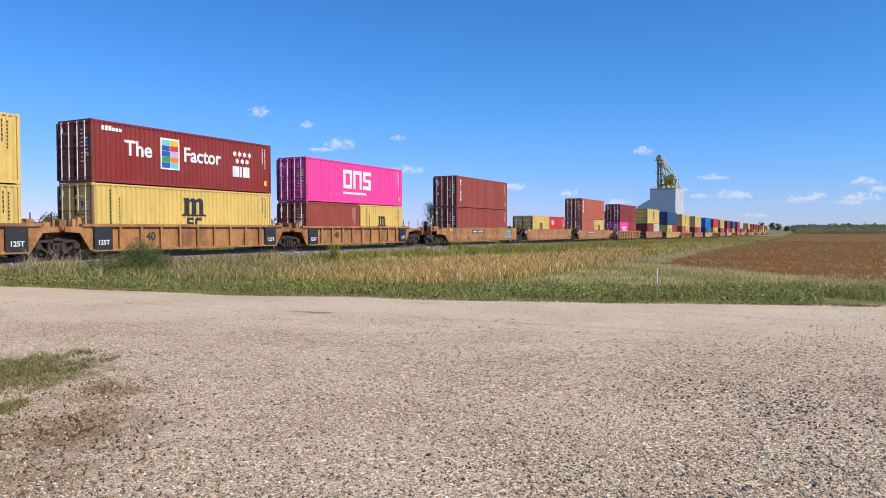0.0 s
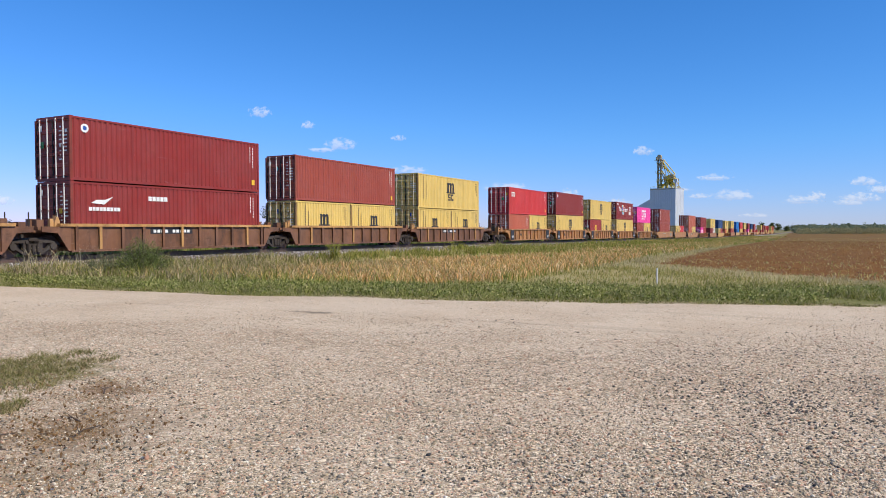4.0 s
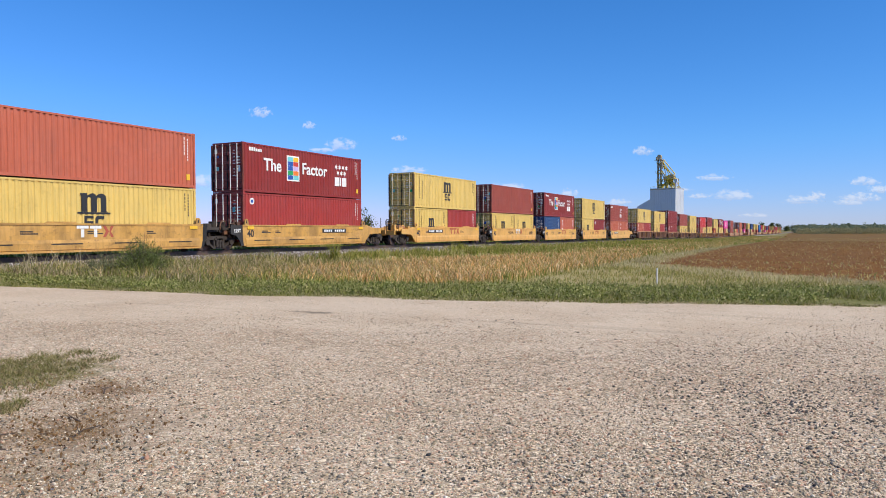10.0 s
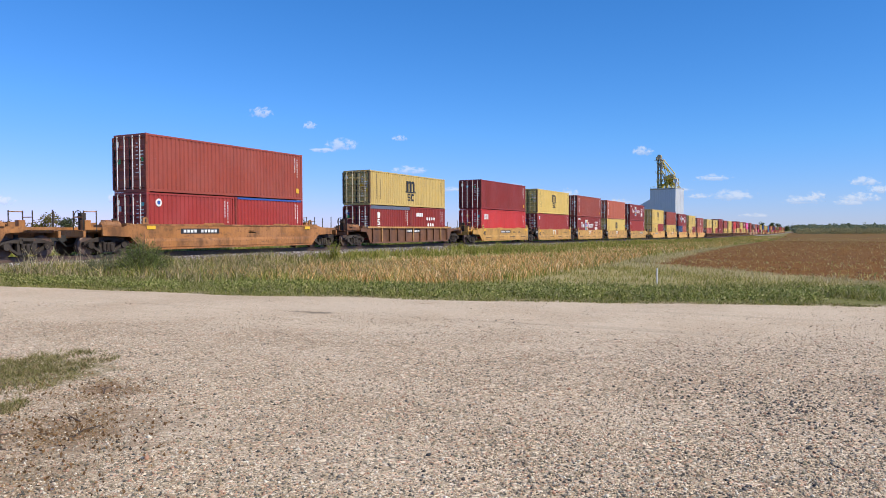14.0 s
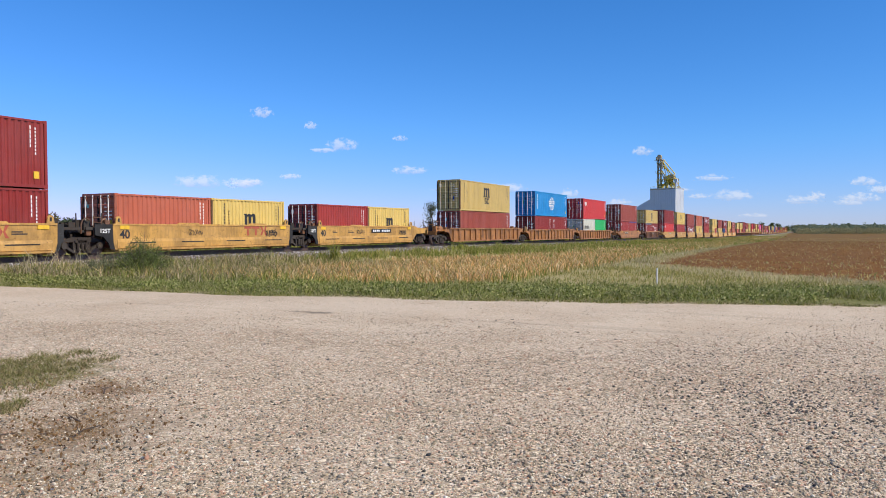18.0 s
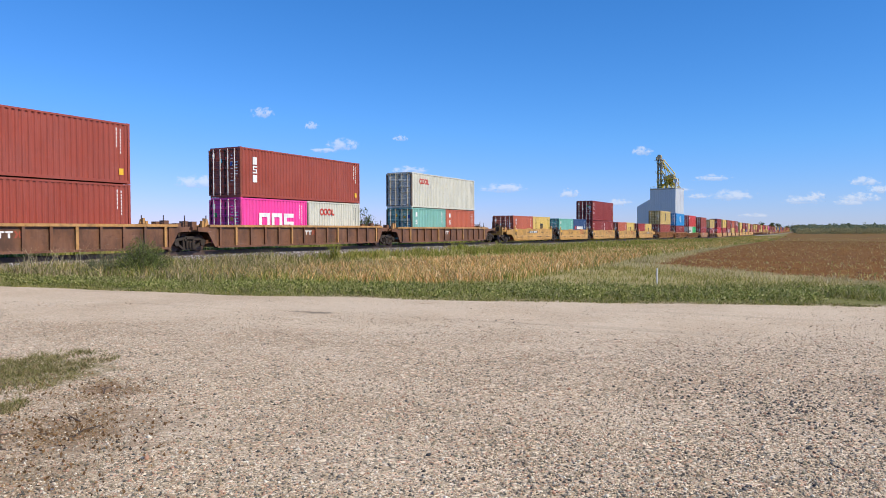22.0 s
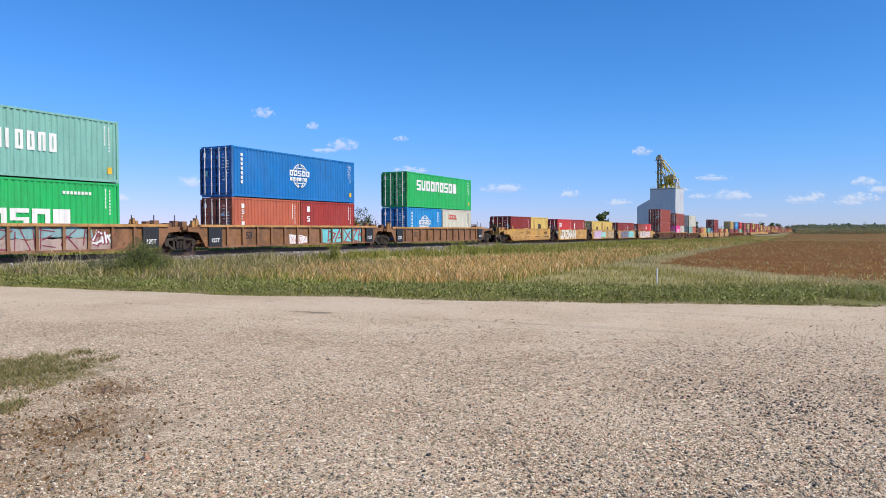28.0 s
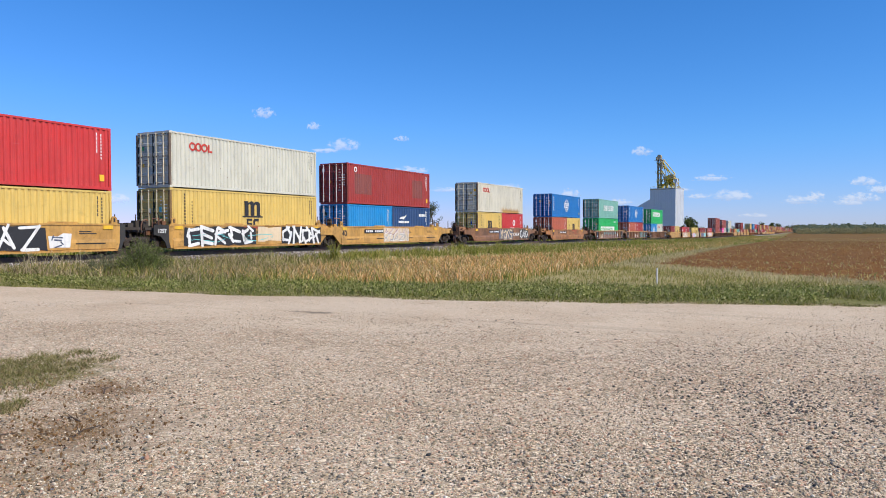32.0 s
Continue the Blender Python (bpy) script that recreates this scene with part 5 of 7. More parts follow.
def ground_material():
    m, nt, b = blank("ground")
    pos = nt.nodes.new("ShaderNodeTexCoord").outputs["Object"]
    xyz = node(nt, "ShaderNodeSeparateXYZ", [(0, pos)]).outputs
    x, y = xyz[0], xyz[1]
    wob = m2(nt, "SUBTRACT", spot(nt, pos, 0.8, 4.0), 0.5)
    back = m2(nt, "SUBTRACT", 22.0, m2(nt, "MINIMUM", y, 22.0))
    edge = m2(nt, "ADD", m2(nt, "MULTIPLY", m2(nt, "MULTIPLY", back, back), 0.0078), 13.2)
    off = m2(nt, "ADD", m2(nt, "SUBTRACT", x, edge), m2(nt, "MULTIPLY", wob, 0.35))
    grass_m = mask(nt, off, -0.15, 0.35)
    fe = m2(nt, "ADD", m2(nt, "MULTIPLY", m2(nt, "ADD", y, 1.9), 1.15), 24.4)
    f1 = mask(nt, m2(nt, "ADD", m2(nt, "SUBTRACT", x, fe), m2(nt, "MULTIPLY", wob, 5.0)), -1.0, 1.5)
    f2 = mask(nt, m2(nt, "ADD", m2(nt, "SUBTRACT", m2(nt, "ADD", m2(nt, "MULTIPLY", x, 0.02), 6.2), y), m2(nt, "MULTIPLY", wob, 2.0)), -0.4, 0.6)
    field_m = m2(nt, "MULTIPLY", f1, f2)
    # gravel: stones over packed dust, the travelled way smoother
    fine, dist = stones_colour(nt, pos, 80.0)
    coarse, dist2 = stones_colour(nt, pos, 36.0)
    stones = mix(nt, mask(nt, spot(nt, pos, 1.7, 3.0), 0.46, 0.6), fine, coarse)
    dust = mix(nt, spot(nt, pos, 0.55, 5.0), (0.66, 0.54, 0.40), (0.56, 0.44, 0.315))
    way = mask(nt, m2(nt, "ADD", off, m2(nt, "MULTIPLY", spot(nt, pos, 0.35, 3.0), 3.0)), -5.2, -2.6)
    share = node(nt, "ShaderNodeMapRange", [(0, way), (3, 0.95), (4, 0.42)]).outputs[0]
    # ground that wheels have packed shows fewer stones
    packed = mask(nt, spot(nt, node(nt, "ShaderNodeVectorMath", [(0, pos), (1, (0.55, 0.30, 1.0))], operation="MULTIPLY").outputs[0], 1.0, 5.0), 0.46, 0.64)
    share = m2(nt, "MULTIPLY", share, m2(nt, "SUBTRACT", 1.0, m2(nt, "MULTIPLY", packed, 0.45)))
    gravel = mix(nt, share, dust, stones)
    gravel = mix(nt, mask(nt, spot(nt, pos, 0.42, 5.0), 0.42, 0.66), gravel, (0.90, 0.875, 0.85), "MULTIPLY")
    # handfuls of darker and of paler stones
    loose = m2(nt, "SUBTRACT", 1.0, way)
    gravel = mix(nt, m2(nt, "MULTIPLY", mask(nt, spot(nt, pos, 21.0, 3.0, 0.7), 0.53, 0.62), m2(nt, "MULTIPLY", loose, 0.55)), gravel, (0.23, 0.185, 0.14))
    shifted = node(nt, "ShaderNodeVectorMath", [(0, pos), (1, (3.7, 9.1, 1.3))], operation="ADD").outputs[0]
    gravel = mix(nt, m2(nt, "MULTIPLY", mask(nt, spot(nt, shifted, 24.0, 3.0, 0.7), 0.55, 0.64), m2(nt, "MULTIPLY", loose, 0.6)), gravel, (0.84, 0.71, 0.55))
    # tracks of tyres on the road
    lines = m2(nt, "MULTIPLY", mask(nt, spot(nt, node(nt, "ShaderNodeVectorMath", [(0, pos), (1, (1.6, 0.07, 1.0))], operation="MULTIPLY").outputs[0], 1.0, 3.0), 0.55, 0.72), m2(nt, "MULTIPLY", way, 0.45))
    gravel = mix(nt, lines, gravel, (0.33, 0.265, 0.19))
    # worn patches with soil and dead leaves
    def patch(cx, cy, rx, ry, soft):
        dx = m2(nt, "DIVIDE", m2(nt, "SUBTRACT", x, cx), rx)
        dy = m2(nt, "DIVIDE", m2(nt, "SUBTRACT", y, cy), ry)
        d = m2(nt, "SQRT", m2(nt, "ADD", m2(nt, "MULTIPLY", dx, dx), m2(nt, "MULTIPLY", dy, dy)))
        return m2(nt, "SUBTRACT", 1.0, mask(nt, m2(nt, "ADD", d, m2(nt, "MULTIPLY", m2(nt, "SUBTRACT", spot(nt, pos, 2.4, 7.0, 0.68), 0.5), 3.2)), 0.75 - soft, 0.85 + soft))
    gravel = mix(nt, m2(nt, "MULTIPLY", patch(3.75, 5.25, 0.75, 0.85, 0.45), 0.68), gravel, (0.20, 0.125, 0.065))
    gravel = mix(nt, m2(nt, "MULTIPLY", patch(5.1, 7.95, 0.95, 1.1, 0.3), 0.9), gravel, (0.20, 0.165, 0.07))
    gravel = mix(nt, m2(nt, "MULTIPLY", patch(4.9, 6.3, 0.25, 0.5, 0.35), 0.8), gravel, (0.20, 0.115, 0.06))
    gravel = mix(nt, m2(nt, "MULTIPLY", patch(11.4, 8.75, 0.16, 0.75, 0.25), 0.85), gravel, (0.17, 0.14, 0.10))
    gravel = mix(nt, m2(nt, "MULTIPLY", patch(2.75, 4.45, 0.55, 0.6, 0.45), 0.5), gravel, (0.18, 0.12, 0.065))
    # thatch and turf
    turf = mix(nt, spot(nt, pos, 0.35, 5.0), (0.36, 0.27, 0.12), (0.24, 0.24, 0.08))
    turf = mix(nt, mask(nt, spot(nt, pos, 9.0, 4.0), 0.45, 0.7), turf, (0.46, 0.35, 0.19))
    near = m2(nt, "SUBTRACT", 1.0, mask(nt, off, 2.0, 5.0))
    turf = mix(nt, m2(nt, "MULTIPLY", near, 0.85), turf, (0.15, 0.15, 0.045))
    turf = mix(nt, mask(nt, x, 36.0, 70.0), turf, mix(nt, spot(nt, pos, 0.09, 5.0), (0.155, 0.150, 0.045), (0.25, 0.195, 0.085)))
    # worked soil with a green haze of weeds far off
    soil = mix(nt, spot(nt, pos, 0.05, 5.0), (0.165, 0.062, 0.008), (0.225, 0.096, 0.015))
    soil = mix(nt, mask(nt, spot(nt, pos, 3.5, 6.0, 0.75), 0.48, 0.62), soil, (0.066, 0.028, 0.009))
    soil = mix(nt, m2(nt, "MULTIPLY", mask(nt, spot(nt, pos, 2.3, 6.0, 0.8), 0.56, 0.62), 0.8), soil, (0.42, 0.33, 0.11))
    soil = mix(nt, m2(nt, "MULTIPLY", mask(nt, x, 60.0, 220.0), mask(nt, spot(nt, pos, 0.02, 4.0), 0.30, 0.55)), soil, (0.170, 0.098, 0.024))
    col = mix(nt, grass_m, gravel, turf)
    col = mix(nt, field_m, col, soil)
    nt.links.new(col, b.inputs["Base Color"])
    b.inputs["Roughness"].default_value = 0.92
    b.inputs["Specular IOR Level"].default_value = 0.2
    clod = m2(nt, "MULTIPLY", spot(nt, pos, 5.0, 5.0, 0.65), m2(nt, "ADD", m2(nt, "MULTIPLY", field_m, 3.0), 0.6))
    rel = m2(nt, "SUBTRACT", clod, m2(nt, "MULTIPLY", dist2, 0.6))
    bump(nt, b, rel, 0.5, 0.026)
    return m


def grid_lines(lo, hi, near_lo, near_hi, step, grow):
    out = list(np.arange(near_lo, near_hi, step))
    s, v = step, near_hi
    while v < hi:
        out.append(v)
        s *= grow
        v += s
    out.append(hi)
    s, v = step, near_lo - step
    left = []
    while v > lo:
        left.append(v)
        s *= grow
        v -= s
    left.append(lo)
    return np.array(left[::-1] + out)


gx = grid_lines(-900, 4800, -2.0, 60.0, 0.4, 1.12)
gy = grid_lines(-3500, 3500, -10.0, 27.0, 0.4, 1.14)
GX, GY = np.meshgrid(gx, gy, indexing="ij")
GZ = ground_height(GX, GY)
nx, ny = GX.shape
idx = np.arange(nx * ny).reshape(nx, ny)
quads = np.stack([idx[:-1, :-1], idx[1:, :-1], idx[1:, 1:], idx[:-1, 1:]], -1).reshape(-1, 4)
ground_mat = ground_material()
ground = tagged(new("ground", many("ground", np.stack([GX, GY, GZ], -1).reshape(-1, 3), quads, ground_mat, True)),
                "gravel pull-off and road, rough grass and brown ploughed field", "ground", kind="structure")


# ---- the line ----
def ballast_material():
    m, nt, b = blank("ballast")
    pos = nt.nodes.new("ShaderNodeTexCoord").outputs["Object"]
    vor = node(nt, "ShaderNodeTexVoronoi", [("Vector", pos), ("Scale", 17.0)])
    g = node(nt, "ShaderNodeSeparateColor", [(0, vor.outputs["Color"])]).outputs[0]
    col = mix(nt, g, (0.15, 0.13, 0.12), (0.40, 0.37, 0.34))
    col = mix(nt, mask(nt, spot(nt, pos, 0.6, 4.0), 0.5, 0.75), col, (0.17, 0.12, 0.085))
    across = m2(nt, "ABSOLUTE", m2(nt, "SUBTRACT", node(nt, "ShaderNodeSeparateXYZ", [(0, pos)]).outputs[1], TRACK_Y))
    col = mix(nt, m2(nt, "SUBTRACT", 1.0, mask(nt, m2(nt, "ADD", across, spot(nt, pos, 1.3, 4.0)), 2.6, 3.7)), col, (0.085, 0.052, 0.036))
    nt.links.new(col, b.inputs["Base Color"])
    b.inputs["Roughness"].default_value = 0.9
    bump(nt, b, vor.outputs["Distance"], 1.0, -0.05)
    return m


ballast_mat = ballast_material()
BED = [(-5.0, -0.05), (-3.4, 0.12), (-1.9, 0.31), (1.9, 0.31), (3.4, 0.12), (5.0, -0.05)]
bed = Shape()
stations = grid_lines(-300, 4500, 0.0, 210.0, 5.0, 1.15)
for x in stations:
    bed.v += [(float(x), TRACK_Y - float(bend(x)) + y, z - float(fall(x))) for y, z in BED]
k = len(BED)
bed.f += [(i * k + j, (i + 1) * k + j, (i + 1) * k + j + 1, i * k + j + 1) for i in range(len(stations) - 1) for j in range(k - 1)]
tagged(new("ballast_bed", bed.mesh("ballast_bed", ballast_mat)), "grey crushed stone bank under the rails", "ballast", kind="structure")

line = tagged(new("railway_track"), "straight single railway track on wooden ties", "track", kind="structure")
for y in (-0.755, 0.755):
    rail = Shape()
    for w, z0, z1 in ((0.075, RAIL_Z - 0.18, RAIL_Z - 0.16), (0.012, RAIL_Z - 0.16, RAIL_Z - 0.04), (0.037, RAIL_Z - 0.04, RAIL_Z - 0.002)):
        n = len(rail.v)
        for x in stations:
            cy, dz = TRACK_Y + y - float(bend(x)), float(fall(x))
            rail.v += [(float(x), cy - w, z0 - dz), (float(x), cy + w, z0 - dz), (float(x), cy + w, z1 - dz), (float(x), cy - w, z1 - dz)]
        rail.f += [(n + 4 * i + j, n + 4 * i + (j + 1) % 4, n + 4 * i + 4 + (j + 1) % 4, n + 4 * i + 4 + j) for i in range(len(stations) - 1) for j in range(4)]
    part("rail", rail.mesh("rail", rail_steel), line, "worn steel rail")
tie_mat = paint("tie_wood", (0.10, 0.075, 0.055), 0.2, 0.85)
tie = Shape().box(-0.11, -1.3, RAIL_Z - 0.36, 0.11, 1.3, RAIL_Z - 0.183).mesh("tie", tie_mat)
for i in range(230):
    part("tie", tie, line, "", pose(8.0 + 0.56 * i, TRACK_Y - float(bend(8.0 + 0.56 * i)), -float(fall(8.0 + 0.56 * i))))


# ---- loose stones ----
def leafy(name, tones, rough=0.75, through=0.35, scale=1.2):
    """Leaf and stalk: tones by island, some light shining through."""
    m, nt, b = blank(name)
    r = nt.nodes.new("ShaderNodeNewGeometry").outputs["Random Per Island"]
    cr = node(nt, "ShaderNodeValToRGB", [(0, r)])
    els = cr.color_ramp.elements
    while len(els) < len(tones):
        els.new(0.5)
    for i, c in enumerate(tones):
        els[i].position, els[i].color = i / (len(tones) - 1), rgb(c)
    pos = nt.nodes.new("ShaderNodeTexCoord").outputs["Object"]
    col = mix(nt, mask(nt, spot(nt, pos, scale, 3.0), 0.35, 0.7), cr.outputs[0], (0.82, 0.82, 0.82), "MULTIPLY")
    nt.links.new(col, b.inputs["Base Color"])
    b.inputs["Roughness"].default_value = rough
    b.inputs["Specular IOR Level"].default_value = 0.25
    if through > 0:
        tr = node(nt, "ShaderNodeBsdfTranslucent", [(0, col)])
        mx = node(nt, "ShaderNodeMixShader", [(0, through), (1, b.outputs[0]), (2, tr.outputs[0])])
        nt.links.new(mx.outputs[0], nt.nodes["Material Output"].inputs[0])
    return m


def stone_field(name, places, sizes, mat, rg, flat=0.6):
    """Angular little stones, one jittered octahedron each."""
    n = len(places)
    base = np.array([(1, 0, 0), (0, 1, 0), (-1, 0, 0), (0, -1, 0), (0, 0, 1), (0, 0, -1)], float)
    tri = np.array([(0, 1, 4), (1, 2, 4), (2, 3, 4), (3, 0, 4), (1, 0, 5), (2, 1, 5), (3, 2, 5), (0, 3, 5)])
    v = base[None] * rg.uniform(0.6, 1.25, (n, 6, 1)) + rg.normal(0, 0.16, (n, 6, 3))
    v[:, :, 2] *= flat
    ang = rg.uniform(0, math.tau, n)
    c, s = np.cos(ang)[:, None], np.sin(ang)[:, None]
    vx, vy = v[:, :, 0] * c - v[:, :, 1] * s, v[:, :, 0] * s + v[:, :, 1] * c
    v = np.stack([vx, vy, v[:, :, 2]], -1) * sizes[:, None, None]
    v += places[:, None, :]
    v[:, :, 2] += 0.25 * sizes[:, None]
    f = tri[None] + 6 * np.arange(n)[:, None, None]
    return new(name, many(name, v.reshape(-1, 3), f.reshape(-1, 3), mat))


def in_view(rg, n, d0, d1, power=1.0):
    """Places on the ground ahead of the eye, between two depths; denser towards the eye as power rises."""
    u = rg.uniform(0, 1, n) ** power
    d = d0 + (d1 - d0) * u
    s = rg.uniform(-0.66, 0.66, n) * d
    fx, fy = math.sin(YAW), math.cos(YAW)
    x, y = d * fx + s * fy, d * fy - s * fx
    return x, y


def clump(x, y, f, seed):
    """0 to 1, patchy."""
    return np.array([0.5 + 0.9 * noise.noise(Vector((a * f, b * f, seed))) for a, b in zip(x, y)])


rg = np.random.default_rng(4)
pebble_mat = leafy("pebbles", ((0.075, 0.068, 0.058), (0.22, 0.195, 0.15), (0.40, 0.30, 0.19), (0.22, 0.22, 0.155), (0.48, 0.255, 0.165), (0.46, 0.355, 0.235), (0.55, 0.44, 0.31), (0.30, 0.21, 0.135), (0.66, 0.56, 0.43), (0.88, 0.80, 0.66)), 0.8, 0.0)
dark_mat = leafy("dark_stones", ((0.045, 0.045, 0.045), (0.085, 0.082, 0.078), (0.14, 0.13, 0.12), (0.23, 0.205, 0.18)), 0.75, 0.0)
x, y = in_view(rg, 160000, 3.6, 16.5, 1.45)
bare = np.maximum(np.exp(-((x - 3.7) / 0.75) ** 2 - ((y - 5.3) / 0.85) ** 2), np.exp(-((x - 5.1) / 0.9) ** 2 - ((y - 7.95) / 1.1) ** 2))
keep = (x < road_edge(y) - 0.3) & (clump(x * 0.6, y * 0.35, 1.0, 14.0) > rg.uniform(-0.1, 0.55, len(x))) & (rg.uniform(0, 1, len(x)) < (1 - 0.86 * smooth01(x - road_edge(y) + 1.2 * np.sin(0.7 * y), -6.5, -2.5)) * (1 - 0.75 * bare * np.clip(clump(x, y, 2.2, 3.0) * 1.6, 0, 1.3)))
x, y = x[keep], y[keep]
size = rg.gamma(2.0, 0.0022, len(x)) + 0.0020
gravel_stones = stone_field("gravel", np.stack([x, y, ground_height(x, y)], -1), size, pebble_mat, rg, 0.75)
tagged(gravel_stones, "loose pale and pinkish gravel scattered over the pull-off", "gravel", kind="stuff")
x, y = in_view(rg, 26000, 3.8, 9.5, 1.1)
keep = (x < road_edge(y) - 3.2) & (clump(x, y, 0.8, 61.0) * clump(x, y, 2.9, 62.0) > rg.uniform(0.0, 0.5, len(x)))
x, y = x[keep], y[keep]
size = np.minimum(rg.gamma(2.2, 0.0026, len(x)) + 0.004, 0.015)
tagged(stone_field("coarse_gravel", np.stack([x, y, ground_height(x, y)], -1), size, leafy("coarse_pebbles", ((0.055, 0.05, 0.045), (0.16, 0.14, 0.11), (0.34, 0.28, 0.20), (0.66, 0.56, 0.42), (0.50, 0.31, 0.22), (0.56, 0.47, 0.35), (0.12, 0.11, 0.095), (0.78, 0.70, 0.57)), 0.8, 0.0), rg, 0.75),
       "coarser pale and dark pebbles lying in the gravel", "gravel", kind="stuff")
x, y = in_view(rg, 5200, 3.6, 10.0, 1.9)
lump = np.array([noise.noise(Vector((a * 0.7, b * 0.7, 3.0))) for a, b in zip(x, y)])
# a low ridge of darker stones on the camera's right hand
right = (x * math.cos(YAW) - y * math.sin(YAW)) / np.maximum(1, x * math.sin(YAW) + y * math.cos(YAW))
keep = (x < road_edge(y) - 3) & (rg.uniform(0, 1, len(x)) < 0.05 + 0.42 * np.clip(lump, -0.2, 0.6) + 0.85 * smooth01(right, 0.22, 0.5) * np.clip(clump(x, y, 1.3, 71.0) * 1.6 - 0.25, 0, 1) + 0.3 * smooth01(-np.hypot(x, y), -6.0, -4.2))
x, y = x[keep], y[keep]
size = rg.gamma(2.0, 0.0032, len(x)) + 0.0032
tagged(stone_field("dark_gravel", np.stack([x, y, ground_height(x, y)], -1), size, dark_mat, rg, 0.7), "dark grey coarse stones strewn over the gravel", "gravel", kind="stuff")
# a windrow of dark stones left by the grader
f = rg.uniform(0, 1, 1000)
v = 7.2 - 1.6 * f + rg.normal(0, 0.34, len(f))
u = 2.95 + 0.55 * f + rg.normal(0, 0.42, len(f))
x, y = v * math.sin(YAW) + u * math.cos(YAW), v * math.cos(YAW) - u * math.sin(YAW)
keep = clump(x, y, 2.4, 81.0) > rg.uniform(0.1, 0.75, len(x))
x, y = x[keep], y[keep]
tagged(stone_field("windrow_stones", np.stack([x, y, ground_height(x, y)], -1), np.minimum(rg.gamma(2.2, 0.0032, len(x)) + 0.004, 0.019), dark_mat, rg, 0.75), "windrow of dark coarse stones on the gravel", "gravel", kind="stuff")
bx = rg.uniform(16, 75, 26000)
by = TRACK_Y - 4.8 + 2.9 * rg.uniform(0, 1, 26000) ** 1.2
bz = np.interp(by - TRACK_Y, [b[0] for b in BED], [b[1] for b in BED]) - fall(bx)
by = by - bend(bx)
tagged(stone_field("ballast_stones", np.stack([bx, by, bz], -1), rg.uniform(0.03, 0.065, len(bx)),
                   leafy("ballast_stone", ((0.08, 0.055, 0.045), (0.17, 0.135, 0.115), (0.32, 0.285, 0.26), (0.52, 0.49, 0.46)), 0.85, 0.0), rg, 0.8),
       "angular grey crushed stones on the track bank", "ballast", kind="stuff")


# ---- grasses ----
def blades(name, x, y, z, height, width, lean, mat, rg, head=False):
    """Bent blades of three triangles each."""
    n = len(x)
    a = rg.uniform(0, math.tau, n)
    b = rg.uniform(0, math.tau, n)
    side = np.stack([np.cos(a), np.sin(a), np.zeros(n)], -1) * (width / 2)[:, None]
    bend = np.stack([np.cos(b), np.sin(b), np.zeros(n)], -1) * (lean * height)[:, None]
    root = np.stack([x, y, z - 0.03], -1)
    up = np.zeros((n, 3))
    up[:, 2] = height
    mid = root + 0.55 * up + 0.3 * bend
    tip = root + up + bend
    wide = 1.5 if head else 0.75
    v = np.stack([root - side, root + side, mid - wide * side, mid + wide * side, tip], 1)
    f = np.array([(0, 1, 3), (0, 3, 2), (2, 3, 4)])[None] + 5 * np.arange(n)[:, None, None]
    return new(name, many(name, v.reshape(-1, 3), f.reshape(-1, 3), mat))


def leaf_cloud(centres, radii, per, size, rg):
    """Small folded leaves scattered through balls."""
    n = len(centres) * per
    c = np.repeat(np.asarray(centres), per, 0)
    r = np.repeat(np.asarray(radii), per)
    d = rg.normal(0, 1, (n, 3))
    d /= np.linalg.norm(d, axis=1)[:, None]
    p = c + d * (r * rg.uniform(0.25, 1.0, n) ** 0.5)[:, None]
    a = rg.normal(0, 1, (n, 3))
    a /= np.linalg.norm(a, axis=1)[:, None]
    b = np.cross(a, rg.normal(0, 1, (n, 3)))
    b /= np.linalg.norm(b, axis=1)[:, None] + 1e-9
    s = size * rg.uniform(0.6, 1.3, n)[:, None]
    v = np.stack([p - a * s, p + b * s * 0.55, p + a * s, p - b * s * 0.55], 1)
    return v.reshape(-1, 3), (np.array([0, 1, 2, 3])[None] + 4 * np.arange(n)[:, None])


GREEN = ((0.09, 0.10, 0.022), (0.22, 0.24, 0.050), (0.33, 0.34, 0.090), (0.40, 0.37, 0.15), (0.56, 0.48, 0.27))
verge_mat = leafy("verge_grass", GREEN)
straw_mat = leafy("straw_grass", ((0.22, 0.25, 0.05), (0.34, 0.30, 0.08), (0.68, 0.36, 0.125), (0.84, 0.47, 0.175), (0.90, 0.59, 0.28), (0.90, 0.70, 0.40), (0.32, 0.19, 0.07)))
weed_mat = leafy("weed_grass", ((0.14, 0.18, 0.025), (0.24, 0.27, 0.045), (0.37, 0.35, 0.085), (0.54, 0.42, 0.17)))
pale_mat = leafy("pale_grass", ((0.58, 0.44, 0.23), (0.68, 0.55, 0.32), (0.36, 0.33, 0.13), (0.76, 0.64, 0.42)))

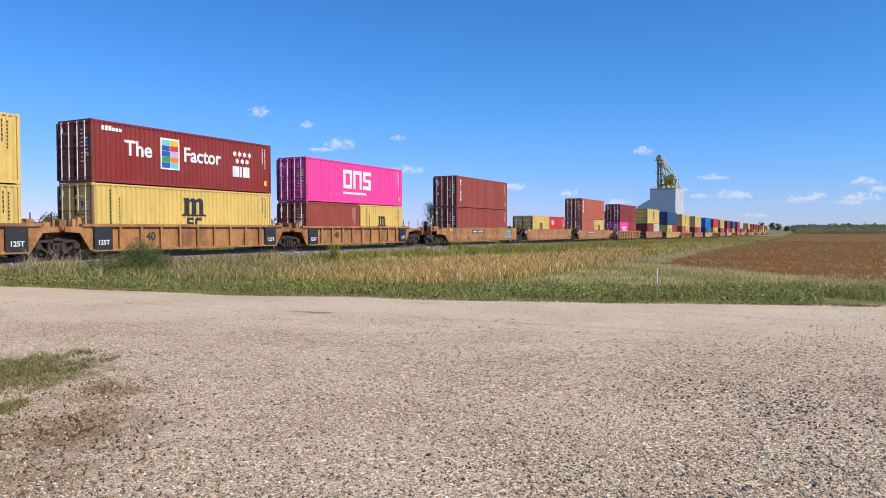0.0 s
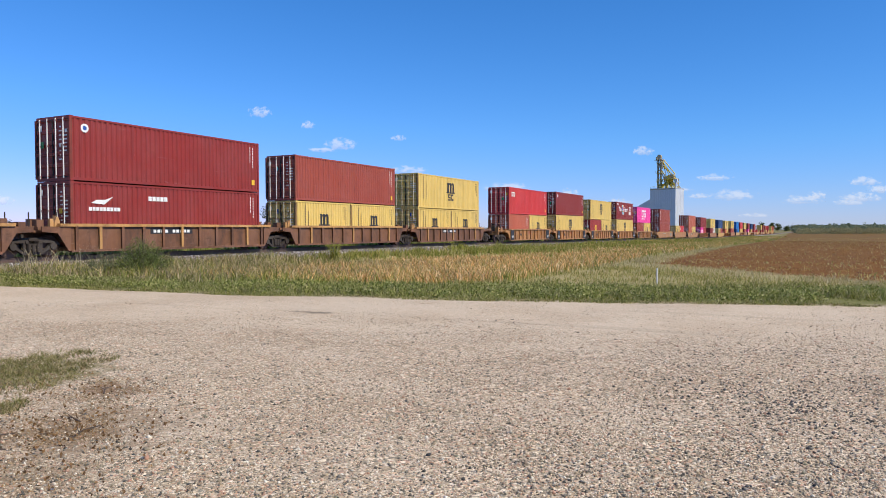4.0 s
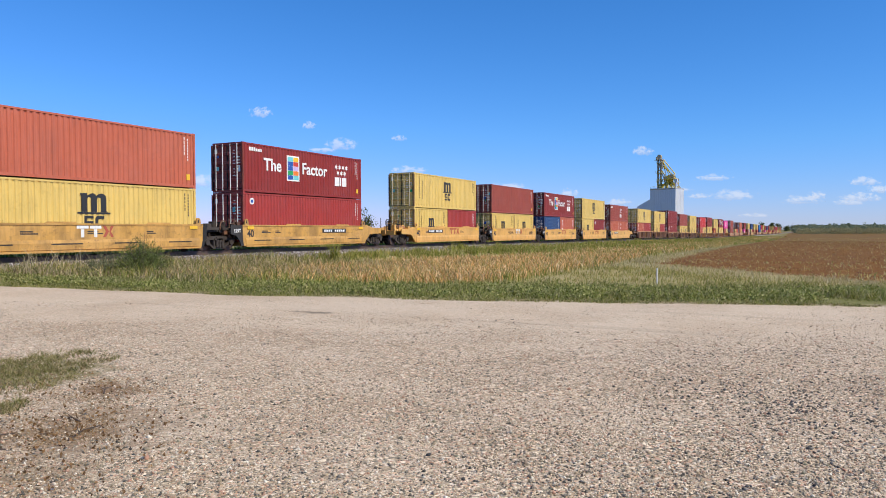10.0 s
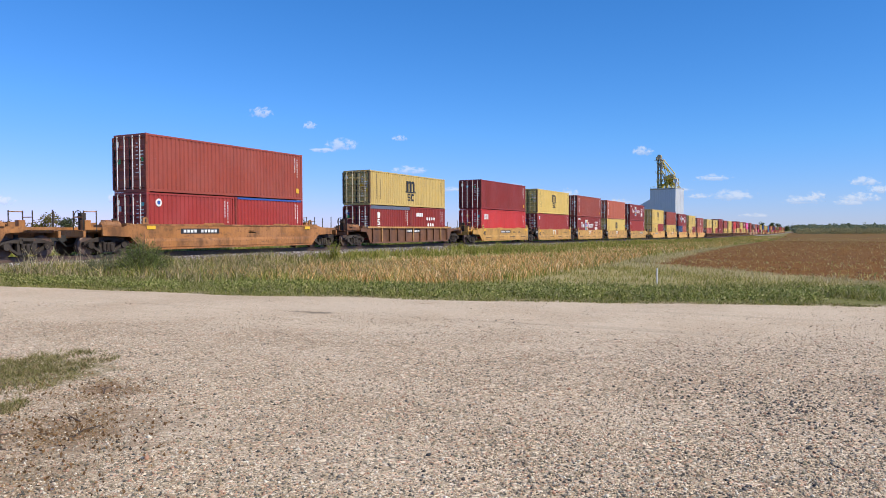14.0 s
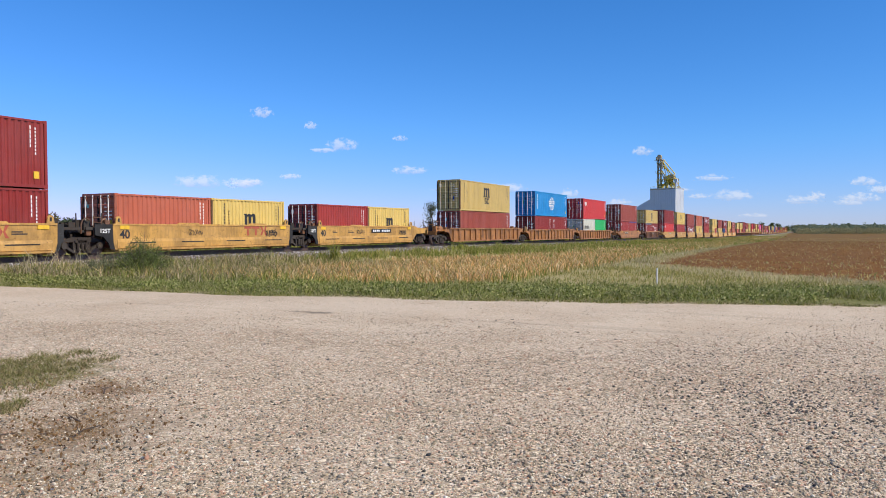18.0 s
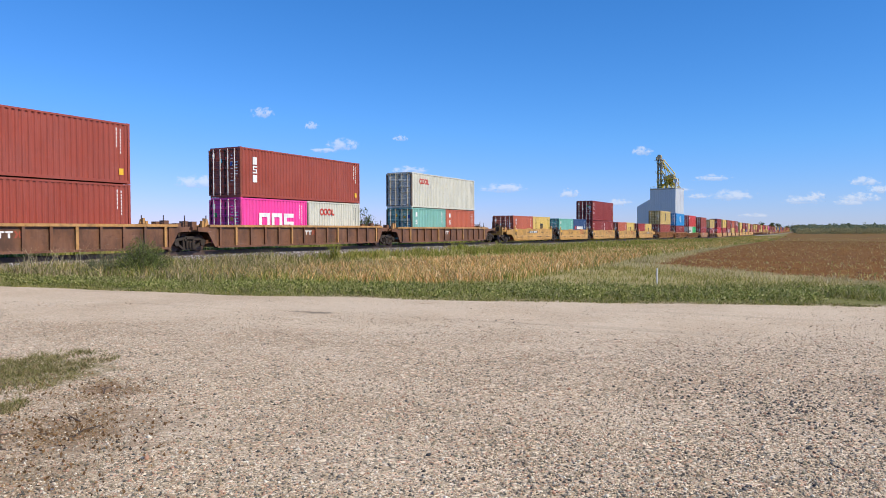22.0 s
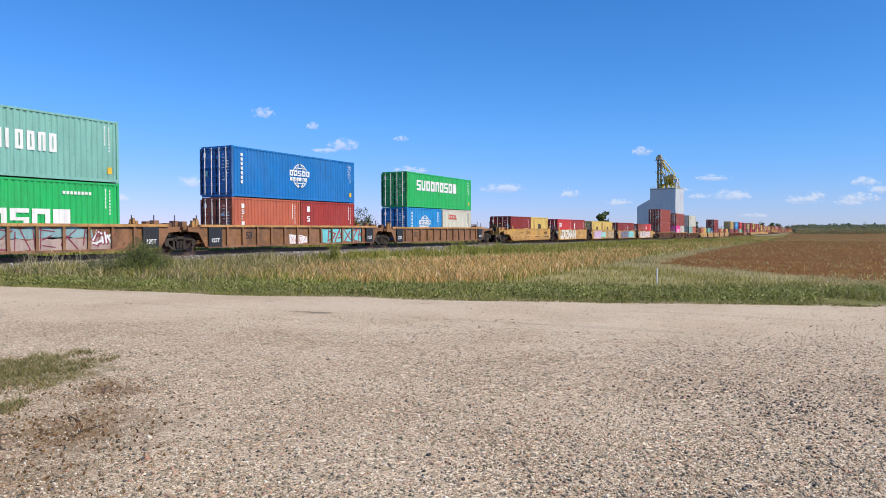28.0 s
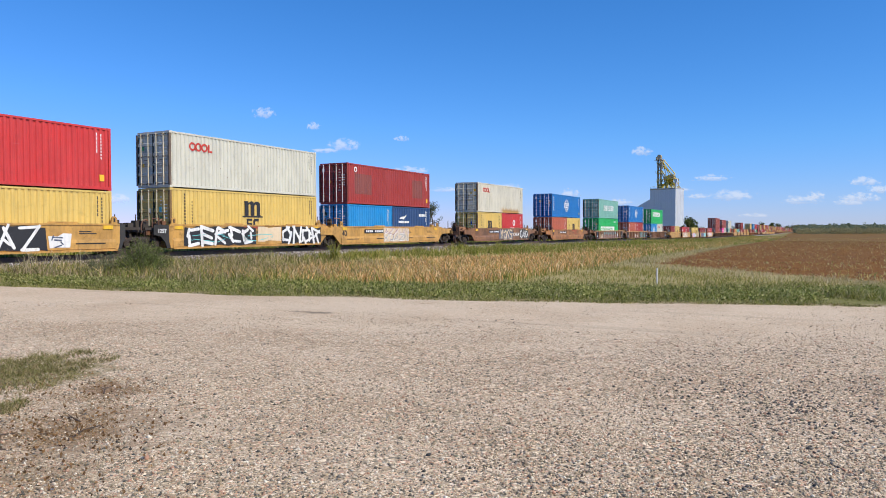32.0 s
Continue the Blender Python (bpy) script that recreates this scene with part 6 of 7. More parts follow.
# mown green verge: blades and broad leaves
y = rg.uniform(-15.0, 25.5, 150000)
wide = 2.2 + 3.4 * smooth01(-y, -18.0, -8.0)
x = road_edge(y) - 0.20 + wide * rg.uniform(0, 1, len(y)) ** 1.5 + rg.normal(0, 0.05, len(y))
c = clump(x, y, 1.1, 1.0)
keep = rg.uniform(0, 1, len(x)) < np.where(x - road_edge(y) < 1.8, 0.55, 0.22) + 1.25 * c * clump(x, y, 3.1, 21.0)
x, y, c = x[keep], y[keep], c[keep]
off = x - road_edge(y)
tall = (0.5 + c) * (0.5 + 0.5 * smooth01(off, 0, 1.0))
tagged(blades("verge_grass", x, y, ground_height(x, y), rg.uniform(0.04, 0.21, len(x)) * tall, rg.uniform(0.010, 0.026, len(x)), rg.uniform(0.3, 1.2, len(x)), verge_mat, rg),
       "short green weedy grass along the gravel edge", "grass", kind="stuff")
y = rg.uniform(-15.0, 25.5, 4600)
x = road_edge(y) + 0.15 + (1.6 + 1.9 * smooth01(-y, -18.0, -8.0)) * rg.uniform(0, 1, len(y))
keep = clump(x, y, 0.7, 12.0) > rg.uniform(0.1, 0.8, len(x))
x, y = x[keep], y[keep]
lc, lf = leaf_cloud(np.stack([x, y, ground_height(x, y) + 0.07], -1), rg.uniform(0.06, 0.17, len(x)), 16, 0.032, rg)
tagged(new("verge_weeds", many("verge_weeds", lc, lf, leafy("verge_leaf", ((0.11, 0.135, 0.032), (0.22, 0.25, 0.055), (0.35, 0.37, 0.10), (0.54, 0.50, 0.22)), 0.5))),
       "low broad-leaved weeds along the road", "weeds", kind="stuff")

# thatch along the gravel's edge, also drawn for the thin shadow line there
y = rg.uniform(-15.0, 25.5, 16000)
x = road_edge(y) - 0.12 + np.abs(rg.normal(0, 0.16, len(y)))
tagged(blades("verge_thatch", x, y, ground_height(x, y), rg.uniform(0.02, 0.07, len(x)), rg.uniform(0.010, 0.024, len(x)), rg.uniform(0.8, 2.4, len(x)), leafy("thatch", ((0.13, 0.10, 0.045), (0.26, 0.20, 0.09), (0.40, 0.31, 0.17), (0.10, 0.11, 0.03))), rg),
       "dead brown thatch, also standing for the shadow line along the gravel edge", "grass", kind="stuff")

# dry grey-green weeds before the ballast
x = rg.uniform(11.0, 34.0, 60000)
y = rg.uniform(15.5, 27.0, len(x))
c = clump(x, y, 0.45, 41.0)
keep = (x - road_edge(y) > 1.3) & (rg.uniform(0, 1, len(x)) < (0.25 + 0.9 * c) * (1 - 0.75 * smooth01(y, 25.2, 26.8)) * (1 - 0.8 * smooth01(x, 24.0, 33.0)))
x, y, c = x[keep], y[keep], c[keep]
tagged(blades("dry_weeds", x, y, ground_height(x, y), rg.uniform(0.10, 0.48, len(x)) * (0.55 + 0.8 * np.clip(c, 0, 1)), rg.uniform(0.008, 0.022, len(x)), rg.uniform(0.1, 0.9, len(x)),
              leafy("dry_weeds", ((0.11, 0.13, 0.03), (0.21, 0.22, 0.06), (0.33, 0.29, 0.11), (0.46, 0.37, 0.20), (0.60, 0.49, 0.31), (0.18, 0.12, 0.055))), rg, True),
       "dry grey-green weeds in front of the ballast", "weeds", kind="stuff")

# tall straw-coloured grass in the ditch
u = rg.uniform(0, 1, 170000)
x = 15.5 + 150 * u ** 2.0
y = rg.uniform(7.0, 24.5, len(u))
c = clump(x, y, 0.22, 5.0)
inner = 16.0 + np.maximum(0, 18.0 - y) * 0.47
far_in = smooth01(x, 35.0, 60.0)
belt = smooth01(x - inner, -0.3, 1.0) * smooth01(y - 2.5 * far_in, 8.0, 9.5) * (1 - smooth01(y + 4.0 * far_in, 19.5, 23.0))
keep = rg.uniform(0, 1, len(x)) < belt * (0.2 + 1.1 * c) * (0.35 + 0.65 * smooth01(x, 18.0, 22.0))
x, y = x[keep], y[keep]
far = 1 + (x - 17) / 55
tagged(blades("tall_grass", x, y, ground_height(x, y), rg.uniform(0.14, 0.52, len(x)) * (1 - 0.35 * smooth01(x, 30, 70)), rg.uniform(0.008, 0.022, len(x)) * far, rg.uniform(0.15, 1.0, len(x)), straw_mat, rg, True),
       "tall dry straw-coloured grass filling the ditch", "grass", kind="stuff")

# green grass on the slope of the line and patches among the straw
u = rg.uniform(0, 1, 70000)
x = 15.5 + 190 * u ** 1.8
y = rg.uniform(8.0, 26.8, len(u))
off = x - road_edge(y)
c = clump(x, y, 0.16, 9.0)
belt = smooth01(off, 1.5, 3.0) * (0.10 + 0.25 * c * c + 0.30 * c * (1 - smooth01(x, 22.0, 28.0)) + smooth01(y, 20.0, 23.0) * (0.1 + c) * (0.25 + 0.75 * smooth01(x, 30.0, 40.0)))
keep = rg.uniform(0, 1, len(x)) < belt
x, y = x[keep], y[keep]
far = 1 + (x - 17) / 55
swell = 0.35 + 1.2 * np.clip(clump(x, y, 0.55, 31.0), 0, 1)
tagged(blades("weeds", x, y, ground_height(x, y) + 0.02, rg.uniform(0.15, 0.5, len(x)) * swell, rg.uniform(0.014, 0.034, len(x)) * far, rg.uniform(0.2, 0.8, len(x)), weed_mat, rg),
       "green weeds between the ditch and the track bank", "grass", kind="stuff")

# grass running on down the line
x = 55 + 330 * rg.uniform(0, 1, 26000) ** 1.3
y = rg.uniform(8.5, 25.0, len(x)) + 0.008 * (x - 55)
c = clump(x, y, 0.09, 51.0)
green = c + rg.normal(0, 0.2, len(x)) + 0.35 * smooth01(y, 17.0, 22.0) > 0.55
for name, pick, mat, words in (("far_grass", green, weed_mat, "green grass along the line"), ("far_straw", ~green, straw_mat, "dry grass along the line")):
    a, b = x[pick], y[pick]
    tagged(blades(name, a, b, ground_height(a, b), rg.uniform(0.15, 0.45, len(a)), rg.uniform(0.05, 0.13, len(a)) * (0.6 + a / 120), rg.uniform(0.3, 1.0, len(a)), mat, rg), words, "grass", kind="stuff")

# pale thin grass round the corner of the field, rough green before it
y = rg.uniform(-16, 9.5, 70000)
x = road_edge(y) + 3.6 + (field_edge(np.minimum(y, 6.5)) - road_edge(y) - 3.7) * rg.uniform(0, 1, len(y)) ** 0.8
far_strip = rg.uniform(0, 1, len(y)) < 0.30
x = np.where(far_strip, 36 + 190 * rg.uniform(0, 1, len(y)) ** 2, x)
y = np.where(far_strip, 7.2 + 0.02 * x + rg.normal(0, 0.6, len(y)), y)
keep = (x > road_edge(y) + 3.0) & (clump(x, y, 0.5, 2.0) > rg.uniform(0, 0.8, len(x)))
x, y = x[keep], y[keep]
pale = rg.uniform(0, 1, len(x)) < 0.06 + 0.68 * smooth01(x - field_edge(np.minimum(y, 6.5)), -6.0, -1.5)
for name, pick, mat, words in (("pale_grass", pale, pale_mat, "pale dry grass fringing the ploughed field"), ("rough_grass", ~pale, leafy("rough_grass", ((0.17, 0.19, 0.030), (0.28, 0.28, 0.055), (0.42, 0.36, 0.12), (0.58, 0.46, 0.21))), "rough green grass beyond the verge")):
    a, b = x[pick], y[pick]
    tagged(blades(name, a, b, ground_height(a, b), rg.uniform(0.06, 0.22, len(a)), rg.uniform(0.010, 0.024, len(a)) * (1 + np.maximum(0, a - 25) / 70), rg.uniform(0.2, 0.7, len(a)), mat, rg),
           words, "grass", kind="stuff")

# weeds added beyond the track, in the train's shade, to darken the gap underneath
x = 10 + 220 * rg.uniform(0, 1, 26000) ** 1.5
y = TRACK_Y + 5.0 + rg.uniform(0, 3.5, len(x))
tagged(blades("far_weeds", x, y, ground_height(x, y), rg.uniform(0.25, 0.65, len(x)), rg.uniform(0.05, 0.12, len(x)) * (1 + x / 80), rg.uniform(0.1, 0.5, len(x)), weed_mat, rg),
       "weeds added beyond the track to darken the gap under the cars", "weeds", kind="stuff")

# green clumps on the foot of the bank
for i, (px, depth, h, r, n) in enumerate(((566, 39.0, 1.35, 0.8, 1500), (610, 41.0, 0.8, 1.1, 1000), (645, 44.0, 0.6, 1.3, 800), (728, 48.0, 0.95, 1.4, 1700), (768, 50.0, 0.7, 1.6, 1200), (858, 58.0, 0.85, 2.4, 3200), (905, 62.0, 0.8, 2.2, 2600), (960, 68.0, 0.7, 2.4, 2200),
                                          (1010, 76.0, 0.7, 2.6, 1800), (975, 45.0, 0.75, 0.5, 700), (1060, 90.0, 0.7, 3.0, 1600))):
    s = (px - 784.0) / 1275.3 * depth
    cx, cy = depth * math.sin(YAW) + s * math.cos(YAW), depth * math.cos(YAW) - s * math.sin(YAW)
    a, rr = rg.uniform(0, math.tau, n), np.sqrt(rg.uniform(0, 1, n))
    tuft = rg.integers(0, 9, n)
    tx, ty, th, tr = rg.normal(0, 0.62 * r, 9), rg.normal(0, 0.4 * r, 9), rg.uniform(0.3, 1.2, 9) ** 1.4, rg.uniform(0.18, 0.5, 9) * r
    x, y = cx + tx[tuft] + tr[tuft] * rr * np.cos(a), cy + ty[tuft] + tr[tuft] * rr * np.sin(a)
    thing = blades("weed_clump", x, y, ground_height(x, y), h * th[tuft] * rg.uniform(0.4, 1.0, n) * (1.1 - 0.6 * rr), rg.uniform(0.014, 0.034, n) * (0.7 + depth / 90), rg.uniform(0.1, 0.6, n), weed_mat, rg)
    tagged(thing, "dense clump of green weeds at the foot of the track bank", "weeds", "weed clumps", kind="stuff")

# short dark stubble all over the field
x = 24 + 130 * rg.uniform(0, 1, 90000) ** 1.4
y = rg.uniform(-60, 7.5, len(x))
keep = (x > field_edge(y) - 0.3) & (y > -0.25 * x - 6) & (clump(x, y, 0.8, 27.0) > rg.uniform(0.0, 0.8, len(x)))
x, y = x[keep], y[keep]
tagged(blades("field_stubble", x, y, ground_height(x, y), rg.uniform(0.03, 0.13, len(x)), rg.uniform(0.008, 0.020, len(x)) * (0.7 + x / 50), rg.uniform(0.2, 1.0, len(x)),
              leafy("stubble", ((0.17, 0.068, 0.014), (0.25, 0.105, 0.026), (0.34, 0.180, 0.055), (0.22, 0.120, 0.030), (0.46, 0.32, 0.14)), 0.85, 0.5), rg),
       "short brown stubble over the field", "stubble", kind="stuff")

# stalks left standing on the ploughed field
x = 24 + 260 * rg.uniform(0, 1, 60000) ** 1.8
y = 7.0 - rg.uniform(0, 1, len(x)) * (12 + 0.45 * x)
keep = (x > field_edge(y) + 0.5) & (clump(x, y, 0.25, 7.0) > rg.uniform(0.2, 0.8, len(x))) & (rg.uniform(0, 1, len(x)) < 0.45)
x, y = x[keep], y[keep]
tagged(blades("field_weeds", x, y, ground_height(x, y), rg.uniform(0.04, 0.15, len(x)), rg.uniform(0.018, 0.045, len(x)) * (1 + x / 90), rg.uniform(0.2, 0.8, len(x)), leafy("field_weed", ((0.46, 0.38, 0.12), (0.72, 0.62, 0.30), (0.30, 0.30, 0.07))), rg),
       "scattered weeds and stubble on the bare soil", "weeds", kind="stuff")

# patch of grass on the pull-off, with a few dead tufts
a, r = rg.uniform(0, math.tau, 17000), np.sqrt(rg.uniform(0, 1, 17000))
lobe = rg.choice(3, 17000, p=[0.5, 0.35, 0.15])
deep_c, side_c = np.array([8.75, 7.6, 6.3])[lobe], np.array([-4.78, -4.65, -4.0])[lobe]
v = deep_c + np.array([0.95, 0.85, 0.5])[lobe] * r * np.cos(a)
u = side_c + np.array([0.72, 0.70, 0.22])[lobe] * r * np.sin(a)
x, y = v * math.sin(YAW) + u * math.cos(YAW), v * math.cos(YAW) - u * math.sin(YAW)
keep = clump(x, y, 1.9, 4.0) * 0.8 + clump(x, y, 6.0, 8.0) * 0.8 > 0.38 + 0.52 * r + rg.uniform(-0.25, 0.25, len(x))
x, y = x[keep], y[keep]
tagged(blades("grass_patch", x, y, ground_height(x, y), rg.uniform(0.03, 0.10, len(x)), rg.uniform(0.005, 0.012, len(x)), rg.uniform(0.3, 1.2, len(x)),
              leafy("patch_grass", ((0.085, 0.092, 0.026), (0.165, 0.175, 0.045), (0.28, 0.27, 0.085), (0.40, 0.34, 0.15), (0.24, 0.16, 0.07), (0.52, 0.42, 0.24))), rg),
       "patch of short worn grass on the gravel", "grass", kind="stuff")
a, r = rg.uniform(0, math.tau, 22000), np.sqrt(rg.uniform(0, 1, 22000))
cx = rg.choice([3.7, 4.9, 2.8, 4.2], 22000, p=[0.4, 0.25, 0.2, 0.15])
cy = np.where(cx == 3.7, 5.4, np.where(cx == 4.9, 6.3, np.where(cx == 2.8, 4.7, 6.0)))
x, y = cx + 0.55 * r * np.cos(a), cy + 0.6 * r * np.sin(a)
keep = clump(x, y, 2.6, 6.0) > rg.uniform(0.2, 0.8, len(x)) * (0.4 + 0.6 * r)
x, y = x[keep], y[keep]
tagged(blades("dead_grass", x, y, ground_height(x, y), rg.uniform(0.015, 0.05, len(x)), rg.uniform(0.005, 0.014, len(x)), rg.uniform(0.8, 2.2, len(x)),
              leafy("dead_grass", ((0.17, 0.09, 0.03), (0.30, 0.165, 0.065), (0.46, 0.32, 0.16), (0.09, 0.055, 0.022))), rg),
       "flattened dead brown grass on the gravel", "grass", kind="stuff")


# fallen leaves and twigs on the worn soil
cx = rg.choice([3.75, 2.8, 4.95, 4.6], 700, p=[0.5, 0.2, 0.15, 0.15])
cy = np.where(cx == 3.75, 5.3, np.where(cx == 2.8, 4.5, np.where(cx == 4.95, 6.2, 7.4)))
x, y = cx + rg.normal(0, 0.42, 700), cy + rg.normal(0, 0.45, 700)
lv, lf = leaf_cloud(np.stack([x, y, ground_height(x, y) + 0.012], -1), np.full(700, 0.012), 2, 0.016, rg)
tagged(new("fallen_leaves", many("fallen_leaves", lv, lf, leafy("fallen_leaf", ((0.11, 0.06, 0.03), (0.22, 0.12, 0.05), (0.34, 0.19, 0.08), (0.46, 0.33, 0.19)), 0.8))), "dead brown leaves strewn over the worn soil", "leaves", kind="stuff")
twig_mat = paint("twig", (0.075, 0.05, 0.035), 0.1, 0.9)
for tx, ty, turn, size in ((3.55, 5.05, 20, 0.42), (3.95, 5.45, 75, 0.30), (3.2, 5.25, 130, 0.25), (3.5, 5.6, 160, 0.34), (4.75, 6.2, 40, 0.30)):
    twig = tagged(new("twig", Shape().rod((0, 0, 0), (0.5 * size, 0.06 * size, 0.02), 0.007, 6, 0.005).rod((0.5 * size, 0.06 * size, 0.02), (size, -0.05 * size, 0.01), 0.005, 6, 0.003).rod((0.4 * size, 0.05 * size, 0.016), (0.7 * size, 0.3 * size, 0.03), 0.004, 5, 0.002).mesh("twig", twig_mat)), "dry dark twig lying on the gravel", "twig", "twigs")
    twig.matrix_basis = pose(tx, ty, float(ground_height(tx, ty)) + 0.004, 0, 0, turn)

# dry seed stalks standing before the bank, and a few tufts at the edge of the pull-off
u = rg.uniform(0, 1, 420)
d = rg.uniform(25.5, 29.5, len(u))
sx = (30 + 320 * u - 784.0) / 1275.3 * d
x, y = d * math.sin(YAW) + sx * math.cos(YAW), d * math.cos(YAW) - sx * math.sin(YAW)
tagged(blades("seed_stalks", x, y, ground_height(x, y), 0.25 + 0.85 * rg.uniform(0, 1, len(x)) ** 1.8, rg.uniform(0.006, 0.014, len(x)), rg.uniform(0.1, 0.7, len(x)), pale_mat, rg, True),
       "dry pale seed stalks in front of the ballast", "weeds", kind="stuff")
cx = rg.choice([2.75, 3.05, 3.6, 2.5], 900)
cy = np.where(cx == 2.75, 5.35, np.where(cx == 3.05, 5.9, np.where(cx == 3.6, 6.6, 4.9)))
x, y = cx + rg.normal(0, 0.09, 900), cy + rg.normal(0, 0.11, 900)
tagged(blades("grass_tufts", x, y, ground_height(x, y), rg.uniform(0.05, 0.16, len(x)), rg.uniform(0.005, 0.011, len(x)), rg.uniform(0.3, 1.3, len(x)), straw_mat, rg),
       "small yellowing grass tufts on the gravel", "grass", kind="stuff")


# ---- shrubs and trees ----
def tree(name, x, y, h, spread, mat, seed, leaves=1500, sparse=False, words="", leaf=0.09):
    rg = np.random.default_rng(seed)
    thing = new(name)
    thing.location = (x, y, float(ground_height(x, y)))
    tagged(thing, words, "shrub" if name == "shrub" else "tree", "trees by the line")
    wood = Shape()
    lean = rg.normal(0, 0.04, 2)
    top = Vector((lean[0] * h, lean[1] * h, h * 0.86))
    prev = Vector((0, 0, -0.1))
    for i in range(5):
        nxt = top * ((i + 1) / 5) + Vector((rg.normal(0, 0.02) * h, rg.normal(0, 0.02) * h, 0))
        wood.rod(prev, nxt, 0.028 * h * (1 - i / 6), 7, 0.028 * h * (1 - (i + 1) / 6))
        prev = nxt
    centres, radii = [], []
    for i in range(10 if sparse else 15):
        f = rg.uniform(0.28, 0.92)
        a = rg.uniform(0, math.tau)
        base = top * f
        out = spread * rg.uniform(0.35, 1.0) * (1.15 - 0.6 * f)
        end = base + Vector((math.cos(a) * out, math.sin(a) * out, h * rg.uniform(0.05, 0.2)))
        wood.rod(base, end, 0.009 * h, 5, 0.003 * h)
        centres.append(tuple(end))
        radii.append(spread * rg.uniform(0.2, 0.42))
        centres.append(tuple((base + end) / 2))
        radii.append(spread * rg.uniform(0.15, 0.3))
    centres.append(tuple(top))
    radii.append(spread * 0.3)
    part("trunk", wood.mesh("trunk", bark_mat), thing)
    v, f = leaf_cloud(centres, radii, max(4, leaves // len(centres)), leaf, rg)
    part("crown", many("crown", v, f, mat), thing)
    return thing


bark_mat = paint("bark", (0.12, 0.09, 0.065), 0.1, 0.9)
leaf_mat = leafy("tree_leaves", ((0.055, 0.085, 0.024), (0.085, 0.12, 0.034), (0.125, 0.15, 0.048), (0.18, 0.18, 0.065)))
sage_mat = leafy("sage_leaves", ((0.06, 0.085, 0.04), (0.10, 0.125, 0.06), (0.15, 0.17, 0.09), (0.19, 0.20, 0.12)))
fall_mat = leafy("fall_leaves", ((0.10, 0.10, 0.02), (0.22, 0.18, 0.04), (0.30, 0.22, 0.05), (0.08, 0.09, 0.025)))


def spot_at(px, depth):
    """A place in the plan by its bearing across the picture and its depth."""
    s = (px - 784.0) / 1275.3 * depth
    return depth * math.sin(YAW) + s * math.cos(YAW), depth * math.cos(YAW) - s * math.sin(YAW)


# weedy bushes by the bank
for px, depth, h, r, n, tones, words in ((252, 24.6, 1.70, 0.95, 170, ((0.085, 0.115, 0.03), (0.15, 0.19, 0.05), (0.25, 0.29, 0.09)), "dark green weedy bush in the dry grass"),
                                         (192, 25.0, 0.95, 1.0, 70, ((0.10, 0.12, 0.055), (0.17, 0.185, 0.09), (0.28, 0.28, 0.15)), "low grey-green bush in the dry grass")):
    bx_, by_ = spot_at(px, depth)
    bush = tagged(new("shrub"), words, "shrub")
    bush.location = (bx_, by_, float(ground_height(bx_, by_)))
    cs, rs = [], []
    stems = Shape()
    for i in range(n):
        a = i * 2.4
        rr = r * math.sqrt((i + 0.5) / n) * (1.0 + 0.35 * math.sin(3 * a + 1.0) * math.sin(1.3 * i))
        top = h * (1.0 - 0.5 * min(1.2, rr / r) ** 2) * rg.uniform(0.45, 1.0)
        stems.rod((0.3 * rr * math.cos(a), 0.3 * rr * math.sin(a), -0.05), (rr * math.cos(a), rr * math.sin(a), top), 0.009, 5, 0.003)
        for f in (0.35, 0.6, 0.85):
            cs.append((rr * math.cos(a) * (0.3 + 0.7 * f), rr * math.sin(a) * (0.3 + 0.7 * f), top * f))
            rs.append(0.11 + 0.05 * (i % 3))
    v, f = leaf_cloud(cs, rs, 34, 0.022, rg)
    part("crown", many("crown", v, f, leafy("bush_leaves", tones)), bush)
    part("stem", stems.mesh("stem", bark_mat), bush)["kind"] = "stuff"

TREES = [
    # bearing, depth, height, spread, leaves, sparse, tone
    (80, 62, 3.2, 1.5, 2600, False, fall_mat), (122, 64, 2.9, 1.5, 2200, False, sage_mat), (60, 66, 2.4, 1.3, 600, True, leaf_mat), (475, 72, 4.2, 1.3, 800, True, sage_mat), (523, 75, 3.2, 1.2, 700, True, sage_mat), (12, 60, 2.8, 1.4, 700, True, leaf_mat),
    (648, 82, 4.4, 2.0, 1500, False, leaf_mat), (632, 86, 3.8, 1.7, 900, True, fall_mat), (767, 105, 6.2, 2.2, 1600, False, sage_mat), (1064, 160, 5.4, 2.2, 900, False, leaf_mat), (1222, 260, 6.0, 4.0, 1100, False, leaf_mat),
    (1349, 1150, 15.5, 6.0, 900, False, leaf_mat), (1368, 1150, 15.5, 7.0, 1300, False, leaf_mat), (1391, 1150, 9.5, 6.5, 900, False, leaf_mat), (1377, 1160, 14.5, 6.5, 1100, False, leaf_mat), (1404, 1150, 10.0, 6.0, 700, False, leaf_mat),
]
for i, (px, depth, h, spread, leaves, sparse, mat) in enumerate(TREES):
    tx, ty = spot_at(px, depth)
    kind = {id(sage_mat): "thin grey-green", id(fall_mat): "yellowing", id(leaf_mat): "dark green"}[id(mat)]
    h += float(fall(depth)) if depth < 1000 else 0.0
    tree("tree", tx, ty, h, spread, mat, 40 + i, leaves, sparse, "%s leafy %s beyond the track" % (kind, "young tree" if h < 7 else "tree"), 0.09 if depth < 120 else 0.45 if depth < 400 else 0.8)

